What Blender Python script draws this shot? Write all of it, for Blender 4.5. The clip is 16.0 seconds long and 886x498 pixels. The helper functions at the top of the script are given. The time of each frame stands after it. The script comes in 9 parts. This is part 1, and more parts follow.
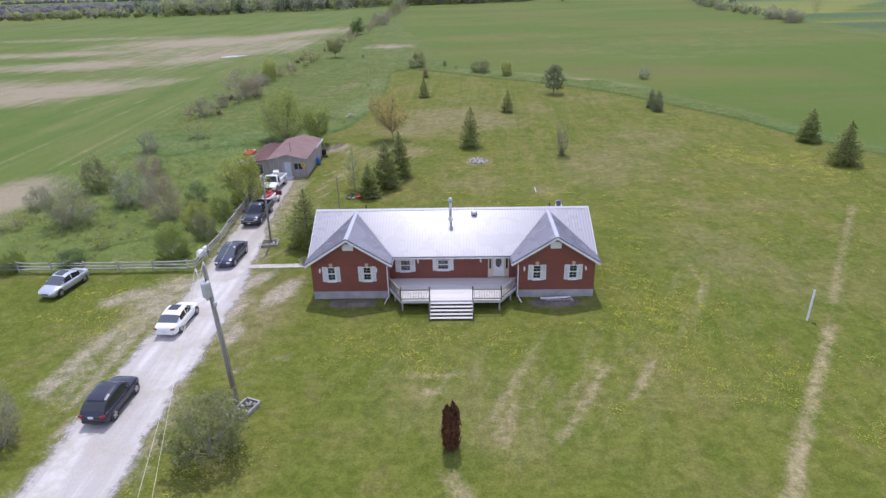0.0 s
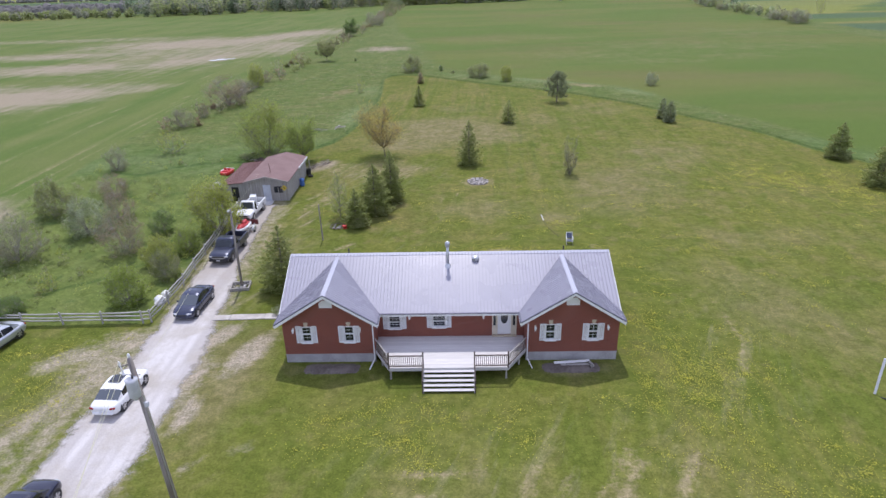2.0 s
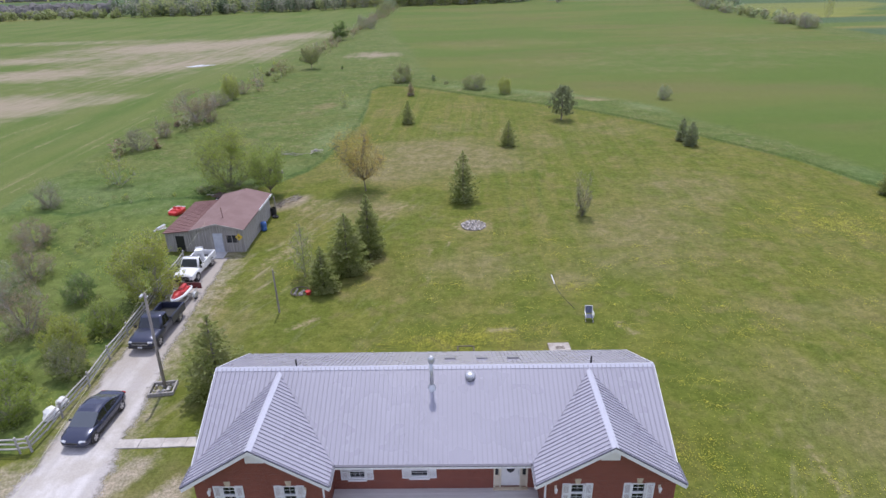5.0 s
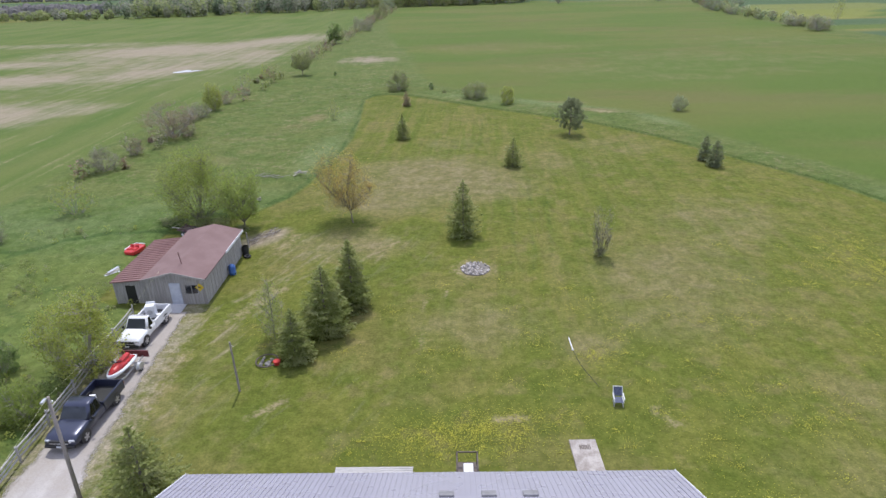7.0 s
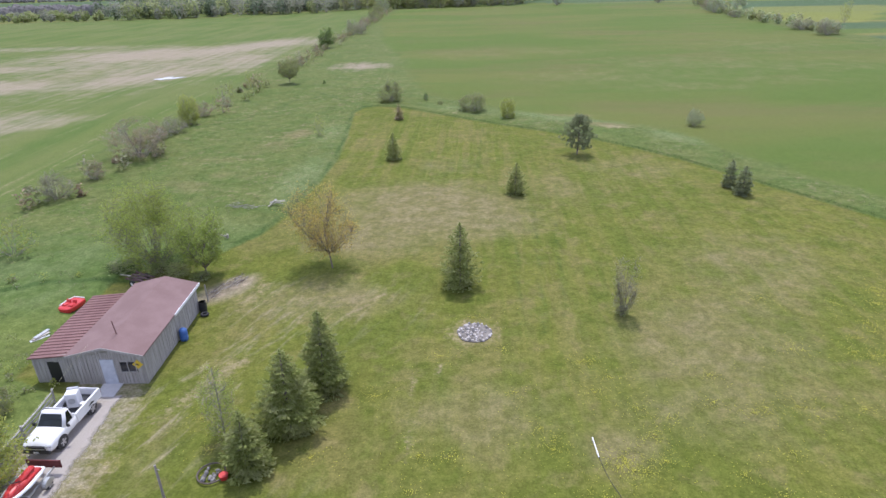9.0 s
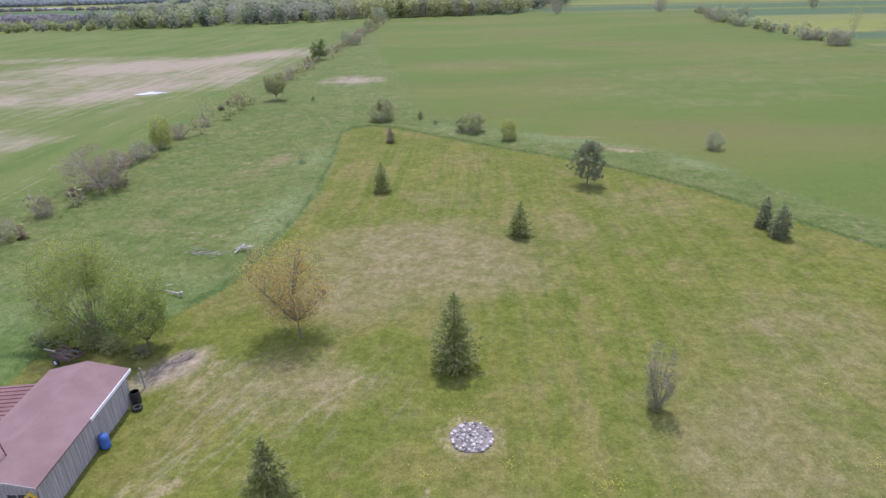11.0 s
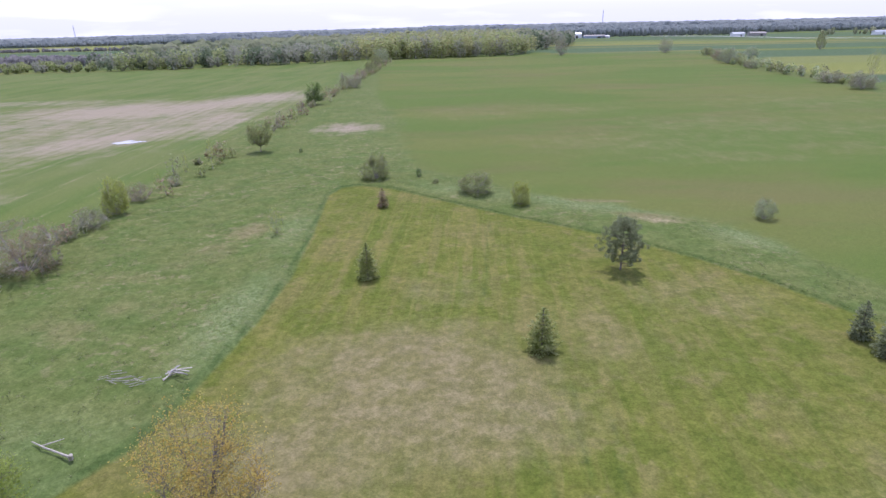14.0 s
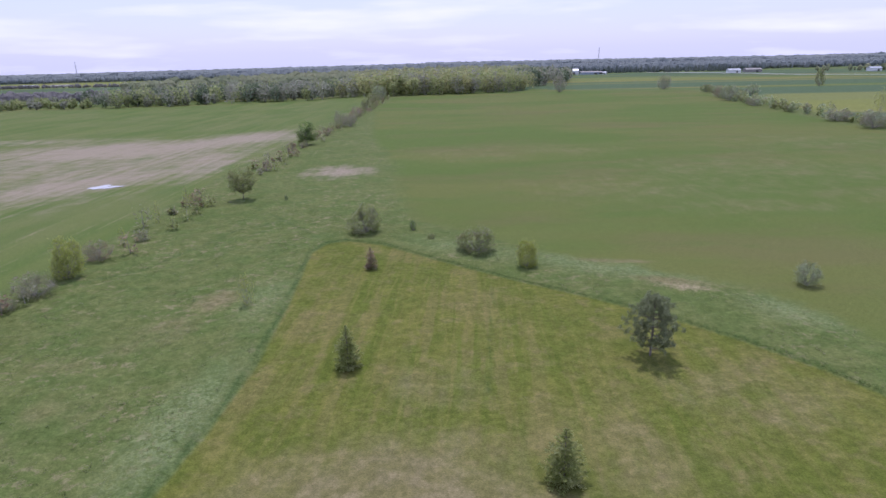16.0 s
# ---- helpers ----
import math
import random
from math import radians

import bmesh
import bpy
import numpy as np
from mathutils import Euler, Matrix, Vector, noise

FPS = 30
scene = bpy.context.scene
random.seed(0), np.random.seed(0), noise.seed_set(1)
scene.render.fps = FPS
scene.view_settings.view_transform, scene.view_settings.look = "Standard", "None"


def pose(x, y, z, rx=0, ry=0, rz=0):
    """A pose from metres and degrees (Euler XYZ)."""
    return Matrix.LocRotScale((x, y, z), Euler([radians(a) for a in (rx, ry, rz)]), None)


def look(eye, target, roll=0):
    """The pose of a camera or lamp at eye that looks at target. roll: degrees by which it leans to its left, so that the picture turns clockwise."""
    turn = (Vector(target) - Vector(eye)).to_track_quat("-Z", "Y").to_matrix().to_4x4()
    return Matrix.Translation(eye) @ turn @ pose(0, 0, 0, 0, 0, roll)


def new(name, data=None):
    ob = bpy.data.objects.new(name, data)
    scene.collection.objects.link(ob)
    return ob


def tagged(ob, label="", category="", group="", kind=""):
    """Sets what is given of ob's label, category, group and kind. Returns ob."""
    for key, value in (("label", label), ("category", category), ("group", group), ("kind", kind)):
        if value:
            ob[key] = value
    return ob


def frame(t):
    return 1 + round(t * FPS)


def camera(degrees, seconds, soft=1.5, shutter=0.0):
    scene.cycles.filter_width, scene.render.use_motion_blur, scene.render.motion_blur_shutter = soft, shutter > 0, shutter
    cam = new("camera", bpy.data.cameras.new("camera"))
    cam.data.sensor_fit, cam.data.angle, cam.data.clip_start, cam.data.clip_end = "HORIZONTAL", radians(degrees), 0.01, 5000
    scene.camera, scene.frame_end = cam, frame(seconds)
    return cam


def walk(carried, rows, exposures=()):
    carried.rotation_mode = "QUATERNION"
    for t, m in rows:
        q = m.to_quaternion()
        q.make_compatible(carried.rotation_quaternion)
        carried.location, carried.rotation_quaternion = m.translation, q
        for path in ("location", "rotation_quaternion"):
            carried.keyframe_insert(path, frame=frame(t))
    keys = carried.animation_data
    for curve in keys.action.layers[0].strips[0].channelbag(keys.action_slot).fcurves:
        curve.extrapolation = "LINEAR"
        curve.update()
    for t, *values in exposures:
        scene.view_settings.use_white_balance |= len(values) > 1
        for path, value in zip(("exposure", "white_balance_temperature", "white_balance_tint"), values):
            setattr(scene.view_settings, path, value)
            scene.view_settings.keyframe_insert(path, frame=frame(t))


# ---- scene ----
cam = camera(71.7, 16.0)
PATH = [
    (0, (0.757, -0.025, 24.205), (0.702, 1.788, 23.361), -1.4),
    (0.5, (0.731, 2.027, 24.244), (0.677, 3.838, 23.399), -1.4),
    (1, (0.624, 4.154, 24.304), (0.574, 5.965, 23.458), -1.4),
    (1.5, (0.64, 6.266, 24.381), (0.593, 8.078, 23.534), -1.3),
    (2, (0.672, 8.382, 24.419), (0.627, 10.193, 23.572), -1.4),
    (2.5, (0.82, 10.544, 24.442), (0.775, 12.355, 23.594), -1.4),
    (3, (0.928, 12.696, 24.465), (0.885, 14.506, 23.616), -1.3),
    (3.5, (1.031, 14.946, 24.485), (0.99, 16.756, 23.637), -1.3),
    (4, (1.128, 17.189, 24.534), (1.09, 19.0, 23.686), -1.2),
    (4.2, (1.143, 18.113, 24.546), (1.107, 19.925, 23.699), -1.2),
    (6.5, (1.245, 28.893, 24.656), (1.216, 30.704, 23.808), -1.2),
    (7, (1.313, 31.36, 24.711), (1.284, 33.171, 23.864), -1.2),
    (7.5, (1.326, 33.834, 24.766), (1.3, 35.645, 23.918), -1.2),
    (8, (1.332, 36.317, 24.801), (1.309, 38.128, 23.953), -1.1),
    (8.5, (1.395, 38.798, 24.911), (1.375, 40.608, 24.061), -1.1),
    (9, (1.53, 41.278, 24.961), (1.511, 43.09, 24.115), -1.1),
    (9.2, (1.596, 42.304, 24.96), (1.575, 44.118, 24.117), -1.1),
    (11.5, (2.224, 54.175, 25.107), (2.208, 56.0, 24.289), -1.2),
    (12, (2.271, 56.796, 25.092), (2.254, 58.627, 24.286), -1.2),
    (12.5, (2.331, 59.476, 25.014), (2.308, 61.314, 24.226), -1.2),
    (13, (2.37, 62.218, 24.986), (2.344, 64.065, 24.218), -1.2),
    (13.5, (2.409, 64.913, 25.019), (2.382, 66.769, 24.274), -1.3),
    (14, (2.453, 67.705, 25.065), (2.428, 69.571, 24.347), -1.2),
    (14.5, (2.517, 70.525, 25.146), (2.492, 72.401, 24.453), -1.2),
    (15, (2.643, 73.237, 25.284), (2.62, 75.122, 24.617), -1.2),
    (15.5, (2.719, 75.917, 25.412), (2.698, 77.811, 24.77), -1.2),
    (16, (2.669, 78.563, 25.498), (2.651, 80.465, 24.88), -1.2),
]
EXPOSURES = [(0, -0.12, 6180, 14), (4, -0.15, 6220, 14), (6.3, -0.16, 6330, 11), (7.2, -0.08, 6300, 10), (8, 0.0, 6200, 12), (9, 0.07, 6120, 14), (11.5, 0.07, 5950, 22), (12.5, 0.1, 5930, 22), (13.3, 0.07, 5900, 22), (14.5, -0.14, 5880, 23), (16, -0.41, 5840, 24)]
walk(cam, [(t, look(eye, target, roll)) for t, eye, target, roll in PATH],
     exposures=EXPOSURES)


# ---- world, sun ----
SUN_EL, SUN_AZ = radians(65.5), radians(-3.5)   # azimuth from +y, clockwise
world = bpy.data.worlds.new("world")
scene.world = world
world.use_nodes = True
wn, wl = world.node_tree.nodes, world.node_tree.links
wn.clear()
w_out = wn.new("ShaderNodeOutputWorld")
w_bg = wn.new("ShaderNodeBackground")
w_sky = wn.new("ShaderNodeTexSky")
w_sky.sky_type = "NISHITA"
w_sky.sun_disc = False
w_sky.sun_elevation, w_sky.sun_rotation = SUN_EL, SUN_AZ
w_sky.air_density, w_sky.dust_density, w_sky.ozone_density = 1.0, 0.8, 1.5
w_tc = wn.new("ShaderNodeTexCoord")
w_map = wn.new("ShaderNodeMapping")
w_map.inputs["Scale"].default_value = (2.0, 2.0, 16.0)
w_map.inputs["Location"].default_value = (0.6, 0.0, 0.3)
w_noise = wn.new("ShaderNodeTexNoise")
w_noise.inputs["Scale"].default_value = 2.2
w_noise.inputs["Detail"].default_value = 5.0
w_ramp = wn.new("ShaderNodeValToRGB")
w_ramp.color_ramp.elements[0].position, w_ramp.color_ramp.elements[1].position = 0.50, 0.78
w_haze = wn.new("ShaderNodeMix")       # thin high haze over the whole sky
w_haze.data_type = "RGBA"
w_haze.inputs["Factor"].default_value = 0.62
w_haze.inputs["B"].default_value = (7.7, 8.2, 11.2, 1)
w_mix = wn.new("ShaderNodeMix")        # wisps of white cloud
w_mix.data_type = "RGBA"
w_mix.inputs["B"].default_value = (9.0, 9.2, 11.6, 1)
wl.new(w_tc.outputs["Generated"], w_map.inputs["Vector"])
wl.new(w_map.outputs["Vector"], w_noise.inputs["Vector"])
wl.new(w_noise.outputs["Fac"], w_ramp.inputs["Fac"])
wl.new(w_ramp.outputs["Color"], w_mix.inputs["Factor"])
wl.new(w_sky.outputs["Color"], w_haze.inputs["A"])
wl.new(w_haze.outputs["Result"], w_mix.inputs["A"])
wl.new(w_mix.outputs["Result"], w_bg.inputs["Color"])
w_bg.inputs["Strength"].default_value = 0.142
wl.new(w_bg.outputs["Background"], w_out.inputs["Surface"])

sun_data = bpy.data.lights.new("sun", "SUN")
sun_data.energy, sun_data.angle, sun_data.color = 3.32, radians(0.6), (1.0, 0.96, 0.90)
sun = new("sun", sun_data)
sun_dir = Vector((math.sin(SUN_AZ) * math.cos(SUN_EL), math.cos(SUN_AZ) * math.cos(SUN_EL), math.sin(SUN_EL)))
sun.matrix_world = look(sun_dir * 100, (0, 0, 0))


# ---- materials ----
def material(name, base, rough=0.7, metal=0.0, spec=0.5):
    m = bpy.data.materials.new(name)
    m.use_nodes = True
    b = m.node_tree.nodes["Principled BSDF"]
    b.inputs["Base Color"].default_value = (*base, 1)
    b.inputs["Roughness"].default_value = rough
    b.inputs["Metallic"].default_value = metal
    b.inputs["Specular IOR Level"].default_value = spec
    return m


class Nodes:
    """Small helper to write node graphs shortly."""

    def __init__(self, m):
        self.m, self.t = m, m.node_tree
        self.bsdf = self.t.nodes["Principled BSDF"]
        self.pos = self.t.nodes.new("ShaderNodeTexCoord").outputs["Object"]

    def put(self, socket, value):
        if isinstance(value, (int, float)):
            socket.default_value = value
        elif isinstance(value, tuple):
            socket.default_value = (*value, 1) if len(value) == 3 and len(socket.default_value) == 4 else value
        else:
            self.t.links.new(value, socket)

    def noise(self, scale, detail=3.0, rough=0.55, vec=None, stretch=None, distort=0.0):
        v = vec or self.pos
        if stretch:
            mp = self.t.nodes.new("ShaderNodeMapping")
            mp.inputs["Scale"].default_value = stretch
            self.t.links.new(v, mp.inputs["Vector"])
            v = mp.outputs["Vector"]
        n = self.t.nodes.new("ShaderNodeTexNoise")
        n.inputs["Scale"].default_value, n.inputs["Detail"].default_value = scale, detail
        n.inputs["Roughness"].default_value, n.inputs["Distortion"].default_value = rough, distort
        self.t.links.new(v, n.inputs["Vector"])
        return n.outputs["Fac"]

    def voronoi(self, scale, feature="F1", vec=None):
        n = self.t.nodes.new("ShaderNodeTexVoronoi")
        n.feature = feature
        n.inputs["Scale"].default_value = scale
        self.t.links.new(vec or self.pos, n.inputs["Vector"])
        return n.outputs["Distance"]

    def math(self, op, a, b=0.0, c=0.0, clamp=False):
        n = self.t.nodes.new("ShaderNodeMath")
        n.operation, n.use_clamp = op, clamp
        for s, v in zip(n.inputs, (a, b, c)):
            self.put(s, v)
        return n.outputs[0]

    def step(self, v, lo, hi, out_lo=0.0, out_hi=1.0):
        n = self.t.nodes.new("ShaderNodeMapRange")
        n.interpolation_type = "SMOOTHSTEP"
        for k, x in (("Value", v), ("From Min", lo), ("From Max", hi), ("To Min", out_lo), ("To Max", out_hi)):
            self.put(n.inputs[k], x)
        return n.outputs["Result"]

    def mix(self, f, a, b, blend="MIX"):
        n = self.t.nodes.new("ShaderNodeMix")
        n.data_type, n.blend_type = "RGBA", blend
        self.put(n.inputs["Factor"], f)
        self.put(n.inputs["A"], a)
        self.put(n.inputs["B"], b)
        return n.outputs["Result"]

    def attr(self, name):
        n = self.t.nodes.new("ShaderNodeAttribute")
        n.attribute_name = name
        return n.outputs["Fac"]

    def sep(self, v=None):
        n = self.t.nodes.new("ShaderNodeSeparateXYZ")
        self.t.links.new(v or self.pos, n.inputs[0])
        return n.outputs

    def random(self):
        return self.t.nodes.new("ShaderNodeObjectInfo").outputs["Random"]

    def island(self):
        return self.t.nodes.new("ShaderNodeNewGeometry").outputs["Random Per Island"]

    def bump(self, height, strength=0.4, distance=0.05):
        n = self.t.nodes.new("ShaderNodeBump")
        n.inputs["Strength"].default_value, n.inputs["Distance"].default_value = strength, distance
        self.put(n.inputs["Height"], height)
        self.t.links.new(n.outputs["Normal"], self.bsdf.inputs["Normal"])

    def color(self, c):
        self.put(self.bsdf.inputs["Base Color"], c)


def varied(name, a, b, scale=3.0, rough=0.8, metal=0.0, fine=25.0, bump=0.3, dist=0.01, stretch=None, spec=0.4):
    """Two tones mixed at a coarse and a fine scale, with some relief."""
    m = material(name, a, rough, metal, spec)
    k = Nodes(m)
    n1, n2 = k.noise(scale, 4, stretch=stretch), k.noise(fine, 3, stretch=stretch)
    f = k.math("ADD", k.math("MULTIPLY", n1, 0.65), k.math("MULTIPLY", n2, 0.35))
    k.color(k.mix(k.step(f, 0.36, 0.64), a, b))
    if bump:
        k.bump(n2, bump, dist)
    return m


def leaf_material(name, a, b, c=None, rough=0.6, trans=0.45):
    """Leaves: tone by leaf and by clump, with light passing through."""
    m = material(name, a, rough, 0.0, 0.06)
    k = Nodes(m)
    col = k.mix(k.island(), a, b)
    if c:
        col = k.mix(k.step(k.noise(0.8, 2), 0.45, 0.65), col, c)
    k.color(col)
    tr = k.t.nodes.new("ShaderNodeBsdfTranslucent")
    k.put(tr.inputs["Color"], col)
    ms = k.t.nodes.new("ShaderNodeMixShader")
    ms.inputs[0].default_value = trans
    out = k.t.nodes["Material Output"]
    k.t.links.new(k.bsdf.outputs[0], ms.inputs[1])
    k.t.links.new(tr.outputs[0], ms.inputs[2])
    k.t.links.new(ms.outputs[0], out.inputs["Surface"])
    return m


def ground_material():
    m = material("grassland", (0.08, 0.1, 0.03), 0.95, 0.0, 0.1)
    k = Nodes(m)
    big, mid, small, fine = k.noise(0.035, 4), k.noise(0.22, 4), k.noise(1.3, 4, 0.65), k.noise(7.0, 3, 0.7)
    tuft = k.noise(3.2, 4, 0.7)
    streak = k.noise(0.9, 3, 0.6, stretch=(1.0, 0.12, 1.0))
    x, y, _ = k.sep()
    lawn_sd, cropl_sd, cropr_sd = k.attr("lawn"), k.attr("crop_west"), k.attr("crop_east")
    dirt, dry, gravel, flower, pale = k.attr("dirt"), k.attr("dry"), k.attr("gravel"), k.attr("flower"), k.attr("pale")
    wob = k.math("MULTIPLY", k.math("SUBTRACT", small, 0.5), 0.6)
    lawn = k.step(k.math("ADD", lawn_sd, wob), -0.25, 0.25)
    crop_w = k.step(k.math("ADD", cropl_sd, k.math("MULTIPLY", k.math("SUBTRACT", mid, 0.5), 5.0)), -0.8, 0.8)
    crop_e = k.step(k.math("ADD", cropr_sd, k.math("MULTIPLY", k.math("SUBTRACT", mid, 0.5), 8.0)), -2.0, 2.5)
    crop = k.math("MAXIMUM", crop_w, crop_e)
    # mown lawn
    g_lawn = k.mix(k.step(k.math("ADD", k.math("MULTIPLY", mid, 0.5), k.math("MULTIPLY", big, 0.5)), 0.42, 0.56), LAWN_A, LAWN_B)
    g_lawn = k.mix(k.step(k.noise(0.10, 4, 0.55), 0.50, 0.64, 0.0, 0.55), g_lawn, LAWN_C)
    g_lawn = k.mix(k.step(k.noise(0.42, 4, 0.6), 0.52, 0.66, 0.0, 0.5), g_lawn, LAWN_E)
    g_lawn = k.mix(k.step(k.noise(0.33, 5, 0.65, distort=0.6), 0.50, 0.66, 0.0, 0.6), g_lawn, LAWN_D)
    g_lawn = k.mix(k.math("MULTIPLY", k.step(y, 64.0, 44.0, 0.0, 0.28), k.step(k.noise(0.2, 3, 0.5), 0.36, 0.6, 0.5, 1.0)), g_lawn, (0.100, 0.134, 0.019))
    # passes of the mower, leaning a little off north
    lean = k.t.nodes.new("ShaderNodeCombineXYZ")
    k.put(lean.inputs[0], k.math("ADD", k.math("SUBTRACT", x, k.math("MULTIPLY", y, 0.05)), k.math("MULTIPLY", mid, 0.7)))
    k.put(lean.inputs[1], k.math("MULTIPLY", y, 0.05))
    slant = k.t.nodes.new("ShaderNodeCombineXYZ")
    k.put(slant.inputs[0], k.math("SUBTRACT", k.math("MULTIPLY", x, 1.1), k.math("MULTIPLY", y, 0.5)))
    k.put(slant.inputs[1], k.math("MULTIPLY", k.math("ADD", y, k.math("MULTIPLY", x, 0.5)), 0.2))
    passes = k.noise(0.62, 2, 0.55, vec=lean.outputs[0])
    mown = k.attr("mown")
    g_lawn = k.mix(k.math("MULTIPLY", k.step(passes, 0.52, 0.60), mown), g_lawn, LAWN_F)
    g_lawn = k.mix(k.math("MULTIPLY", k.step(passes, 0.46, 0.38), k.math("MULTIPLY", mown, 0.7)), g_lawn, LAWN_C)
    g_lawn = k.mix(k.math("MULTIPLY", k.step(k.noise(1.7, 2, 0.5, vec=lean.outputs[0]), 0.54, 0.64), k.math("MULTIPLY", mown, 0.6)), g_lawn, LAWN_G)
    g_lawn = k.mix(k.math("MULTIPLY", k.step(k.noise(0.75, 5, 0.72, vec=slant.outputs[0], distort=0.5), 0.50, 0.68), k.attr("worn")), g_lawn, (0.30, 0.265, 0.165))
    # rough meadow
    g_mead = k.mix(k.step(mid, 0.35, 0.62), MEAD_A, MEAD_B)
    g_mead = k.mix(k.step(k.noise(0.5, 4, 0.6), 0.50, 0.64, 0.0, 0.6), g_mead, MEAD_C)
    g_mead = k.mix(k.math("MULTIPLY", k.step(y, 104.0, 92.0, 0.0, 0.85), k.step(y, 80.0, 86.0)), g_mead, k.mix(k.step(k.noise(0.16, 4, 0.6), 0.42, 0.60), (0.088, 0.138, 0.036), (0.118, 0.162, 0.056)))
    straw = k.math("MULTIPLY", k.step(k.noise(0.75, 6, 0.72), 0.52, 0.62), k.step(k.noise(0.07, 3, 0.5), 0.42, 0.58))
    g_mead = k.mix(k.math("MULTIPLY", straw, k.step(y, 92.0, 114.0, 0.10, 0.6)), g_mead, (0.225, 0.200, 0.105))
    # brush ground by the fence: yellower grass with darker runs
    brush = k.math("MULTIPLY", k.step(y, 88.0, 80.0), k.step(x, -20.0, -22.0))
    g_mead = k.mix(k.math("MULTIPLY", brush, k.step(k.noise(0.28, 4, 0.6), 0.44, 0.58, 0.4, 0.9)), g_mead, (0.130, 0.168, 0.043))
    g_mead = k.mix(k.math("MULTIPLY", brush, k.step(k.noise(0.36, 5, 0.65), 0.56, 0.66, 0.0, 0.7)), g_mead, (0.072, 0.116, 0.030))
    g_mead = k.mix(k.math("MULTIPLY", pale, k.step(tuft, 0.35, 0.62, 0.15, 0.85)), g_mead, PALE)
    # crop fields
    rows = k.noise(1.0, 3, stretch=(0.14, 0.012, 0.1))
    g_cw = k.mix(k.step(rows, 0.35, 0.66), CROPW_A, CROPW_B)
    g_cw = k.mix(k.step(big, 0.42, 0.62, 0.0, 0.45), g_cw, CROPW_C)
    g_cw = k.mix(k.math("MULTIPLY", k.step(k.noise(0.55, 2, 0.5, stretch=(1.0, 0.012, 1.0)), 0.55, 0.66), k.step(k.noise(0.03, 3), 0.42, 0.58, 0.05, 0.28)), g_cw, (0.205, 0.195, 0.085))
    g_ce = k.mix(k.step(k.noise(0.012, 3, stretch=(0.6, 1.6, 1.0)), 0.42, 0.60), CROPE_A, CROPE_B)
    g_ce = k.mix(k.step(k.noise(0.3, 3, stretch=(0.1, 0.5, 1.0)), 0.4, 0.7, 0.0, 0.25), g_ce, CROPE_C)
    g_ce = k.mix(k.step(k.noise(0.028, 5, 0.6, stretch=(0.5, 1.3, 1.0)), 0.50, 0.64, 0.0, 0.55), g_ce, (0.140, 0.130, 0.048))
    g_ce = k.mix(k.step(k.noise(0.05, 4, 0.6, stretch=(0.6, 1.3, 1.0)), 0.54, 0.66, 0.0, 0.5), g_ce, (0.092, 0.142, 0.028))
    col = k.mix(lawn, g_mead, g_lawn)
    col = k.mix(crop_w, col, g_cw)
    col = k.mix(crop_e, col, g_ce)
    far = k.attr("far_field")
    col = k.mix(k.step(far, 0.05, 0.3), col, k.mix(k.step(k.noise(0.012, 2, stretch=(0.10, 1.2, 1.0)), 0.44, 0.54), k.mix(k.step(k.noise(0.02, 2, stretch=(0.08, 1.4, 1.0)), 0.5, 0.6), CROPE_C, (0.185, 0.178, 0.055)), FAR_B))
    # lusher grass, and the shade lines of tall-grass edges painted in
    col = k.mix(k.step(k.math("ADD", k.attr("lush_shade"), k.math("MULTIPLY", k.math("SUBTRACT", small, 0.5), 0.7)), 0.15, 0.9, 0.0, 0.8), col, LUSH_SHADE)
    yel = k.attr("yellow_field")
    col = k.mix(yel, col, YELLOW_FIELD)
    # bare and dry places
    dry_n = k.math("ADD", dry, k.math("MULTIPLY", k.math("SUBTRACT", k.math("ADD", tuft, k.math("ADD", k.math("MULTIPLY", small, 0.8), k.math("MULTIPLY", mid, 0.5))), 1.15), 1.5))
    col = k.mix(k.math("MULTIPLY", k.step(dry_n, 0.20, 1.15), 0.80), col, DRY)
    brown = k.attr("brown")
    brown_n = k.math("ADD", brown, k.math("MULTIPLY", k.math("SUBTRACT", k.math("ADD", mid, k.math("MULTIPLY", streak, 0.5)), 0.75), 0.9))
    col = k.mix(k.step(brown_n, 0.12, 0.95, 0.0, 0.8), col, k.mix(k.step(k.noise(0.6, 4, 0.6), 0.38, 0.64), (0.172, 0.154, 0.066), (0.224, 0.190, 0.100)))
    dirt_n = k.math("ADD", dirt, k.math("MULTIPLY", k.math("SUBTRACT", k.math("ADD", mid, k.math("MULTIPLY", k.noise(1.0, 3, 0.6, stretch=(0.4, 0.012, 0.1)), 0.9)), 0.95), 1.05))
    col = k.mix(k.math("MULTIPLY", k.step(dirt_n, 0.0, 1.0, 0.0, 0.95), k.step(dirt, 0.02, 0.25)), col, k.mix(small, DIRT_A, DIRT_B))
    grav_n = k.math("ADD", gravel, k.math("MULTIPLY", k.math("SUBTRACT", k.math("ADD", small, k.math("MULTIPLY", tuft, 0.6)), 0.8), 1.3))
    col = k.mix(k.math("MULTIPLY", k.step(grav_n, 0.12, 1.05, 0.0, 0.92), k.step(gravel, 0.02, 0.25)), col, k.mix(k.step(fine, 0.3, 0.7), GRAVEL_A, GRAVEL_B))
    # dandelions in the sward
    spots = k.voronoi(2.6)
    fl = k.math("MULTIPLY", k.step(spots, 0.16, 0.10), k.step(k.math("ADD", flower, k.math("MULTIPLY", k.math("SUBTRACT", small, 0.5), 1.4)), 0.25, 0.7))
    col = k.mix(k.math("MULTIPLY", fl, 0.4), col, DANDELION)
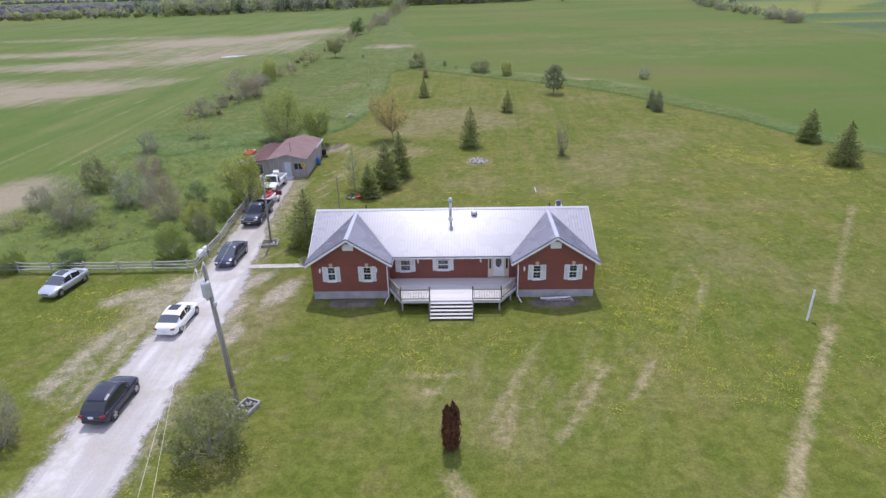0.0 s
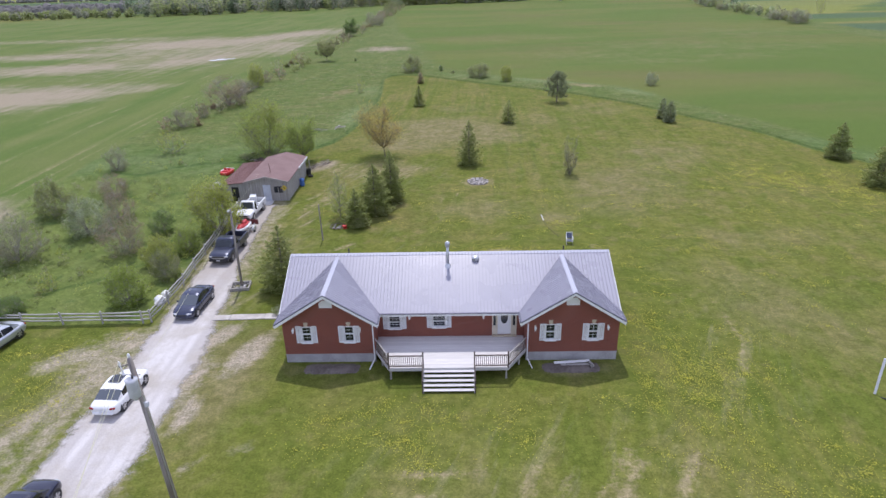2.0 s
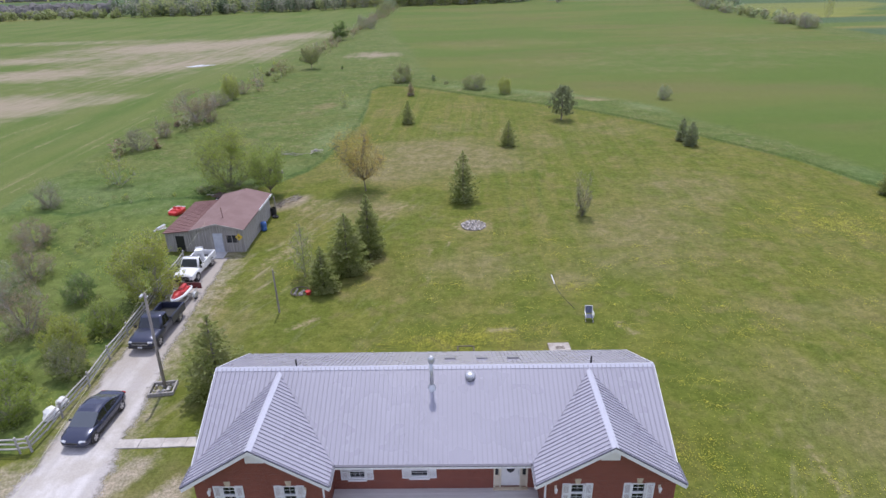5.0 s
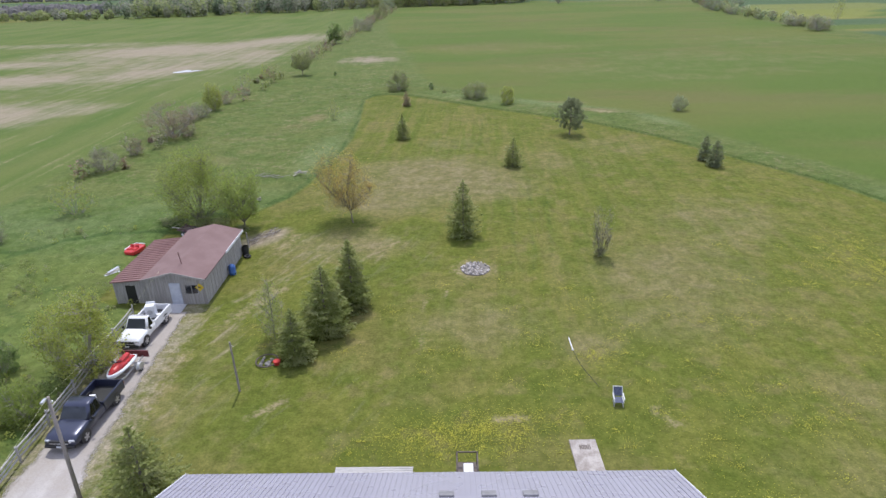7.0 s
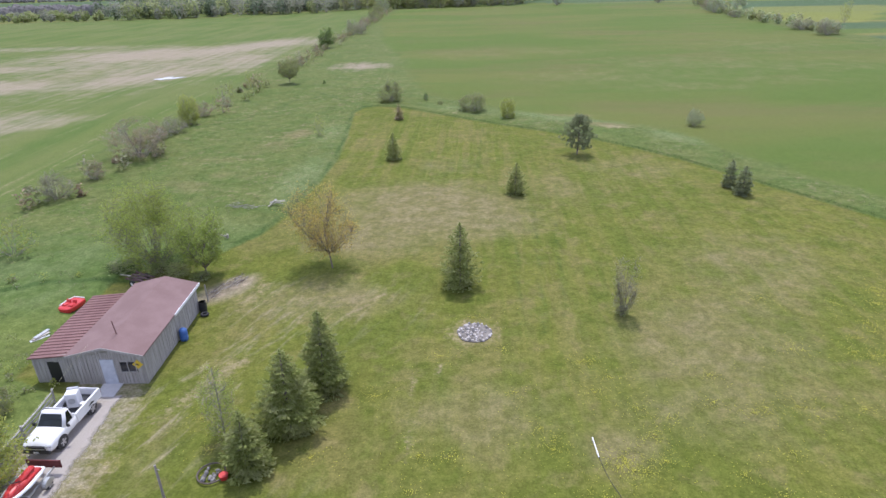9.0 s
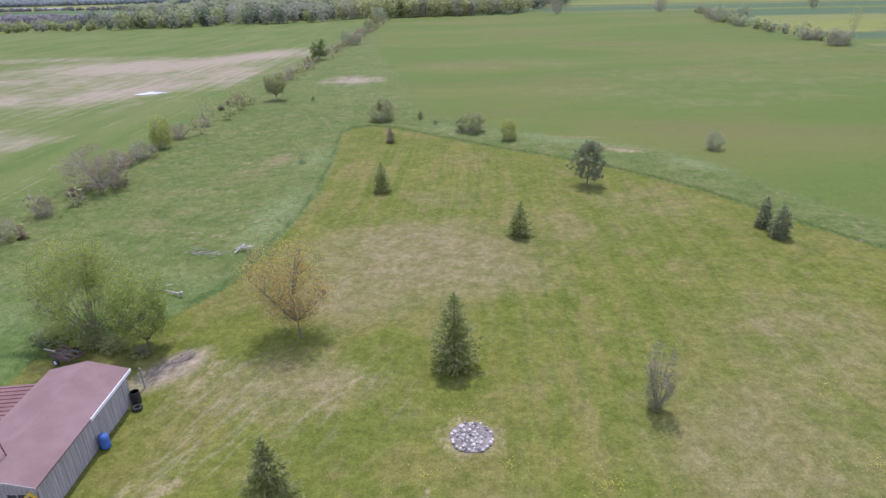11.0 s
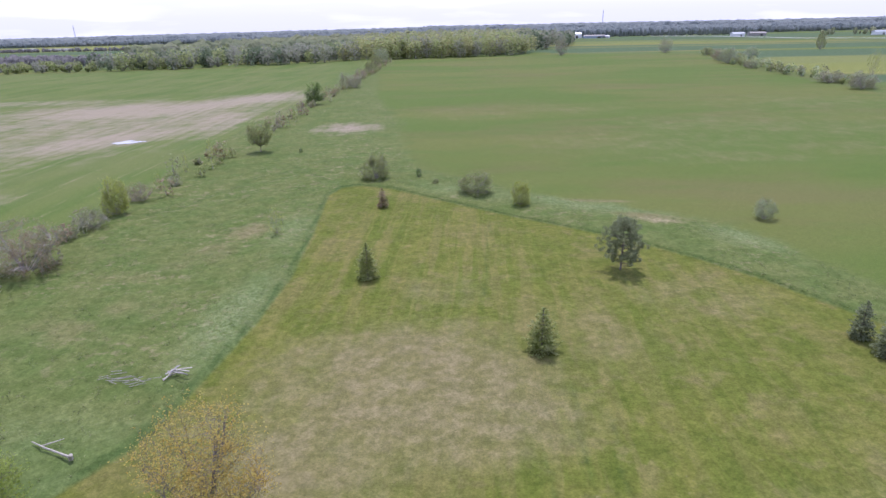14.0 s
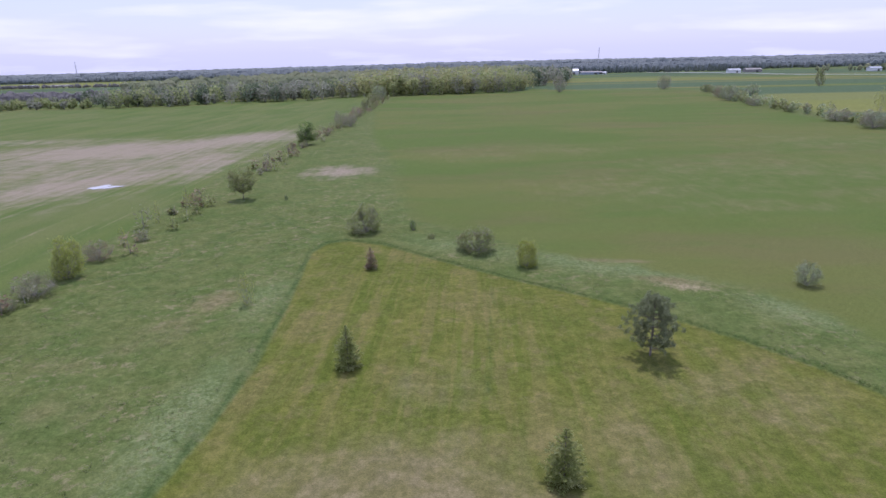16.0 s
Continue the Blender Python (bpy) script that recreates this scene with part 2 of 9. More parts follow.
    # fine grain of blades
    col = k.mix(0.75, col, k.mix(k.step(fine, 0.28, 0.72), (0.69, 0.70, 0.70), (1.21, 1.19, 1.24)), "MULTIPLY")
    col = k.mix(k.math("SUBTRACT", 0.6, k.math("MULTIPLY", crop, 0.4)), col, k.mix(k.step(k.noise(1.9, 5, 0.7), 0.38, 0.64), (0.76, 0.79, 0.74), (1.22, 1.19, 1.22)), "MULTIPLY")
    col = k.mix(k.math("SUBTRACT", 0.7, k.math("MULTIPLY", crop, 0.6)), col, k.mix(k.step(k.noise(0.8, 3, 0.6, distort=0.8), 0.38, 0.62), (0.86, 0.88, 0.82), (1.13, 1.11, 1.14)), "MULTIPLY")
    k.color(col)
    k.bump(k.math("ADD", k.math("MULTIPLY", tuft, 0.6), k.math("MULTIPLY", fine, 0.4)), 0.5, 0.12)
    return m


LAWN_A, LAWN_B, LAWN_C, LAWN_D = (0.111, 0.132, 0.023), (0.136, 0.146, 0.029), (0.175, 0.156, 0.054), (0.091, 0.120, 0.019)
LAWN_E, LAWN_F, LAWN_G = (0.185, 0.160, 0.064), (0.093, 0.124, 0.017), (0.177, 0.168, 0.043)
MEAD_A, MEAD_B, MEAD_C = (0.098, 0.137, 0.035), (0.124, 0.149, 0.044), (0.088, 0.120, 0.030)
STRAW, PALE, DRY = (0.26, 0.22, 0.125), (0.185, 0.228, 0.100), (0.34, 0.275, 0.170)
CROPW_A, CROPW_B, CROPW_C = (0.088, 0.136, 0.028), (0.118, 0.152, 0.038), (0.150, 0.162, 0.056)
CROPE_A, CROPE_B, CROPE_C = (0.094, 0.138, 0.027), (0.127, 0.144, 0.037), (0.107, 0.148, 0.037)
FAR_B, YELLOW_FIELD = (0.078, 0.122, 0.056), (0.24, 0.24, 0.06)
DIRT_A, DIRT_B = (0.258, 0.213, 0.145), (0.327, 0.278, 0.198)
GRAVEL_A, GRAVEL_B = (0.285, 0.245, 0.175), (0.375, 0.325, 0.250)
LUSH_SHADE = (0.052, 0.092, 0.024)
DANDELION = (0.36, 0.37, 0.04)

M_GROUND = ground_material()


def gravel_material():
    m = material("limestone_gravel", (0.6, 0.58, 0.54), 0.95, 0.0, 0.2)
    k = Nodes(m)
    lane = k.noise(0.9, 3, stretch=(1.0, 0.06, 1.0))
    c = k.mix(k.step(lane, 0.38, 0.64), (0.425, 0.398, 0.382), (0.555, 0.530, 0.515))
    c = k.mix(k.step(k.noise(0.4, 5, 0.65), 0.42, 0.64, 0.0, 0.75), c, (0.40, 0.365, 0.32))
    c = k.mix(k.step(k.noise(2.0, 4, 0.7), 0.5, 0.75, 0.0, 0.35), c, (0.38, 0.35, 0.31))
    c = k.mix(k.step(k.sep()[1], 50.0, 58.0, 0.0, 0.6), c, (0.34, 0.30, 0.255))
    c = k.mix(0.35, c, k.mix(k.step(k.noise(14.0, 3, 0.7), 0.3, 0.7), (0.7, 0.7, 0.7), (1.15, 1.15, 1.15)), "MULTIPLY")
    k.color(c)
    k.bump(k.noise(11.0, 3), 0.5, 0.04)
    # the gravel thins out into the grass
    edge = k.math("ADD", k.attr("cover"), k.math("MULTIPLY", k.math("SUBTRACT", k.math("ADD", k.noise(1.1, 4, 0.65), k.math("MULTIPLY", k.noise(6.0, 3, 0.7), 0.5)), 0.75), 1.3))
    tr = k.t.nodes.new("ShaderNodeBsdfTransparent")
    ms = k.t.nodes.new("ShaderNodeMixShader")
    k.put(ms.inputs[0], k.step(edge, 0.12, 0.8))
    k.t.links.new(tr.outputs[0], ms.inputs[1])
    k.t.links.new(k.bsdf.outputs[0], ms.inputs[2])
    k.t.links.new(ms.outputs[0], k.t.nodes["Material Output"].inputs["Surface"])
    return m


def brick_material():
    m = material("red_brick", (0.24, 0.07, 0.045), 0.85, 0.0, 0.25)
    k = Nodes(m)
    x, y, z = k.sep()
    cb = k.t.nodes.new("ShaderNodeCombineXYZ")
    k.put(cb.inputs[0], k.math("ADD", x, y))
    k.put(cb.inputs[1], z)
    br = k.t.nodes.new("ShaderNodeTexBrick")
    k.t.links.new(cb.outputs[0], br.inputs["Vector"])
    for key, v in (("Scale", 1.0), ("Mortar Size", 0.006), ("Brick Width", 0.21), ("Row Height", 0.075), ("Bias", -0.1)):
        br.inputs[key].default_value = v
    br.inputs["Color1"].default_value = (0.225, 0.070, 0.046, 1)
    br.inputs["Color2"].default_value = (0.170, 0.054, 0.038, 1)
    br.inputs["Mortar"].default_value = (0.26, 0.15, 0.12, 1)
    k.color(k.mix(k.step(k.noise(0.7, 4), 0.35, 0.7, 0.0, 0.3), br.outputs["Color"], (0.26, 0.095, 0.065)))
    k.bump(br.outputs["Fac"], 0.4, -0.01)
    return m


def roof_metal(name, base, rough):
    m = material(name, base, rough, 0.0, 0.9)
    k = Nodes(m)
    n = k.noise(0.5, 4)
    k.color(k.mix(k.step(n, 0.35, 0.7), base, tuple(v * 0.95 for v in base)))
    k.put(k.bsdf.inputs["Roughness"], k.step(k.noise(0.6, 2), 0.3, 0.7, rough - 0.015, rough + 0.02))
    return m


def plank_material(name, a, b, rough=0.8):
    m = material(name, a, rough, 0.0, 0.3)
    k = Nodes(m)
    g = k.noise(4.0, 4, stretch=(0.3, 6.0, 6.0))
    c = k.mix(k.step(g, 0.3, 0.7), a, b)
    c = k.mix(k.math("MULTIPLY", k.random(), 0.35), c, tuple(v * 0.6 for v in a))
    k.color(c)
    k.bump(g, 0.3, 0.006)
    return m


M_GRAVEL = gravel_material()
M_BRICK = brick_material()
M_ROOF = roof_metal("galvanised_roof", (0.350, 0.338, 0.392), 0.275)
# darker, rougher copy of the roof metal paints in the ribs' shadow lines
M_RIBSHADE = roof_metal("galvanised_rib_shade", (0.285, 0.278, 0.320), 0.55)
M_TRIM = varied("white_trim", (0.74, 0.74, 0.74), (0.80, 0.80, 0.79), 2.0, 0.5, bump=0.1)
M_SOFFIT = varied("white_soffit", (0.68, 0.68, 0.69), (0.76, 0.76, 0.76), 2.0, 0.55, bump=0.1)
M_CONCRETE = varied("concrete", (0.44, 0.43, 0.42), (0.56, 0.55, 0.53), 0.9, 0.9, fine=14, bump=0.3)
M_DECK = plank_material("weathered_deck", (0.60, 0.575, 0.555), (0.71, 0.685, 0.66))
M_DECKREAR = plank_material("silvered_deck", (0.40, 0.385, 0.37), (0.54, 0.52, 0.50))
M_DARKRAIL = varied("dark_brown_wood", (0.085, 0.065, 0.055), (0.13, 0.105, 0.09), 3, 0.7)
M_GREYWOOD = varied("grey_weathered_wood", (0.25, 0.23, 0.21), (0.38, 0.36, 0.33), 2.5, 0.9, stretch=(3, 3, 0.4))
M_BARN = varied("silvery_barn_board", (0.27, 0.255, 0.235), (0.42, 0.40, 0.37), 1.8, 0.9, stretch=(5, 5, 0.25))
M_SHINGLE = varied("brown_asphalt_shingle", (0.185, 0.118, 0.108), (0.225, 0.150, 0.140), 0.6, 0.95, fine=16, bump=0.4)
M_RUST = varied("rust_red_metal", (0.165, 0.082, 0.074), (0.215, 0.118, 0.106), 1.0, 0.7, stretch=(1, 0.2, 1))
M_GLASS = material("window_glass", (0.02, 0.024, 0.028), 0.06, 0.0, 0.8)
# near-black backing paints the unlit room behind the window panes
M_DARKROOM = varied("interior_dark", (0.03, 0.03, 0.03), (0.06, 0.055, 0.05), 3, 0.9, bump=0)
M_BLACK = material("black_plastic", (0.02, 0.02, 0.021), 0.5)
M_RUBBER = material("tyre_rubber", (0.025, 0.025, 0.026), 0.85)
M_ALLOY = material("alloy_rim", (0.55, 0.55, 0.57), 0.3, 0.9)
M_STEEL = varied("galvanised_steel", (0.50, 0.51, 0.52), (0.62, 0.63, 0.64), 4, 0.4, 0.8)
M_DARKSTONE = varied("sooty_stone", (0.13, 0.125, 0.12), (0.30, 0.285, 0.265), 2, 0.9, fine=9)
M_STONE = varied("grey_stone", (0.32, 0.30, 0.28), (0.50, 0.48, 0.45), 2, 0.9, fine=9)
M_REDPLASTIC = material("red_plastic", (0.52, 0.035, 0.035), 0.4)
M_BARK = varied("bark", (0.15, 0.125, 0.105), (0.23, 0.20, 0.175), 4, 0.95, stretch=(3, 3, 0.5))
M_TWIG = varied("grey_twig", (0.27, 0.245, 0.215), (0.39, 0.36, 0.32), 3, 0.95, bump=0)
M_POLE = varied("weathered_pole", (0.218, 0.190, 0.165), (0.333, 0.302, 0.270), 2, 0.95, stretch=(4, 4, 0.3))
L_SPRUCE = leaf_material("spruce_needles", (0.217, 0.264, 0.078), (0.380, 0.411, 0.155), (0.365, 0.385, 0.176), 0.7, 0.58)
L_PINE = leaf_material("pine_needles", (0.200, 0.230, 0.120), (0.320, 0.350, 0.200), None, 0.7, 0.55)
L_CEDAR = leaf_material("winter_burnt_cedar", (0.117, 0.053, 0.031), (0.240, 0.115, 0.066), (0.111, 0.075, 0.041), 0.8, 0.2)
L_GREEN = leaf_material("fresh_leaves", (0.270, 0.350, 0.080), (0.410, 0.480, 0.140), None, 0.6, 0.7)
L_YELLOW = leaf_material("yellow_green_leaves", (0.326, 0.381, 0.091), (0.502, 0.520, 0.152), None, 0.6, 0.68)
L_ORANGE = leaf_material("orange_buds", (0.497, 0.358, 0.088), (0.583, 0.459, 0.143), (0.432, 0.414, 0.132), 0.6, 0.55)
L_WEEDS = leaf_material("undergrowth_leaves", (0.300, 0.360, 0.138), (0.432, 0.486, 0.216), (0.396, 0.396, 0.228), 0.7, 0.65)
L_WILLOW = leaf_material("willow_leaves", (0.294, 0.355, 0.071), (0.421, 0.488, 0.124), None, 0.7, 0.7)
L_GREY = leaf_material("grey_buds", (0.302, 0.293, 0.190), (0.431, 0.414, 0.280), (0.258, 0.302, 0.134), 0.9, 0.68)
L_BROWN = leaf_material("brown_buds", (0.333, 0.262, 0.183), (0.443, 0.347, 0.246), (0.280, 0.288, 0.131), 0.9, 0.68)
L_BLOSSOM = leaf_material("pale_blossom", (0.330, 0.390, 0.220), (0.500, 0.545, 0.370), (0.240, 0.300, 0.120), 0.6, 0.68)
L_DARK = leaf_material("dark_green_leaves", (0.149, 0.230, 0.071), (0.259, 0.351, 0.121), None, 0.6, 0.68)
L_OLIVE = leaf_material("olive_leaves", (0.230, 0.270, 0.095), (0.353, 0.391, 0.162), (0.364, 0.363, 0.185), 0.6, 0.68)
L_SPARSEBIRCH = leaf_material("birch_leaves", (0.291, 0.360, 0.093), (0.408, 0.477, 0.145), None, 0.6, 0.65)
L_WOOD = leaf_material("spring_wood_leaves", (0.259, 0.325, 0.121), (0.414, 0.465, 0.196), (0.437, 0.431, 0.241), 0.8, 0.55)
L_WOODYEL = leaf_material("yellow_spring_wood", (0.365, 0.376, 0.153), (0.475, 0.463, 0.235), None, 0.8, 0.55)
L_WOODDARK = leaf_material("dark_conifer_wood", (0.124, 0.168, 0.103), (0.221, 0.269, 0.158), None, 0.8, 0.35)
L_WOODGREY = leaf_material("budding_wood", (0.302, 0.302, 0.244), (0.415, 0.403, 0.329), (0.296, 0.342, 0.194), 0.8, 0.5)


# ---- mesh helpers ----
class MB:
    """Gathers simple solids into one mesh."""

    def __init__(self):
        self.v, self.f = [], []

    def add(self, verts, faces):
        n = len(self.v)
        self.v += [tuple(p) for p in verts]
        self.f += [tuple(i + n for i in f) for f in faces]
        return self

    def box(self, c, s, m=None, ch=0.0):
        hx, hy, hz = s[0] / 2, s[1] / 2, s[2] / 2
        if ch <= 0:
            vs = [(x, y, z) for z in (-hz, hz) for x, y in ((-hx, -hy), (hx, -hy), (hx, hy), (-hx, hy))]
            fs = [(3, 2, 1, 0), (4, 5, 6, 7), (0, 1, 5, 4), (1, 2, 6, 5), (2, 3, 7, 6), (3, 0, 4, 7)]
        else:
            vs, fs = [], []
            o = [(-hx + ch, -hy), (hx - ch, -hy), (hx, -hy + ch), (hx, hy - ch), (hx - ch, hy), (-hx + ch, hy), (-hx, hy - ch), (-hx, -hy + ch)]
            q = [(x * (1 - ch / hx), y * (1 - ch / hy)) for x, y in o]
            for ring, z in ((q, -hz), (o, -hz + ch), (o, hz - ch), (q, hz)):
                vs += [(x, y, z) for x, y in ring]
            for r in range(3):
                for i in range(8):
                    j = (i + 1) % 8
                    fs.append((r * 8 + i, r * 8 + j, r * 8 + 8 + j, r * 8 + 8 + i))
            fs += [tuple(range(7, -1, -1)), tuple(range(24, 32))]
        if m is None:
            m = Matrix()
        return self.add([Vector(c) + (m.to_3x3() @ Vector(p)) for p in vs], fs)

    def beam(self, a, b, w, h):
        """A square bar from a to b."""
        a, b = Vector(a), Vector(b)
        q = (b - a).to_track_quat("Y", "Z").to_matrix()
        return self.box((a + b) / 2, (w, (b - a).length, h), q.to_4x4())

    def tube(self, pts, radii, n=6, caps=True):
        vs, fs = [], []
        for i, p in enumerate(pts):
            p = Vector(p)
            d = Vector(pts[min(i + 1, len(pts) - 1)]) - Vector(pts[max(i - 1, 0)])
            q = d.to_track_quat("Z", "Y") if d.length > 1e-6 else Vector((0, 0, 1)).to_track_quat("Z", "Y")
            r = radii[i] if isinstance(radii, (list, tuple)) else radii
            for k in range(n):
                a = 2 * math.pi * k / n
                vs.append(p + q @ Vector((r * math.cos(a), r * math.sin(a), 0)))
        for i in range(len(pts) - 1):
            for k in range(n):
                j = (k + 1) % n
                fs.append((i * n + k, i * n + j, i * n + n + j, i * n + n + k))
        if caps:
            fs += [tuple(range(n - 1, -1, -1)), tuple(range((len(pts) - 1) * n, len(pts) * n))]
        return self.add(vs, fs)

    def loft(self, rings, caps=True):
        n = len(rings[0])
        vs = [p for r in rings for p in r]
        fs = []
        for i in range(len(rings) - 1):
            for k in range(n):
                j = (k + 1) % n
                fs.append((i * n + k, i * n + j, i * n + n + j, i * n + n + k))
        if caps:
            fs += [tuple(range(n - 1, -1, -1)), tuple(range((len(rings) - 1) * n, len(rings) * n))]
        return self.add(vs, fs)

    def slab(self, poly, thick, direction=(0, 0, -1)):
        """A plate: a polygon and its copy shifted by thick along direction."""
        n, d = len(poly), Vector(direction) * thick
        vs = [Vector(p) for p in poly] + [Vector(p) + d for p in poly]
        fs = [tuple(range(n)), tuple(range(2 * n - 1, n - 1, -1))]
        for i in range(n):
            j = (i + 1) % n
            fs.append((i, i + n, j + n, j))
        return self.add(vs, fs)

    def quad(self, *p):
        return self.add(p, [tuple(range(len(p)))])

    def mesh(self, name, mat, smooth=False):
        me = bpy.data.meshes.new(name)
        me.from_pydata(self.v, [], self.f)
        me.materials.append(mat)
        if smooth:
            me.shade_smooth()
        me.update()
        return me


def part(name, mb, mat, parent=None, label="", smooth=False):
    me = mb if isinstance(mb, bpy.types.Mesh) else mb.mesh(name, mat, smooth)
    ob = new(name, me)
    if parent is not None:
        ob.parent = parent
    return tagged(ob, label) if label else ob


def thing(name, x, y, z, rz=0.0, label="", category="", group="", kind="", scale=1.0):
    ob = new(name)
    ob.empty_display_size = 0.2
    ob.matrix_basis = pose(x, y, z, 0, 0, rz) @ Matrix.Diagonal((scale, scale, scale, 1))
    return tagged(ob, label, category, group, kind)


# ---- the lie of the land ----
def softplus(v, w):
    return w * np.log1p(np.exp(np.clip(v / w, -50, 50))) * (v < 40 * w) + v * (v >= 40 * w)


def land(x, y):
    """Height of the bare land: level round the house, falling slowly beyond."""
    x, y = np.asarray(x, float), np.asarray(y, float)
    s = np.clip((-x - 45) / 65, 0, 1)
    return -0.0175 * softplus(y - 125, 20) - 3.2 * s * s * (3 - 2 * s) - 0.008 * softplus(-x - 110, 15)


def polygon_distance(px, py, poly):
    """Signed distance to a polygon, positive inside."""
    best = np.full(px.shape, 1e9)
    inside = np.zeros(px.shape, bool)
    for (x0, y0), (x1, y1) in zip(poly, poly[1:] + poly[:1]):
        dx, dy = x1 - x0, y1 - y0
        t = np.clip(((px - x0) * dx + (py - y0) * dy) / (dx * dx + dy * dy), 0, 1)
        best = np.minimum(best, np.hypot(px - x0 - t * dx, py - y0 - t * dy))
        if dy:
            cross = (y0 > py) != (y1 > py)
            inside ^= cross & (px < x0 + (py - y0) * dx / dy)
    return np.where(inside, best, -best)


def line_distance(px, py, pts):
    best = np.full(px.shape, 1e9)
    for (x0, y0), (x1, y1) in zip(pts, pts[1:]):
        dx, dy = x1 - x0, y1 - y0
        t = np.clip(((px - x0) * dx + (py - y0) * dy) / (dx * dx + dy * dy), 0, 1)
        best = np.minimum(best, np.hypot(px - x0 - t * dx, py - y0 - t * dy))
    return best


LAWN = [(-28, 90), (-20.6, 94.3), (-17.7, 98.9), (-16.4, 104), (-14.7, 116), (-14.1, 126), (-14.6, 139), (-16, 158), (-14.6, 162.5), (-12, 163.6),
        (-6.6, 161.2), (2.9, 152.3), (11, 145.3), (18.2, 139.8), (24.4, 134.4), (29.6, 128.6), (33.8, 122.7), (37, 117), (41.4, 109.3),
        (46.9, 100.4), (50.1, 90.6), (55.3, 81.3), (64, 62), (75, 20), (80, -80), (-90, -80), (-90, 47.6), (-23.2, 47.8), (-23.4, 73), (-28, 75)]
CROP_WEST = [(-49, -100), (-48.7, 60), (-50.3, 77), (-51, 98), (-53, 125), (-50, 148), (-48.5, 168), (-50.2, 200), (-49.4, 260), (-48.8, 303),
             (-45, 400), (-50, 545), (-82, 580), (-205, 548), (-326, 538), (-600, 520), (-600, -100)]
CROP_EAST = [(-3, 176), (-7, 200), (-12, 240), (-24, 300), (-36, 420), (-36, 545), (52, 572), (80, 640), (127, 590), (192, 560), (164, 431),
             (151, 327), (146, 285), (140, 200), (130, 60), (120, -60), (80, -60), (76, 20), (66, 64), (59, 84), (55, 94), (52, 106), (46, 118),
             (41, 130), (36, 142), (24, 151), (12, 160)]


def ellipses(px, py, spots):
    out = np.zeros(px.shape)
    for cx, cy, rx, ry, a, s in spots:
        c, d = math.cos(radians(a)), math.sin(radians(a))
        u, v = ((px - cx) * c + (py - cy) * d) / rx, (-(px - cx) * d + (py - cy) * c) / ry
        out = np.maximum(out, s * np.clip(1.35 - np.hypot(u, v) * 0.85, 0, 1))
    return out


def graded(lo, hi, step, ends, grow):
    a = list(np.arange(lo, hi + step / 2, step))
    s = step
    while a[-1] < ends[1]:
        s *= grow
        a.append(a[-1] + s)
    s = step
    while a[0] > ends[0]:
        s *= grow
        a.insert(0, a[0] - s)
    return np.array(a)


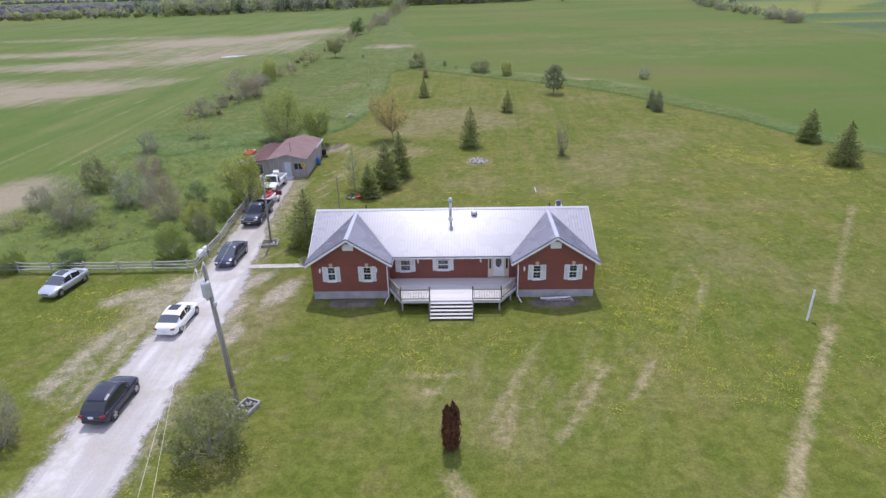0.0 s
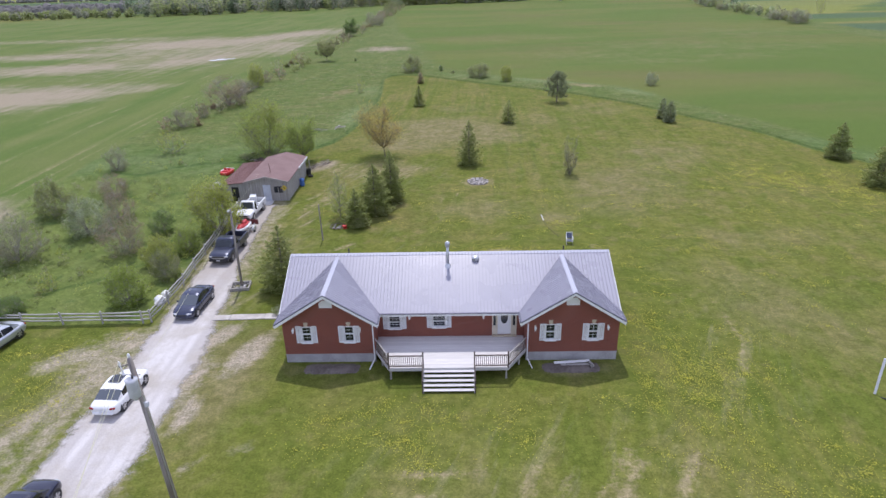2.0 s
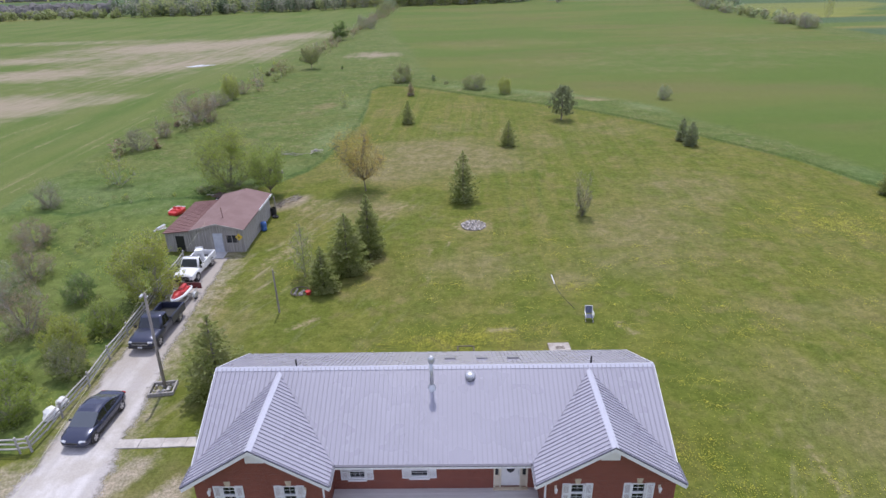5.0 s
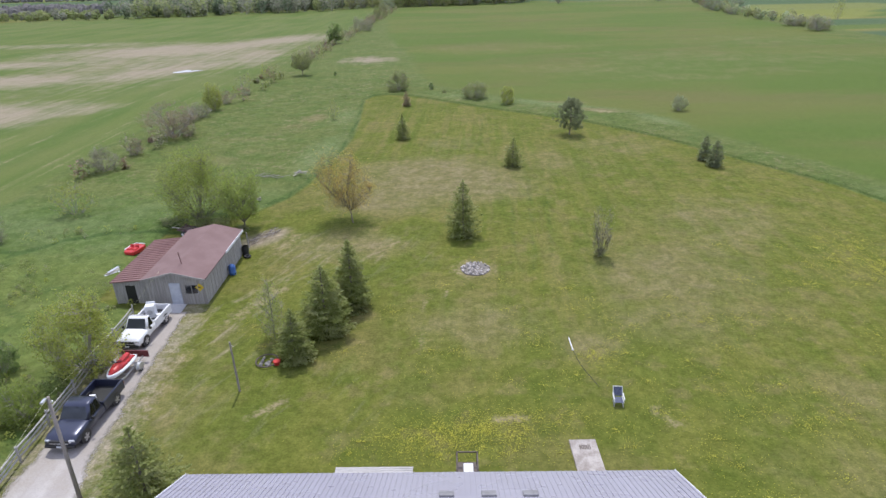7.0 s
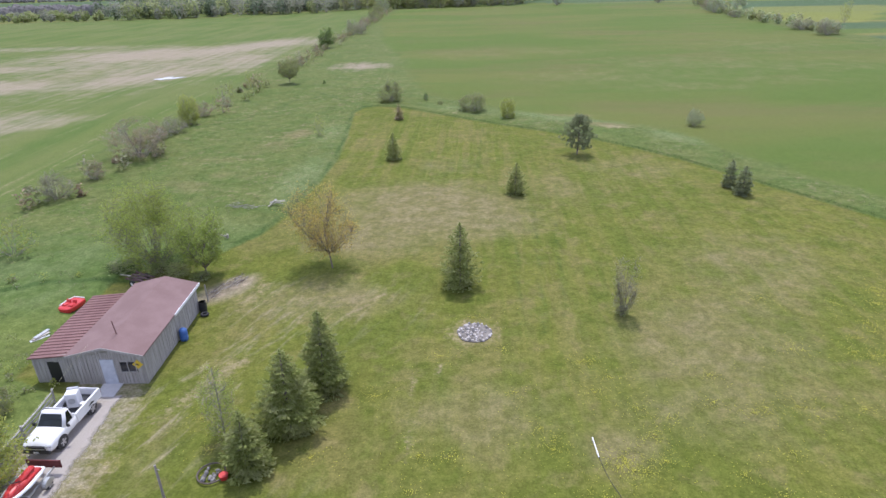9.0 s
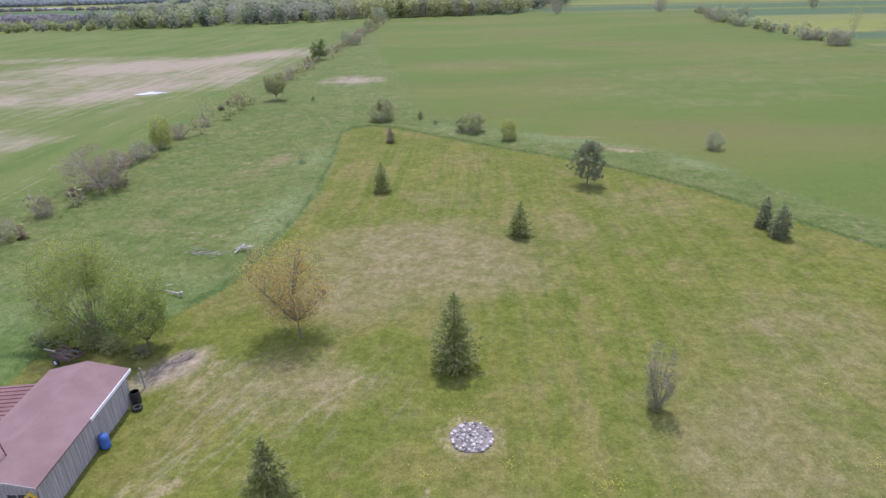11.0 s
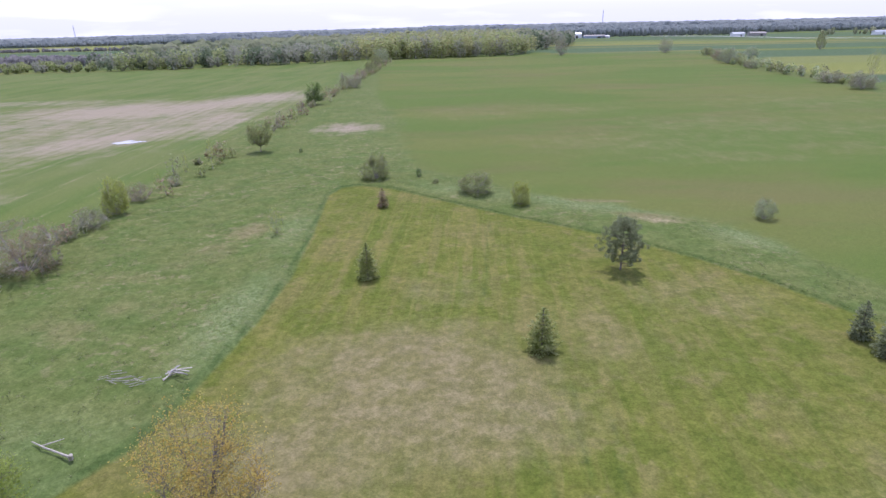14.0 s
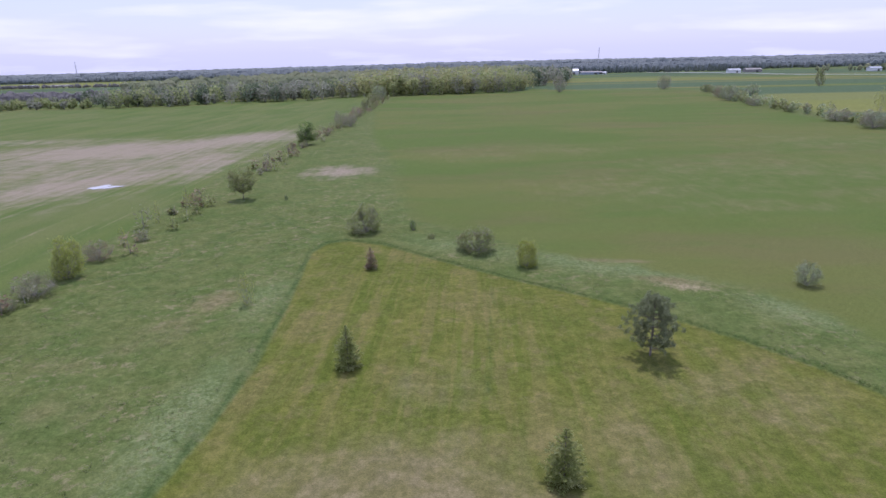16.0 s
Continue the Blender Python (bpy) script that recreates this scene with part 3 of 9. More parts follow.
def build_ground():
    xs = graded(-52, 58, 0.6, (-4500, 4500), 1.055)
    ys = graded(14, 172, 0.6, (-600, 4800), 1.045)
    gx, gy = np.meshgrid(xs, ys)
    px, py = gx.ravel(), gy.ravel()
    lawn = polygon_distance(px, py, LAWN)
    cw = polygon_distance(px, py, CROP_WEST)
    ce = polygon_distance(px, py, CROP_EAST)
    z = land(px, py)
    rough = np.clip(-lawn / 0.6, 0, 1) * np.clip(-cw / 2, 0, 1) * np.clip(-ce / 4, 0, 1) * np.clip((350 - py) / 60, 0, 1)
    bumps = 0.07 * np.sin(px * 0.9 + 1.3 * np.sin(py * 0.5)) * np.sin(py * 0.8 + np.sin(px * 0.37))
    wild = np.random.default_rng(5).normal(0, 0.05, px.shape)
    z = z + rough * (0.24 + bumps + wild)
    n, k = len(ys), len(xs)
    idx = np.arange(n * k).reshape(n, k)
    faces = np.stack([idx[:-1, :-1], idx[:-1, 1:], idx[1:, 1:], idx[1:, :-1]], -1).reshape(-1, 4)
    me = bpy.data.meshes.new("ground")
    me.vertices.add(n * k)
    me.vertices.foreach_set("co", np.stack([px, py, z], -1).astype(np.float32).ravel())
    me.loops.add(faces.size)
    me.loops.foreach_set("vertex_index", faces.ravel().astype(np.int32))
    me.polygons.add(len(faces))
    me.polygons.foreach_set("loop_start", np.arange(0, faces.size, 4, dtype=np.int32))
    me.update(calc_edges=True)
    me.shade_smooth()
    me.materials.append(M_GROUND)

    def store(name, values):
        me.attributes.new(name, "FLOAT", "POINT").data.foreach_set("value", values.astype(np.float32))

    store("lawn", np.clip(lawn, -5, 5))
    store("crop_west", np.clip(cw, -9, 9))
    store("crop_east", np.clip(ce, -15, 15))
    rut = line_distance(px, py, [(42.4, 61.6), (36.3, 52.3), (31.3, 44.7), (26.7, 37.2), (22.4, 30.9), (18.8, 25.6), (15, 19)])
    along = np.clip((47 - py) / 10, 0.72, 1) * np.where((py > 38.2) & (py < 41), 0.5, 1)
    dry = np.clip(1.15 - rut / 0.72, 0, 1) * along * 0.92
    # worn and dried streaks of the lawn
    streaks = [([(13.4, 33.8), (11.2, 30.2)], 0.5, 0.75), ([(10.2, 33.4), (8.4, 30), (6.2, 26.5)], 0.55, 0.85), ([(6.4, 32.4), (5.0, 29.2)], 0.5, 0.6),
               ([(3.9, 29.3), (2.9, 26.5)], 0.8, 0.75), ([(4.9, 33.2), (3.4, 30.2), (2.6, 28.4)], 0.55, 0.7), ([(10.0, 34.4), (8.2, 31.6), (6.6, 29.2)], 0.5, 0.62), ([(-2.2, 32.5), (2.2, 32.8)], 0.45, 0.65), ([(-1.8, 31), (-0.6, 30.6)], 0.4, 0.95),
               ([(0.2, 23.8), (0.9, 22.4)], 0.9, 0.9), ([(-11, 60.6), (-9.3, 62.2)], 0.5, 0.8), ([(3.8, 60.3), (5.6, 60.2)], 0.45, 0.9),
               ([(13.2, 61), (14.2, 59.6)], 0.5, 0.8), ([(-6.9, 82), (-3.8, 86.4)], 0.3, 0.85), ([(-1.5, 76.6), (-0.5, 71.2), (-1.3, 66.4)], 0.3, 0.62), ([(0.8, 75.9), (1.2, 73.2)], 0.22, 0.8), ([(-10.5, 85.6), (-7.6, 84.2)], 0.8, 0.75), ([(20.9, 53.2), (20.7, 45.2), (18.4, 39.4)], 0.35, 0.62), ([(-16.4, 71), (-13.2, 77)], 1.1, 0.62),
               ([(-15.3, 84), (-14.6, 88)], 1.6, 0.5), ([(-13, 85), (-7, 85.3)], 1.5, 0.5), ([(-18, 56), (-17.6, 67)], 1.0, 0.55)]
    # tractor tracks run side by side through the crop
    track = [(-52.6, 40), (-53.5, 100), (-55.5, 150), (-54, 178), (-53.2, 231), (-50.4, 276)]
    for shift, s in ((0, 0.58), (-2.2, 0.55), (-10.6, 0.6), (-12.8, 0.6), (-21.0, 0.5), (-23.2, 0.5), (-32.0, 0.45), (-34.2, 0.45)):
        streaks.append(([(x + shift, y) for x, y in track], 0.42, s * 0.95))
    for pts, w, s in streaks:
        dry = np.maximum(dry, s * np.clip(1.2 - line_distance(px, py, pts) / w, 0, 1))
    dry = np.maximum(dry, ellipses(px, py, [(29, 142.6, 3.5, 1.4, -20, 0.7), (3.35, 79.95, 1.7, 1.7, 0, 0.95)]))
    brown = ellipses(px, py, [(-0.5, 106, 10.5, 9, 0, 1.0), (-7, 98, 6, 5, 0, 0.85), (6, 102, 6, 5, 0, 0.8), (-9, 85.5, 7, 3.5, 0, 0.7), (20, 78, 9, 8, 20, 0.62), (29, 90, 8, 8, 0, 0.55), (17, 71, 6, 4, 0, 0.55), (11, 68, 3.4, 2, 0, 0.6), (4, 71, 6, 4.5, 0, 0.55),
                              (3, 29, 9, 6, 0, 0.42), (-15.5, 64, 3, 8, 0, 0.35), (-15, 41.5, 3.2, 6.5, 0, 0.75), (-24.5, 39.5, 3.4, 6.5, -28, 0.5), (14, 112, 8, 8, 0, 0.4), (25, 50, 6, 9, 30, 0.5), (30, 62, 12, 4, 8, 0.4), (2, 122, 5, 4, 0, 0.5), (26, 120, 8, 6, -30, 0.45)])
    # thin straw in the meadow and thin stands in the east field
    brown = np.maximum(brown, ellipses(px, py, [(-24.5, 133.5, 3.4, 2.4, 20, 0.62), (-27, 129, 3, 1.6, 20, 0.56), (-23, 141, 2.4, 3.2, 0, 0.85), (-31, 126, 3, 2, 0, 0.43), (-27, 118, 4.5, 3, 0, 0.43), (-32, 114, 5, 3.4, 0, 0.43),
                              (28, 145, 4, 1.3, -15, 0.9), (24, 152.6, 5, 0.9, -8, 0.8), (12, 251, 26, 20, 0, 0.32), (36, 254, 26, 18, 0, 0.34), (43, 199, 30, 14, 0, 0.40), (70, 218, 36, 22, 0, 0.40), (112, 258, 34, 26, 0, 0.38), (99, 212, 38, 17, 0, 0.36), (54, 181, 20, 7, 0, 0.38), (80, 189, 24, 9, 0, 0.38)]))
    store("brown", brown)
    store("dry", dry)
    soil = [(-94, 262, 38, 62, 0, 0.6), (-108, 294, 48, 27, 4, 0.95), (-72, 306, 22, 22, 0, 0.9), (-86, 226, 26, 17, 24, 0.85), (-128, 216, 34, 14, 8, 0.8), (-64, 246, 10, 26, 10, 0.75), (-105, 160, 24, 17, 0, 0.95),
            (-146, 165, 34, 16, 0, 0.9), (-54, 67, 5.2, 8, 0, 1.0), (-62, 58, 12, 8, 0, 0.95), (-160, 256, 44, 12, 5, 0.7), (-82, 160, 12, 7, 0, 0.6), (-190, 330, 70, 10, 0, 0.5)]
    store("dirt", np.maximum(ellipses(px, py, soil), ellipses(px, py, [(-23, 222, 7.5, 8.5, 0, 0.8), (-17.9, 87.0, 1.3, 3.0, -40, 1.0), (-8.0, 41.9, 2.2, 0.7, 0, 0.4), (8.2, 41.8, 2.4, 0.8, 0, 0.4)])))
    grav = np.clip(1.25 - line_distance(px, py, [(-19.6, -20), (-19.7, 35), (-19.6, 48), (-20.6, 58), (-21, 73)]) / 3.1, 0, 0.62)
    grav = np.maximum(grav, ellipses(px, py, [(-23.6, 41.8, 2.0, 4.2, 12, 0.75), (-24.8, 33, 1.2, 5.0, 14, 0.5), (-22.5, 45.4, 2.6, 1.6, 0, 0.85), (-17.0, 45.6, 0.8, 2.3, -35, 1.25), (-13.9, 43.9, 0.9, 2.4, -20, 1.3), (-16.7, 41.2, 0.5, 1.6, -20, 1.0),
                                              (-15.85, 37.6, 0.6, 1.6, 0, 1.1), (-16.8, 28.5, 0.6, 7, 6, 0.55), (-17.0, 41.0, 0.9, 3.6, 0, 0.85), (-14.2, 33.0, 0.25, 0.9, -40, 0.8), (-11.6, 34.6, 0.8, 0.5, 0, 0.5), (-20.4, 72.8, 1.0, 1.2, 0, 0.85)]))
    for pts, w, v in (([(-24.6, 38.7), (-25.4, 35.6), (-25.7, 33.2), (-25.9, 31.1)], 0.9, 0.80), ([(-23.3, 41.3), (-23.4, 37.6), (-23.3, 34.1)], 0.8, 0.70), ([(-23.3, 34.1), (-23.1, 31.8), (-23.3, 30.1)], 0.5, 0.70), ([(-22.7, 43.0), (-26.2, 43.9), (-27.4, 42.6)], 1.1, 0.80), ([(-22.2, 28.9), (-22.6, 27.2)], 0.4, 0.75)):
        grav = np.maximum(grav, v * np.clip(1.25 - line_distance(px, py, pts) / w * 0.8, 0, 1))
    store("gravel", grav)
    # shade lines of grass edges and brush trails share this mask with lusher grass
    lush_shade = np.clip(1.1 - line_distance(px, py, [(-44.3, 85), (-40.4, 84), (-37.4, 87), (-33.6, 88.6), (-30.3, 89), (-26.5, 89.3)]) / 0.75, 0, 1)
    lush_shade = np.maximum(lush_shade, np.clip(1.0 - np.abs(lawn + 0.40) / 0.70, 0, 1) * np.where(py > 88, np.where(px > -10, 0.72, 0.85), 0) * (px > -20))
    for trail in ([(-36, 52), (-33.9, 52.2), (-31.4, 54), (-29.2, 55.9), (-27.6, 57.9), (-27.2, 63)], [(-32.2, 72), (-37.4, 75.6), (-40.1, 79.5), (-40.4, 83.8)]):
        lush_shade = np.maximum(lush_shade, 0.8 * np.clip(1.1 - line_distance(px, py, trail) / 0.6, 0, 1))
    for trail in ([(-34, 188), (-24, 175.5), (-16.5, 165.2)], [(-45, 150), (-41.9, 146.4), (-36, 152), (-30, 170), (-24, 175.5)]):
        lush_shade = np.maximum(lush_shade, 0.55 * np.clip(1.1 - line_distance(px, py, trail) / 0.9, 0, 1))
    lush_shade = np.maximum(lush_shade, 0.34 * np.clip(1 - np.abs(lawn + 1.8) / 2.0, 0, 1) * (px < -12) * (py > 92) * (py < 150))
    for x0, y0, x1, y1 in ((7.0, 81, 8.9, 106), (8.6, 80, 11.2, 106), (10.5, 82, 13.0, 102), (5.6, 121, 7.6, 144)):
        lush_shade = np.maximum(lush_shade, 0.46 * np.clip(1.1 - line_distance(px, py, [(x0, y0), (x1, y1)]) / 0.6, 0, 1))
    store("lush_shade", lush_shade)
    store("worn", np.clip(ellipses(px, py, [(-15, 73, 3.4, 11, -14, 0.8), (-12, 84.5, 5, 4, 0, 0.75), (-5, 84, 4, 4, -20, 0.5), (-9, 62, 5, 3, 0, 0.4), (-16.5, 58, 1.6, 8, 0, 0.55), (6, 32, 10, 5, 0, 0.3), (19, 42, 3, 8, -14, 0.35)]), 0, 0.8))
    store("mown", np.clip(0.10 + ellipses(px, py, [(10, 92, 9, 20, -4, 0.6), (28, 90, 16, 28, 3, 0.42), (-1, 134, 13, 22, 0, 1.0), (18, 118, 14, 14, 0, 0.55), (22, 36, 16, 12, 0, 0.4), (44, 76, 10, 24, 4, 0.45)]) * 0.66, 0, 0.66))
    store("flower", np.clip(ellipses(px, py, [(0.5, 58.8, 9, 2.6, 0, 0.75), (39, 80, 9, 7, 0, 0.85), (12, 67.5, 2.2, 2.2, 0, 0.7), (47, 74, 6, 6, 0, 0.8), (16, 45, 5, 6, 0, 0.62), (-5, 34.5, 9, 3.5, 0, 0.68),
                                              (-14, 22, 4, 4, 0, 0.7), (3, 70, 22, 14, 0, 0.30), (26, 66, 18, 16, 0, 0.35), (-28, 40, 6, 5, 0, 0.65), (-15, 99, 4, 9, 20, 0.55), (20, 32, 10, 6, 0, 0.45),
                                              (0, 140, 14, 18, 0, 0.35)]) * (lawn > 0), 0, 1))
    store("pale", ellipses(px, py, [(-17.0, 117, 2.6, 9, -4, 0.85), (-17.6, 141, 2.4, 6, 0, 0.6), (22, 150.5, 9, 3.4, -24, 0.9), (38, 135.6, 4.5, 3.4, -40, 0.9), (33, 146.5, 4.5, 2.4, -25, 0.8), (-17, 140, 3, 8, 0, 0.2), (6, 158, 9, 3, -35, 0.6), (-24, 100, 6, 3, 0, 0.3)]))
    far = np.clip((py - 560 - np.where(px > 60, 20, 0)) / 30, 0, 1) * (cw < -1) * (ce < -1)
    far = np.maximum(far, np.clip((px - np.interp(py, [100, 300, 430, 560], [150, 160, 174, 202])) / 6, 0, 1) * (py > 120))
    far = np.maximum(far, np.clip((-px - 340) / 40, 0, 1) * (cw < 0))
    store("far_field", far)
    yel = ellipses(px, py, [(220, 860, 130, 60, 0, 0.6), (-850, 1480, 560, 170, -10, 1.0)]) * 0.7
    yel = np.maximum(yel, 0.55 * (polygon_distance(px, py, [(168, 355), (200, 352), (300, 470), (290, 500), (215, 495), (178, 430)]) > 0))
    store("yellow_field", yel * (py > 300))
    return tagged(new("ground", me), "green farmland with mown lawn, meadow and crop fields", "ground", kind="structure")


ground = build_ground()


def hz(x, y, rough=False):
    """Height on which a thing stands."""
    return float(land(x, y)) + (0.12 if rough else 0.0)


def build_driveway():
    """Crowned gravel drive with ragged edges."""
    centre = [(-19.6, -40, 4.7), (-19.6, 10, 4.6), (-19.6, 22.5, 4.5), (-19.75, 31, 4.3), (-19.5, 38, 4.4), (-19.7, 45, 3.9), (-19.75, 48, 3.2), (-20.2, 53, 2.6), (-20.7, 59, 2.1), (-21.1, 66, 1.9), (-21.1, 70, 1.8), (-20.8, 73.2, 1.3)]
    ys = np.arange(-40, 73.2, 0.3)
    cx = np.interp(ys, [c[1] for c in centre], [c[0] for c in centre])
    wd = np.interp(ys, [c[1] for c in centre], [c[2] for c in centre])
    rng = np.random.default_rng(3)
    e = [np.convolve(rng.normal(0, 0.3, len(ys) + 8), np.ones(5) / 5, "same")[4:-4] + np.convolve(rng.normal(0, 0.7, len(ys) + 40), np.ones(21) / 21, "same")[20:-20] for _ in range(2)]
    mb, cover = MB(), []
    cols = ((-1.0, 0.0), (-0.8, 0.55), (-0.62, 1.0), (-0.3, 1.0), (0, 1.0), (0.3, 1.0), (0.62, 1.0), (0.8, 0.55), (1.0, 0.0))
    for i, y in enumerate(ys):
        for c, cv in cols:
            ex = e[0][i] if c < 0 else e[1][i]
            x = cx[i] + c * (wd[i] / 2 + 0.75) + abs(c) * ex * 0.7
            mb.v.append((x, y, hz(x, y) + (0.012 if abs(c) == 1 else 0.03 if abs(c) > 0.5 else 0.022 if c else 0.05)))
            cover.append(cv)
    n = len(cols)
    for i in range(len(ys) - 1):
        for k in range(n - 1):
            mb.f.append((i * n + k, i * n + k + 1, i * n + n + k + 1, i * n + n + k))
    ob = part("driveway", mb, M_GRAVEL, smooth=True)
    ob.data.attributes.new("cover", "FLOAT", "POINT").data.foreach_set("value", np.array(cover, np.float32))
    return tagged(ob, "pale limestone gravel driveway with wheel tracks", "driveway", kind="structure")


driveway = build_driveway()
M_WALK = varied("stained_walk_concrete", (0.36, 0.33, 0.30), (0.52, 0.485, 0.45), 0.8, 0.95, fine=9, bump=0.4)
walkway = thing("pavement", -15.5, 48.7, 0, 2, "pale concrete front walkway slabs from the drive", "walkway", kind="structure")
for i in range(4):
    part("slab", MB().box((-1.98 + i * 1.32, 0.0, 0.02), (1.305, 0.72 + 0.05 * (i % 2), 0.08), pose(0, 0, 0, 0, 0, 0.6 * (i % 3) - 0.5), 0.012), M_WALK, walkway)


# ---- the house ----
M_FOUNDATION = varied("foundation_concrete", (0.30, 0.29, 0.29), (0.42, 0.41, 0.405), 0.8, 0.95, fine=11, bump=0.3)
M_SANDSTONE = varied("buff_sandstone", (0.48, 0.40, 0.28), (0.58, 0.50, 0.37), 4, 0.9)
M_CREAM = varied("cream_paint", (0.66, 0.60, 0.47), (0.72, 0.66, 0.54), 3, 0.5, bump=0.05)
M_CAP = roof_metal("ridge_metal", (0.47, 0.47, 0.53), 0.35)
M_DARKTRIM = material("dark_drip_edge", (0.09, 0.09, 0.12), 0.5)
GRADE, FOUND, EAVE, RIDGE, PEAK = -0.05, 0.66, 3.25, 5.55, 5.42
X0, X1 = -10.95, 11.25             # outer walls
XL, XR = -4.88, 5.2                # inner walls of the two wings
Y_WING, Y_MAIN, Y_BACK = 42.75, 44.32, 52.1
Y_EAVE, Y_RIDGE, Y_REAR, Y_GABLE = 43.55, 48.15, 52.8, 42.25
SLOPE = (RIDGE - EAVE) / (Y_RIDGE - Y_EAVE)
WING_L = (-11.3, -7.92, -4.55)     # eave, ridge, eave
WING_R = (4.75, 8.12, 11.5)
DECK_Z = 0.95

house = thing("house", 0.15, 46.5, 0, 0, "red brick bungalow with grey metal roof and white trim", "house")
HO = Vector((0.15, 46.5, 0))


def hpart(name, mb, mat, parent=house, label="", smooth=False):
    mb.v = [tuple(Vector(p) - HO) for p in mb.v]
    return part(name, mb, mat, parent, label, smooth)


def pierced_wall(mb, x0, x1, y, z0, z1, holes, thick, crown):
    """A wall facing -y with rectangular holes and, if given, a gable outline above."""
    xs = sorted({x0, x1} | {h[k] for h in holes for k in (0, 1)})
    zs = sorted({z0, z1} | {max(z0, h[2]) for h in holes} | {h[3] for h in holes})
    m = len(xs)
    at = lambda i, j, b: (b * len(zs) + j) * m + i
    mb.v = [(x, y + b * thick, z) for b in (0, 1) for z in zs for x in xs]
    solid = lambda i, j: 0 <= i < m - 1 and 0 <= j < len(zs) - 1 and not any(h[0] <= xs[i] < h[1] and max(z0, h[2]) <= zs[j] < h[3] for h in holes)
    for j in range(len(zs) - 1):
        for i in range(m - 1):
            if not solid(i, j):
                continue
            mb.f.append((at(i, j, 0), at(i + 1, j, 0), at(i + 1, j + 1, 0), at(i, j + 1, 0)))
            mb.f.append((at(i, j + 1, 1), at(i + 1, j + 1, 1), at(i + 1, j, 1), at(i, j, 1)))
            for di, dj, a, b in ((-1, 0, (0, 1), (0, 0)), (1, 0, (1, 0), (1, 1)), (0, -1, (0, 0), (1, 0)), (0, 1, (1, 1), (0, 1))):
                if not solid(i + di, j + dj) and not (crown and dj == 1 and j == len(zs) - 2):
                    p, q = (i + a[0], j + a[1]), (i + b[0], j + b[1])
                    mb.f.append((at(*q, 0), at(*p, 0), at(*p, 1), at(*q, 1)))
    if crown:
        n, k, top = len(mb.v), len(crown), len(zs) - 1
        mb.v += [(x, y + b * thick, z) for b in (0, 1) for x, z in crown]
        front = [at(i, top, 0) for i in range(m)] + [n + q for q in range(k)]
        back = [at(i, top, 1) for i in range(m)] + [n + k + q for q in range(k)]
        mb.f.append(tuple(front))
        mb.f.append(tuple(reversed(back)))
        for q in range(m - 1, len(front)):
            r = (q + 1) % len(front)
            mb.f.append((front[r], front[q], back[q], back[r]))


def house_shell():
    outline = [(X0, Y_WING), (XL, Y_WING), (XL, Y_MAIN), (XR, Y_MAIN), (XR, Y_WING), (X1, Y_WING), (X1, Y_BACK), (X0, Y_BACK)]
    f = MB().slab([(x, y, FOUND) for x, y in outline], FOUND - GRADE + 0.3)
    hpart("foundation", f, M_FOUNDATION, label="grey concrete foundation")
    segs = list(zip(outline, outline[1:] + outline[:1]))
    openings = {0: [WIN_W[0], WIN_W[1]], 2: [WIN_M[0], WIN_M[1], DOOR], 4: [WIN_W[2], WIN_W[3]]}
    for i, ((ax, ay), (bx, by)) in enumerate(segs):
        mb = MB()
        top = EAVE + 0.02
        if i in openings:
            # front walls: one skin of brick with its openings cut through
            crown = []
            if i != 2:
                mid = WING_L[1] if i == 0 else WING_R[1]
                low = WING_L[0] if i == 0 else WING_R[0]
                pitch = (PEAK - EAVE) / (WING_L[1] - WING_L[0])
                crown = [(bx, max(EAVE + pitch * (mid - low - abs(mid - bx)) - 0.12, top + 0.01)), (mid, PEAK - 0.14), (ax, max(EAVE + pitch * (mid - low - abs(mid - ax)) - 0.12, top + 0.01))]
            pierced_wall(mb, ax, bx, ay, FOUND, top, openings[i], 0.24, crown)
        elif abs(ax - bx) < 1e-6:
            inward = -0.12 if i in (1, 5) else 0.12
            y_lo, y_hi = min(ay, by) + 0.241, max(ay, by) + (0.24 if i in (1, 3) else -0.241)
            mb.box((ax + inward, (y_lo + y_hi) / 2, (FOUND + top) / 2), (0.24, y_hi - y_lo, top - FOUND))
            if i in (5, 7):
                # gable end under the main roof
                mb.slab([(ax, Y_MAIN, top), (ax, Y_BACK, top), (ax, Y_RIDGE, RIDGE - 0.15)], 0.24, (-1 if i == 5 else 1, 0, 0))
        else:
            mb.box(((ax + bx) / 2, ay - 0.12, (FOUND + top) / 2), (abs(bx - ax), 0.24, top - FOUND))
        hpart("wall", mb, M_BRICK, label="red brick wall")


def wing_windows(cx):
    return (cx - 0.33, cx + 0.33, 1.60, 2.82)


WIN_W = [wing_windows(-9.38), wing_windows(-6.55), wing_windows(6.76), wing_windows(9.57)]
WIN_M = [(-4.07, -3.25, 1.62, 2.62), (-1.06, -0.16, 1.70, 2.62)]
DOOR = (3.02, 4.70, DECK_Z + 0.02, 3.05)
house_shell()


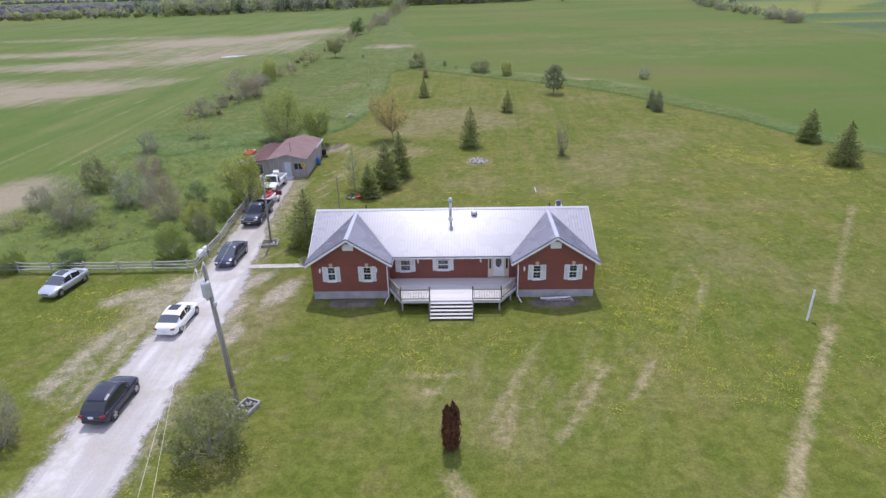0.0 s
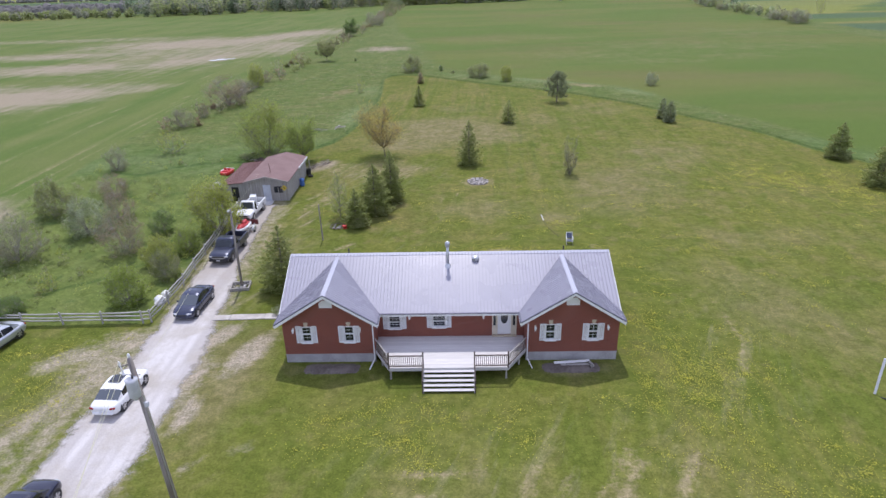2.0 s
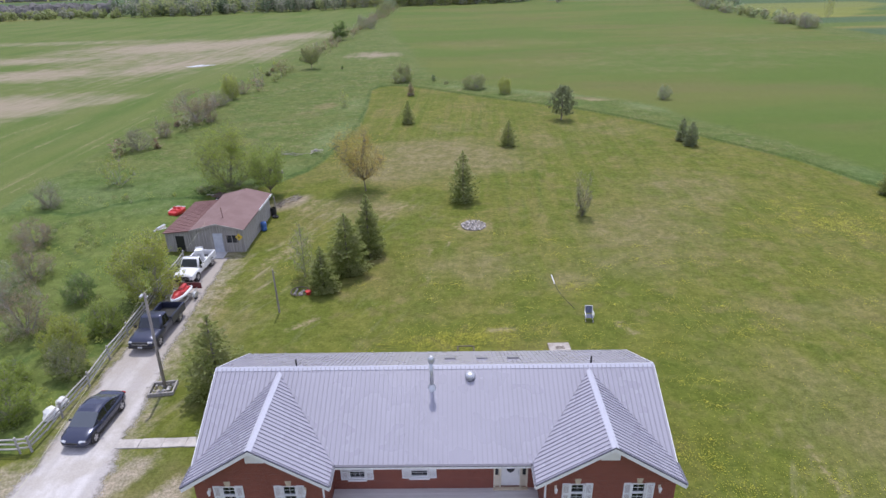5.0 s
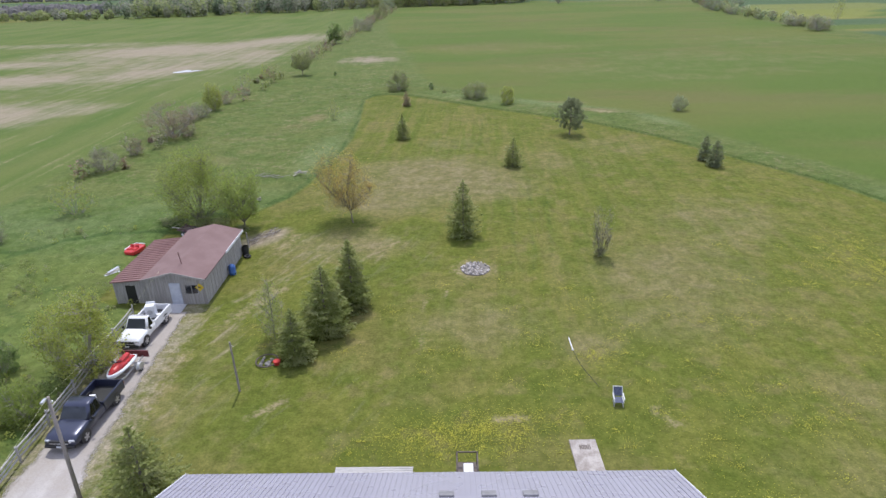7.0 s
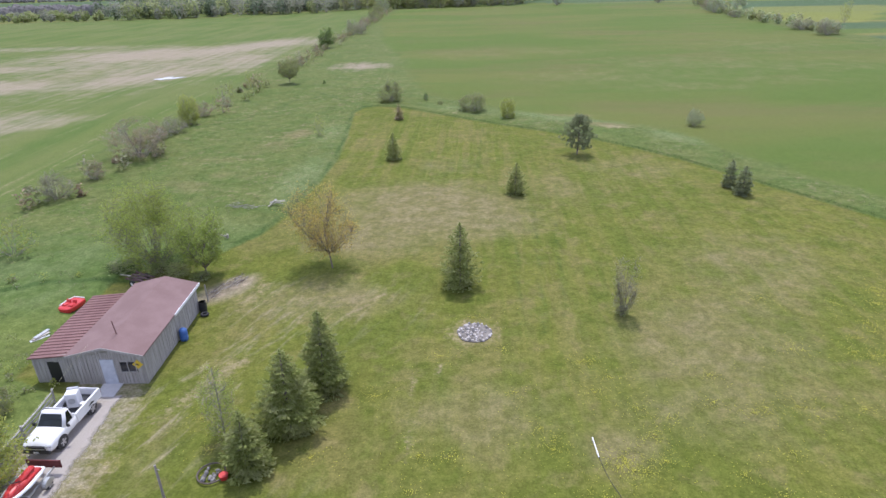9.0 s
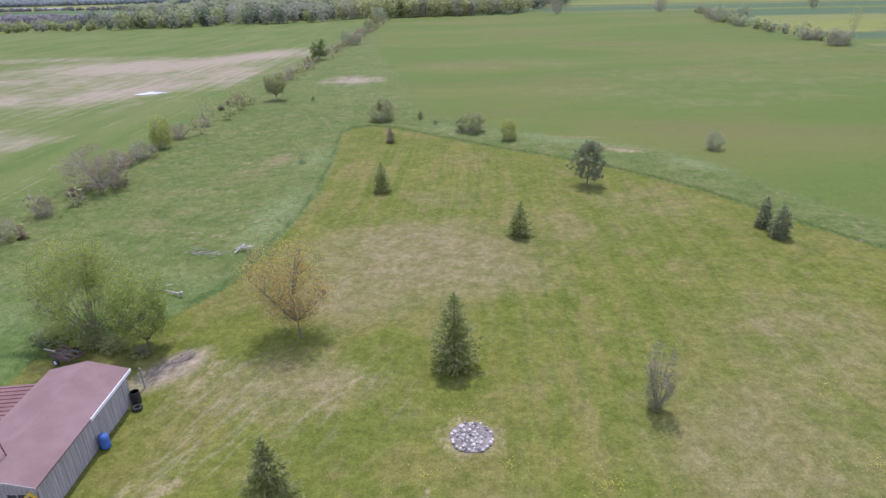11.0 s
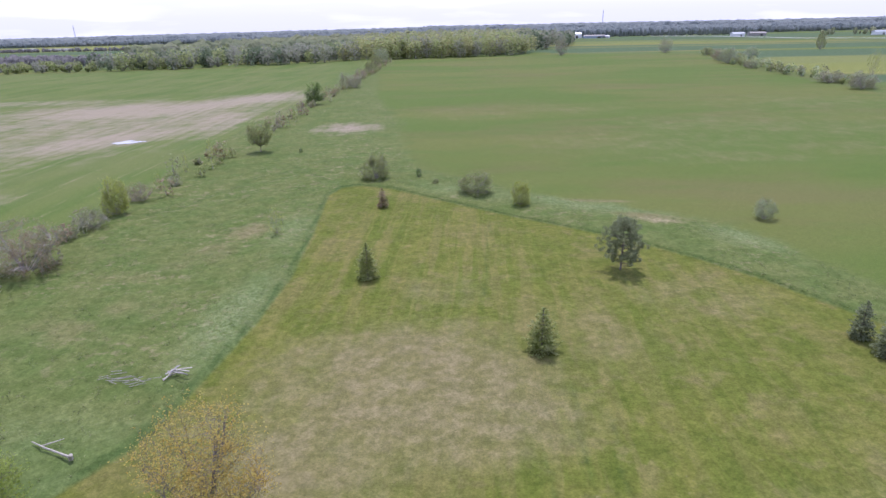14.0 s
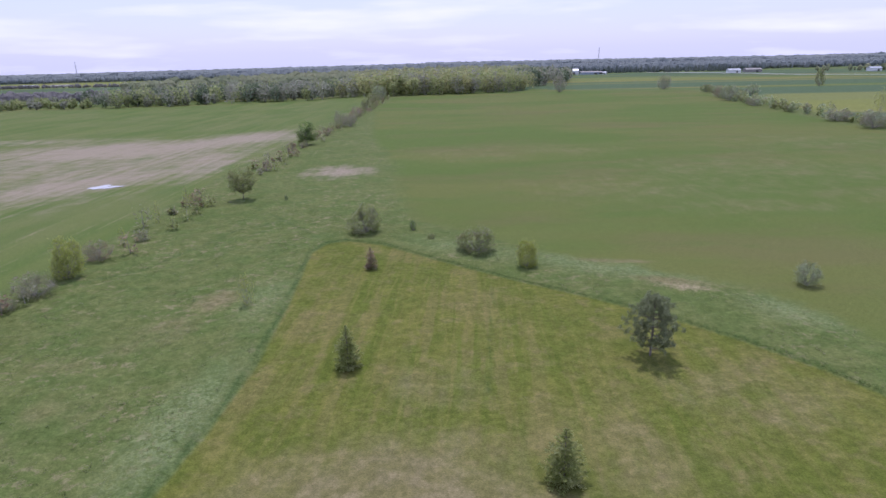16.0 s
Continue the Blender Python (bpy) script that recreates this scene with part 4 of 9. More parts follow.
def front_window(c0, c1, z0, z1, y, shutter, rows):
    w = hpart("window", MB().box(((c0 + c1) / 2, y + 0.20, (z0 + z1) / 2), (c1 - c0 - 0.02, 0.02, z1 - z0 - 0.02)), M_DARKROOM, label="white double-hung window with dark panes")
    fr = MB()
    for x in (c0 + 0.03, c1 - 0.03):
        fr.box((x, y + 0.06, (z0 + z1) / 2), (0.06, 0.14, z1 - z0))
    for z in (z0 + 0.035, (z0 + z1) / 2, z1 - 0.045):
        fr.box(((c0 + c1) / 2, y + 0.06, z), (c1 - c0 - 0.12, 0.13, 0.055))
    hp = hpart("window_frame", fr, M_TRIM, None)
    hp.parent = w
    for half in (0, 1):
        za, zb = (z0 + 0.07, (z0 + z1) / 2 - 0.035) if half == 0 else ((z0 + z1) / 2 + 0.035, z1 - 0.09)
        g = hpart("pane", MB().box(((c0 + c1) / 2, y + 0.085, (za + zb) / 2), (c1 - c0 - 0.12, 0.01, zb - za)), M_GLASS, None)
        g.parent = w
        bars = MB()
        n = 2 if rows == 2 else 3
        for i in range(1, n):
            x = c0 + 0.06 + (c1 - c0 - 0.12) * i / n
            bars.box((x, y + 0.072, (za + zb) / 2), (0.010, 0.016, zb - za))
        bars.box(((c0 + c1) / 2, y + 0.070, (za + zb) / 2), (c1 - c0 - 0.12, 0.016, 0.010))
        b = hpart("glazing_bar", bars, M_TRIM, None)
        b.parent = w
    s = hpart("window_sill", MB().box(((c0 + c1) / 2, y - 0.03, z0 - 0.04), (c1 - c0 + 0.12, 0.16, 0.08), None, 0.01), M_TRIM, None)
    s.parent = w
    for sx, x in ((-1, c0 - shutter / 2 - 0.01), (1, c1 + shutter / 2 + 0.01)):
        sh = MB()
        h = z1 - z0 + 0.06
        for k in (-1, 1):
            sh.box((x + k * (shutter / 2 - 0.03), y - 0.025, (z0 + z1) / 2), (0.06, 0.045, h))
        for z in (z0, (z0 + z1) / 2, z1):
            sh.box((x, y - 0.025, z), (shutter - 0.12, 0.044, 0.07))
        n = 18
        for i in range(n):
            z = z0 + 0.05 + (z1 - z0 - 0.1) * (i + 0.5) / n
            sh.box((x, y - 0.02, z), (shutter - 0.12, 0.012, (z1 - z0) / n * 0.95), pose(0, 0, 0, 25))
        hpart("shutter", sh, M_TRIM, label="white louvred shutter")


for c in WIN_W:
    front_window(*c, Y_WING, 0.36, 2)
    key = MB().slab([((c[0] + c[1]) / 2 - 0.10, Y_WING - 0.03, c[3] + 0.02), ((c[0] + c[1]) / 2 + 0.10, Y_WING - 0.03, c[3] + 0.02), ((c[0] + c[1]) / 2 + 0.15, Y_WING - 0.03, c[3] + 0.30), ((c[0] + c[1]) / 2 - 0.15, Y_WING - 0.03, c[3] + 0.30)], 0.04, (0, 1, 0))
    hpart("keystone", key, M_SANDSTONE, label="buff stone keystone")
for c in WIN_M:
    front_window(*c, Y_MAIN, 0.38, 3)


def front_door():
    c0, c1, z0, z1 = DOOR
    y = Y_MAIN
    d = hpart("front_door", MB().box(((c0 + c1) / 2 + 0.0, y + 0.14, (z0 + 3.0) / 2), (0.92, 0.05, 3.0 - z0 - 0.02), None, 0.01), M_TRIM, label="white front door with oval glass and sidelights")
    fr = MB()
    for x in (c0 + 0.04, (c0 + c1) / 2 - 0.50, (c0 + c1) / 2 + 0.50, c1 - 0.04):
        fr.box((x, y + 0.10, (z0 + z1) / 2), (0.075, 0.2, z1 - z0))
    fr.box(((c0 + c1) / 2, y + 0.10, z1 - 0.03), (c1 - c0 - 0.16, 0.19, 0.06))
    for s in (-1, 1):
        fr.box(((c0 + c1) / 2 + s * 0.67, y + 0.12, z0 + 0.35), (0.26, 0.05, 0.7))
        fr.box(((c0 + c1) / 2 + s * 0.67, y + 0.150, z0 + 1.38), (0.26, 0.02, 1.36))
    hpart("door_frame", fr, M_CREAM, None, "cream door frame").parent = d
    for s in (-1, 1):
        hpart("sidelight", MB().box(((c0 + c1) / 2 + s * 0.67, y + 0.13, z0 + 1.38), (0.15, 0.02, 1.30)), M_GLASS, None, "narrow glass sidelight").parent = d
    ov, n = MB(), 24
    cx, cz = (c0 + c1) / 2, z0 + 1.35
    ov.slab([(cx + 0.24 * math.cos(2 * math.pi * i / n), y + 0.108, cz + 0.48 * math.sin(2 * math.pi * i / n)) for i in range(n)], 0.01, (0, 1, 0))
    hpart("oval_pane", ov, M_GLASS, None, "oval leaded glass").parent = d
    hpart("door_handle", MB().tube([(cx + 0.38, y + 0.10, z0 + 1.0), (cx + 0.38, y + 0.04, z0 + 1.0), (cx + 0.38, y + 0.04, z0 + 0.85)], 0.02, 6), M_STEEL, None, "brushed handle").parent = d
    hpart("door_step", MB().box((cx, y - 0.09, z0 + 0.02), (1.7, 0.2, 0.05), None, 0.01), M_SANDSTONE, None).parent = d


front_door()


def roof():
    ym = lambda z: Y_EAVE + (z - EAVE) / SLOPE
    ya = ym(PEAK)
    zl = lambda y: EAVE + SLOPE * (y - Y_EAVE)
    th = 0.10

    def slope_part(poly, ribs, label, wide=0.05, skin=M_RIBSHADE):
        rf = hpart("roof", MB().slab(poly, th), M_ROOF, label=label)
        for a, b in ribs:
            a, b = Vector(a), Vector(b)
            if (b - a).length > 0.15:
                hpart("rib", MB().beam(a + Vector((0, 0, 0.018)), b + Vector((0, 0, 0.018)), wide, 0.03 + wide * 0.4), skin, rf)

    # main front slope, cut by the two wings
    el, al, il = (WING_L[0], Y_EAVE, EAVE), (WING_L[1], ya, PEAK), (WING_L[2], Y_EAVE, EAVE)
    ir, ar, er = (WING_R[0], Y_EAVE, EAVE), (WING_R[1], ya, PEAK), (WING_R[2], Y_EAVE, EAVE)
    xa, xb = X0 - 0.35, X1 + 0.25
    poly = [el, al, il, ir, ar, er, (xb, Y_RIDGE, RIDGE), (xa, Y_RIDGE, RIDGE)]
    ribs = []
    x = xa + 0.12
    while x < xb:
        if x < WING_L[1]:
            y = Y_EAVE + (ya - Y_EAVE) * max(0, (x - WING_L[0]) / (WING_L[1] - WING_L[0]))
        elif x < WING_L[2]:
            y = Y_EAVE + (ya - Y_EAVE) * (WING_L[2] - x) / (WING_L[2] - WING_L[1])
        elif x < WING_R[0]:
            y = Y_EAVE
        elif x < WING_R[1]:
            y = Y_EAVE + (ya - Y_EAVE) * (x - WING_R[0]) / (WING_R[1] - WING_R[0])
        else:
            y = Y_EAVE + (ya - Y_EAVE) * max(0, (WING_R[2] - x) / (WING_R[2] - WING_R[1]))
        ribs.append(((x, y, zl(y)), (x, Y_RIDGE - 0.05, zl(Y_RIDGE - 0.05))))
        x += 0.235
    # the cut slope as convex plates
    rl, rr = (WING_L[1], Y_RIDGE, RIDGE), (WING_R[1], Y_RIDGE, RIDGE)
    for p in ([el, al, rl, (xa, Y_RIDGE, RIDGE)], [al, il, (WING_L[2], Y_RIDGE, RIDGE), rl], [il, ir, (WING_R[0], Y_RIDGE, RIDGE), (WING_L[2], Y_RIDGE, RIDGE)],
              [ir, ar, rr, (WING_R[0], Y_RIDGE, RIDGE)], [ar, er, (xb, Y_RIDGE, RIDGE), rr]):
        x0, x1 = min(q[0] for q in p), max(q[0] for q in p)
        slope_part(p, [r for r in ribs if x0 <= r[0][0] < x1], "ribbed grey metal front roof slope", 0.055)
    # rear slope
    zr = RIDGE - SLOPE * (Y_REAR - Y_RIDGE)
    ribs = [((xa + 0.12 + 0.235 * i, Y_RIDGE + 0.05, RIDGE - SLOPE * 0.05), (xa + 0.12 + 0.235 * i, Y_REAR, zr)) for i in range(int((xb - xa) / 0.235))]
    slope_part([(xa, Y_RIDGE, RIDGE), (xb, Y_RIDGE, RIDGE), (xb, Y_REAR, zr), (xa, Y_REAR, zr)], ribs, "ribbed grey metal rear roof slope", 0.012, M_ROOF)
    # wings
    for e0, mid, e1 in (WING_L, WING_R):
        for e in (e0, e1):
            ribs = []
            y = Y_GABLE + 0.1
            while y < ya:
                # run down the slope at right angles to the wing's ridge
                f = 1.0 if y < Y_EAVE else (ya - y) / (ya - Y_EAVE)
                ribs.append(((mid + (e - mid) * 0.02, y, PEAK - (PEAK - EAVE) * 0.02), (mid + (e - mid) * f, y, PEAK - (PEAK - EAVE) * f)))
                y += 0.235
            slope_part([(mid, Y_GABLE, PEAK), (e, Y_GABLE, EAVE), (e, Y_EAVE, EAVE), (mid, ya, PEAK)], ribs, "ribbed grey metal gable slope", 0.032)
        # ridge cap, rake boards, soffit return, gable vent
        hpart("ridge_cap", MB().slab([(mid - 0.16, Y_GABLE - 0.02, PEAK - 0.055), (mid, Y_GABLE - 0.02, PEAK + 0.045), (mid + 0.16, Y_GABLE - 0.02, PEAK - 0.055)], ya - Y_GABLE + 0.1, (0, 1, 0)), M_CAP)
        for e in (e0, e1):
            hpart("rake_board", MB().slab([(mid, Y_GABLE - 0.03, PEAK - 0.03), (e, Y_GABLE - 0.03, EAVE - 0.03), (e, Y_GABLE - 0.03, EAVE - 0.26), (mid, Y_GABLE - 0.03, PEAK - 0.24)], 0.03, (0, 1, 0)), M_TRIM, label="white rake board")
            k = 1 if e > mid else -1
            hpart("rake_edge", MB().slab([(mid, Y_GABLE - 0.045, PEAK + 0.03), (e, Y_GABLE - 0.045, EAVE + 0.03), (e, Y_GABLE - 0.045, EAVE - 0.035), (mid, Y_GABLE - 0.045, PEAK - 0.035)], 0.05, (0, 1, 0)), M_DARKTRIM, label="dark metal rake edge")
            hpart("soffit", MB().slab([(mid, Y_GABLE, PEAK - 0.20), (e, Y_GABLE, EAVE - 0.20), (e, Y_WING + 0.01, EAVE - 0.20), (mid, Y_WING + 0.01, PEAK - 0.20)], 0.02), M_SOFFIT)
        v = MB().slab([(mid - 0.42, Y_WING - 0.035, 4.24), (mid + 0.42, Y_WING - 0.035, 4.24), (mid + 0.42, Y_WING - 0.035, 4.58), (mid + 0.2, Y_WING - 0.035, 4.78), (mid - 0.2, Y_WING - 0.035, 4.78), (mid - 0.42, Y_WING - 0.035, 4.58)], 0.05, (0, 1, 0))
        hpart("gable_vent", v, M_TRIM, label="white gable vent panel")
    for a, b, side in (((WING_L[2], Y_EAVE, EAVE), (WING_R[0], Y_EAVE, EAVE), 0), ((WING_L[2], Y_GABLE, EAVE), (WING_L[2], Y_EAVE, EAVE), 1), ((WING_R[0], Y_GABLE, EAVE), (WING_R[0], Y_EAVE, EAVE), 1),
                       ((WING_L[0], Y_GABLE, EAVE), (WING_L[0], Y_EAVE, EAVE), 1), ((WING_R[2], Y_GABLE, EAVE), (WING_R[2], Y_EAVE, EAVE), 1)):
        a, b = Vector(a), Vector(b)
        hpart("gutter", MB().beam(a + Vector((0, -0.05 if not side else 0, -0.10)), b + Vector((0, -0.05 if not side else 0, -0.10)), 0.11, 0.13), M_TRIM, label="white eaves gutter")
        hpart("drip_edge", MB().beam(a + Vector((0, -0.07 if not side else 0, 0.005)), b + Vector((0, -0.07 if not side else 0, 0.005)), 0.13, 0.05), M_DARKTRIM, label="dark metal drip edge")
    hpart("soffit", MB().box(((WING_L[2] + WING_R[0]) / 2, (Y_EAVE + Y_MAIN) / 2, EAVE - 0.17), (WING_R[0] - WING_L[2], Y_MAIN - Y_EAVE, 0.02)), M_SOFFIT)
    hpart("ridge_cap", MB().slab([(xa, Y_RIDGE - 0.2, RIDGE - 0.07), (xa, Y_RIDGE, RIDGE + 0.05), (xa, Y_RIDGE + 0.2, RIDGE - 0.07)], xb - xa, (1, 0, 0)), M_CAP)
    for x in (xa, xb):
        for y0, z0, y1, z1 in ((Y_EAVE, EAVE, Y_RIDGE, RIDGE), (Y_RIDGE, RIDGE, Y_REAR, zr)):
            hpart("rake_board", MB().beam((x, y0, z0 - 0.08), (x, y1, z1 - 0.08), 0.035, 0.2), M_TRIM, label="white rake board")
    for x in (XL - 0.08, XR + 0.08):
        hpart("downspout", MB().tube([(x, Y_GABLE + 0.9, EAVE - 0.15), (x, Y_WING - 0.06, EAVE - 0.45), (x, Y_WING - 0.06, 0.25), (x + (0.25 if x > 0 else -0.25), Y_WING - 1.0, 0.06)], 0.045, 6), M_TRIM, label="white downspout")


roof()


def roof_fixtures():
    zf = lambda y: EAVE + SLOPE * (y - Y_EAVE) if y < Y_RIDGE else RIDGE - SLOPE * (y - Y_RIDGE)
    ch = MB().tube([(0.02, 47.1, zf(47.1) - 0.1), (0.02, 47.1, 6.55)], 0.10, 12)
    f = hpart("flue_pipe", ch, M_STEEL, label="galvanised stove flue", smooth=True)
    cone = MB().tube([(0.02, 47.1, zf(47.1) - 0.15), (0.02, 47.1, zf(47.1) + 0.18)], [0.30, 0.11], 12)
    hpart("flashing", cone, M_STEEL, None).parent = f
    cap = MB().tube([(0.02, 47.1, 6.50), (0.02, 47.1, 6.62), (0.02, 47.1, 6.80), (0.02, 47.1, 6.90)], [0.14, 0.18, 0.16, 0.06], 12)
    hpart("flue_cap", cap, M_STEEL, None, smooth=True).parent = f
    v = MB().tube([(1.98, 47.55, zf(47.55) - 0.06), (1.98, 47.55, zf(47.55) + 0.14), (1.98, 47.55, zf(47.55) + 0.24), (1.98, 47.55, zf(47.55) + 0.28)], [0.27, 0.27, 0.22, 0.05], 14)
    hpart("roof_vent", v, M_STEEL, label="round metal roof vent", smooth=True)
    for x in (0.95, 2.72, 4.45):
        y = 50.25
        b = MB().box((x, y, zf(y) + 0.05), (0.62, 0.5, 0.12), pose(0, 0, 0, -math.degrees(math.atan(SLOPE))), 0.02)
        hpart("roof_vent", b, M_BOXVENT, label="low grey box vent")
    for x, y in ((-7.15, 48.45), (8.35, 48.5)):
        hpart("vent_pipe", MB().tube([(x, y, zf(y) - 0.05), (x, y, zf(y) + 0.42)], 0.05, 8), M_BLACK, label="black plumbing vent pipe")
    for x, y in ((-10.24, Y_WING), (-5.80, Y_WING), (5.75, Y_WING), (10.5, Y_WING), (-2.62, Y_MAIN), (2.42, Y_MAIN)):
        l = hpart("wall_lamp", MB().box((x, y - 0.02, 2.62), (0.11, 0.04, 0.22), None, 0.008), M_CREAM, label="small white coach lamp")
        hpart("lamp_arm", MB().tube([(x, y - 0.03, 2.68), (x, y - 0.14, 2.76), (x, y - 0.17, 2.66)], 0.014, 5), M_CREAM, None).parent = l
        hpart("lamp_glass", MB().tube([(x, y - 0.17, 2.42), (x, y - 0.17, 2.64), (x, y - 0.17, 2.74)], [0.05, 0.085, 0.02], 6), M_TRIM, None).parent = l


M_BOXVENT = varied("grey_vent_metal", (0.19, 0.185, 0.19), (0.27, 0.265, 0.27), 3, 0.6)
M_DARKVENT = varied("dark_vent", (0.06, 0.055, 0.05), (0.10, 0.09, 0.085), 5, 0.7)
roof_fixtures()


def front_deck():
    deck = thing("deck", 0, 42, 0, 0, "weathered timber front deck with dark railing and wide steps", "deck")
    o = Vector((0, 42, 0))

    def dp(name, mb, mat, parent=deck, label=""):
        mb.v = [tuple(Vector(p) - o) for p in mb.v]
        return part(name, mb, mat, parent, label)

    yf, ch = 40.65, 42.72
    x_at = lambda y: (-3.78 - (y - yf) / (ch - yf) * 1.06, 3.84 + (y - yf) / (ch - yf) * 1.32) if y < ch else (XL + 0.02, XR - 0.02)
    y = yf
    while y < Y_MAIN - 0.1:
        a, b = x_at(y), x_at(y + 0.135)
        mb = MB().slab([(a[0], y, DECK_Z), (a[1], y, DECK_Z), (b[1], y + 0.135, DECK_Z), (b[0], y + 0.135, DECK_Z)], 0.035)
        dp("deck_board", mb, M_DECK)
        y += 0.142
    edge = [(XL + 0.02, ch), (-3.78, yf), (3.84, yf), (XR - 0.02, ch)]
    for p, q in zip(edge, edge[1:]):
        dp("rim_joist", MB().beam((*p, DECK_Z - 0.13), (*q, DECK_Z - 0.13), 0.05, 0.19), M_DECKREAR, label="pale timber rim joist")
    for x, yy in ((-3.7, 40.8), (-1.6, 40.8), (1.7, 40.8), (3.75, 40.8), (-4.4, 42.3), (4.7, 42.3)):
        dp("post", MB().box((x, yy, 0.35), (0.12, 0.12, 1.0)), M_GREYWOOD)
    # railing: two front lengths and two slanting ones
    runs = [((-3.78, yf + 0.04), (-1.58, yf + 0.04)), ((1.70, yf + 0.04), (3.84, yf + 0.04)), ((XL + 0.06, ch - 0.06), (-3.78, yf + 0.04)), ((3.84, yf + 0.04), (XR - 0.06, ch - 0.06))]
    for i, (p, q) in enumerate(runs):
        p, q = Vector((*p, 0)), Vector((*q, 0))
        n = max(2, round((q - p).length / 0.125))
        for z, h in ((DECK_Z + 0.90, 0.05), (DECK_Z + 0.12, 0.045)):
            dp("rail", MB().beam(p + Vector((0, 0, z)), q + Vector((0, 0, z)), 0.075, h), M_DARKRAIL if z < 1.5 or i < 2 else M_GREYWOOD, label="dark stained rail")
        for k in range(1, n):
            c = p.lerp(q, k / n)
            dp("baluster", MB().beam(c + Vector((0, 0, DECK_Z + 0.12)), c + Vector((0, 0, DECK_Z + 0.90)), 0.032, 0.032), M_DARKRAIL)
    for x, yy in ((-3.78, yf + 0.04), (-1.58, yf + 0.04), (1.70, yf + 0.04), (3.84, yf + 0.04)):
        nb = MB().box((x, yy, DECK_Z + 0.45), (0.09, 0.09, 1.3), None, 0.006)
        nb.tube([(x, yy, DECK_Z + 1.10), (x, yy, DECK_Z + 1.14), (x, yy, DECK_Z + 1.18)], [0.06, 0.065, 0.02], 8)
        dp("newel_post", nb, M_DARKRAIL)
    # steps
    n, rise, run, x0, x1 = 5, DECK_Z / 6, 0.275, -1.55, 1.67
    for i in range(n):
        z, yy = DECK_Z - rise * (i + 1), yf - run * (i + 0.5)
        for k in (-1, 1):
            dp("tread", MB().box(((x0 + x1) / 2, yy + k * 0.062, z), (x1 - x0, 0.118, 0.04), None, 0.005), M_DECK)
    for x in (x0 + 0.03, (x0 + x1) / 2, x1 - 0.03):
        dp("stringer", MB().slab([(x - 0.02, yf, DECK_Z - 0.2), (x - 0.02, yf, DECK_Z - 0.5), (x - 0.02, yf - run * n, 0.0), (x - 0.02, yf - run * n, 0.12)], 0.04, (1, 0, 0)), M_GREYWOOD)
    for x in (x0 - 0.03, x1 + 0.03):
        yb = yf - run * n + 0.05
        dp("newel_post", MB().box((x, yb, 0.46), (0.085, 0.085, 0.96), None, 0.006), M_DARKRAIL)
        dp("hand_rail", MB().beam((x, yb, 0.88), (x, yf + 0.04, DECK_Z + 0.88), 0.07, 0.05), M_DARKRAIL)
        dp("hand_rail", MB().beam((x, yb, 0.42), (x, yf + 0.04, DECK_Z + 0.42), 0.04, 0.05), M_DARKRAIL)


front_deck()


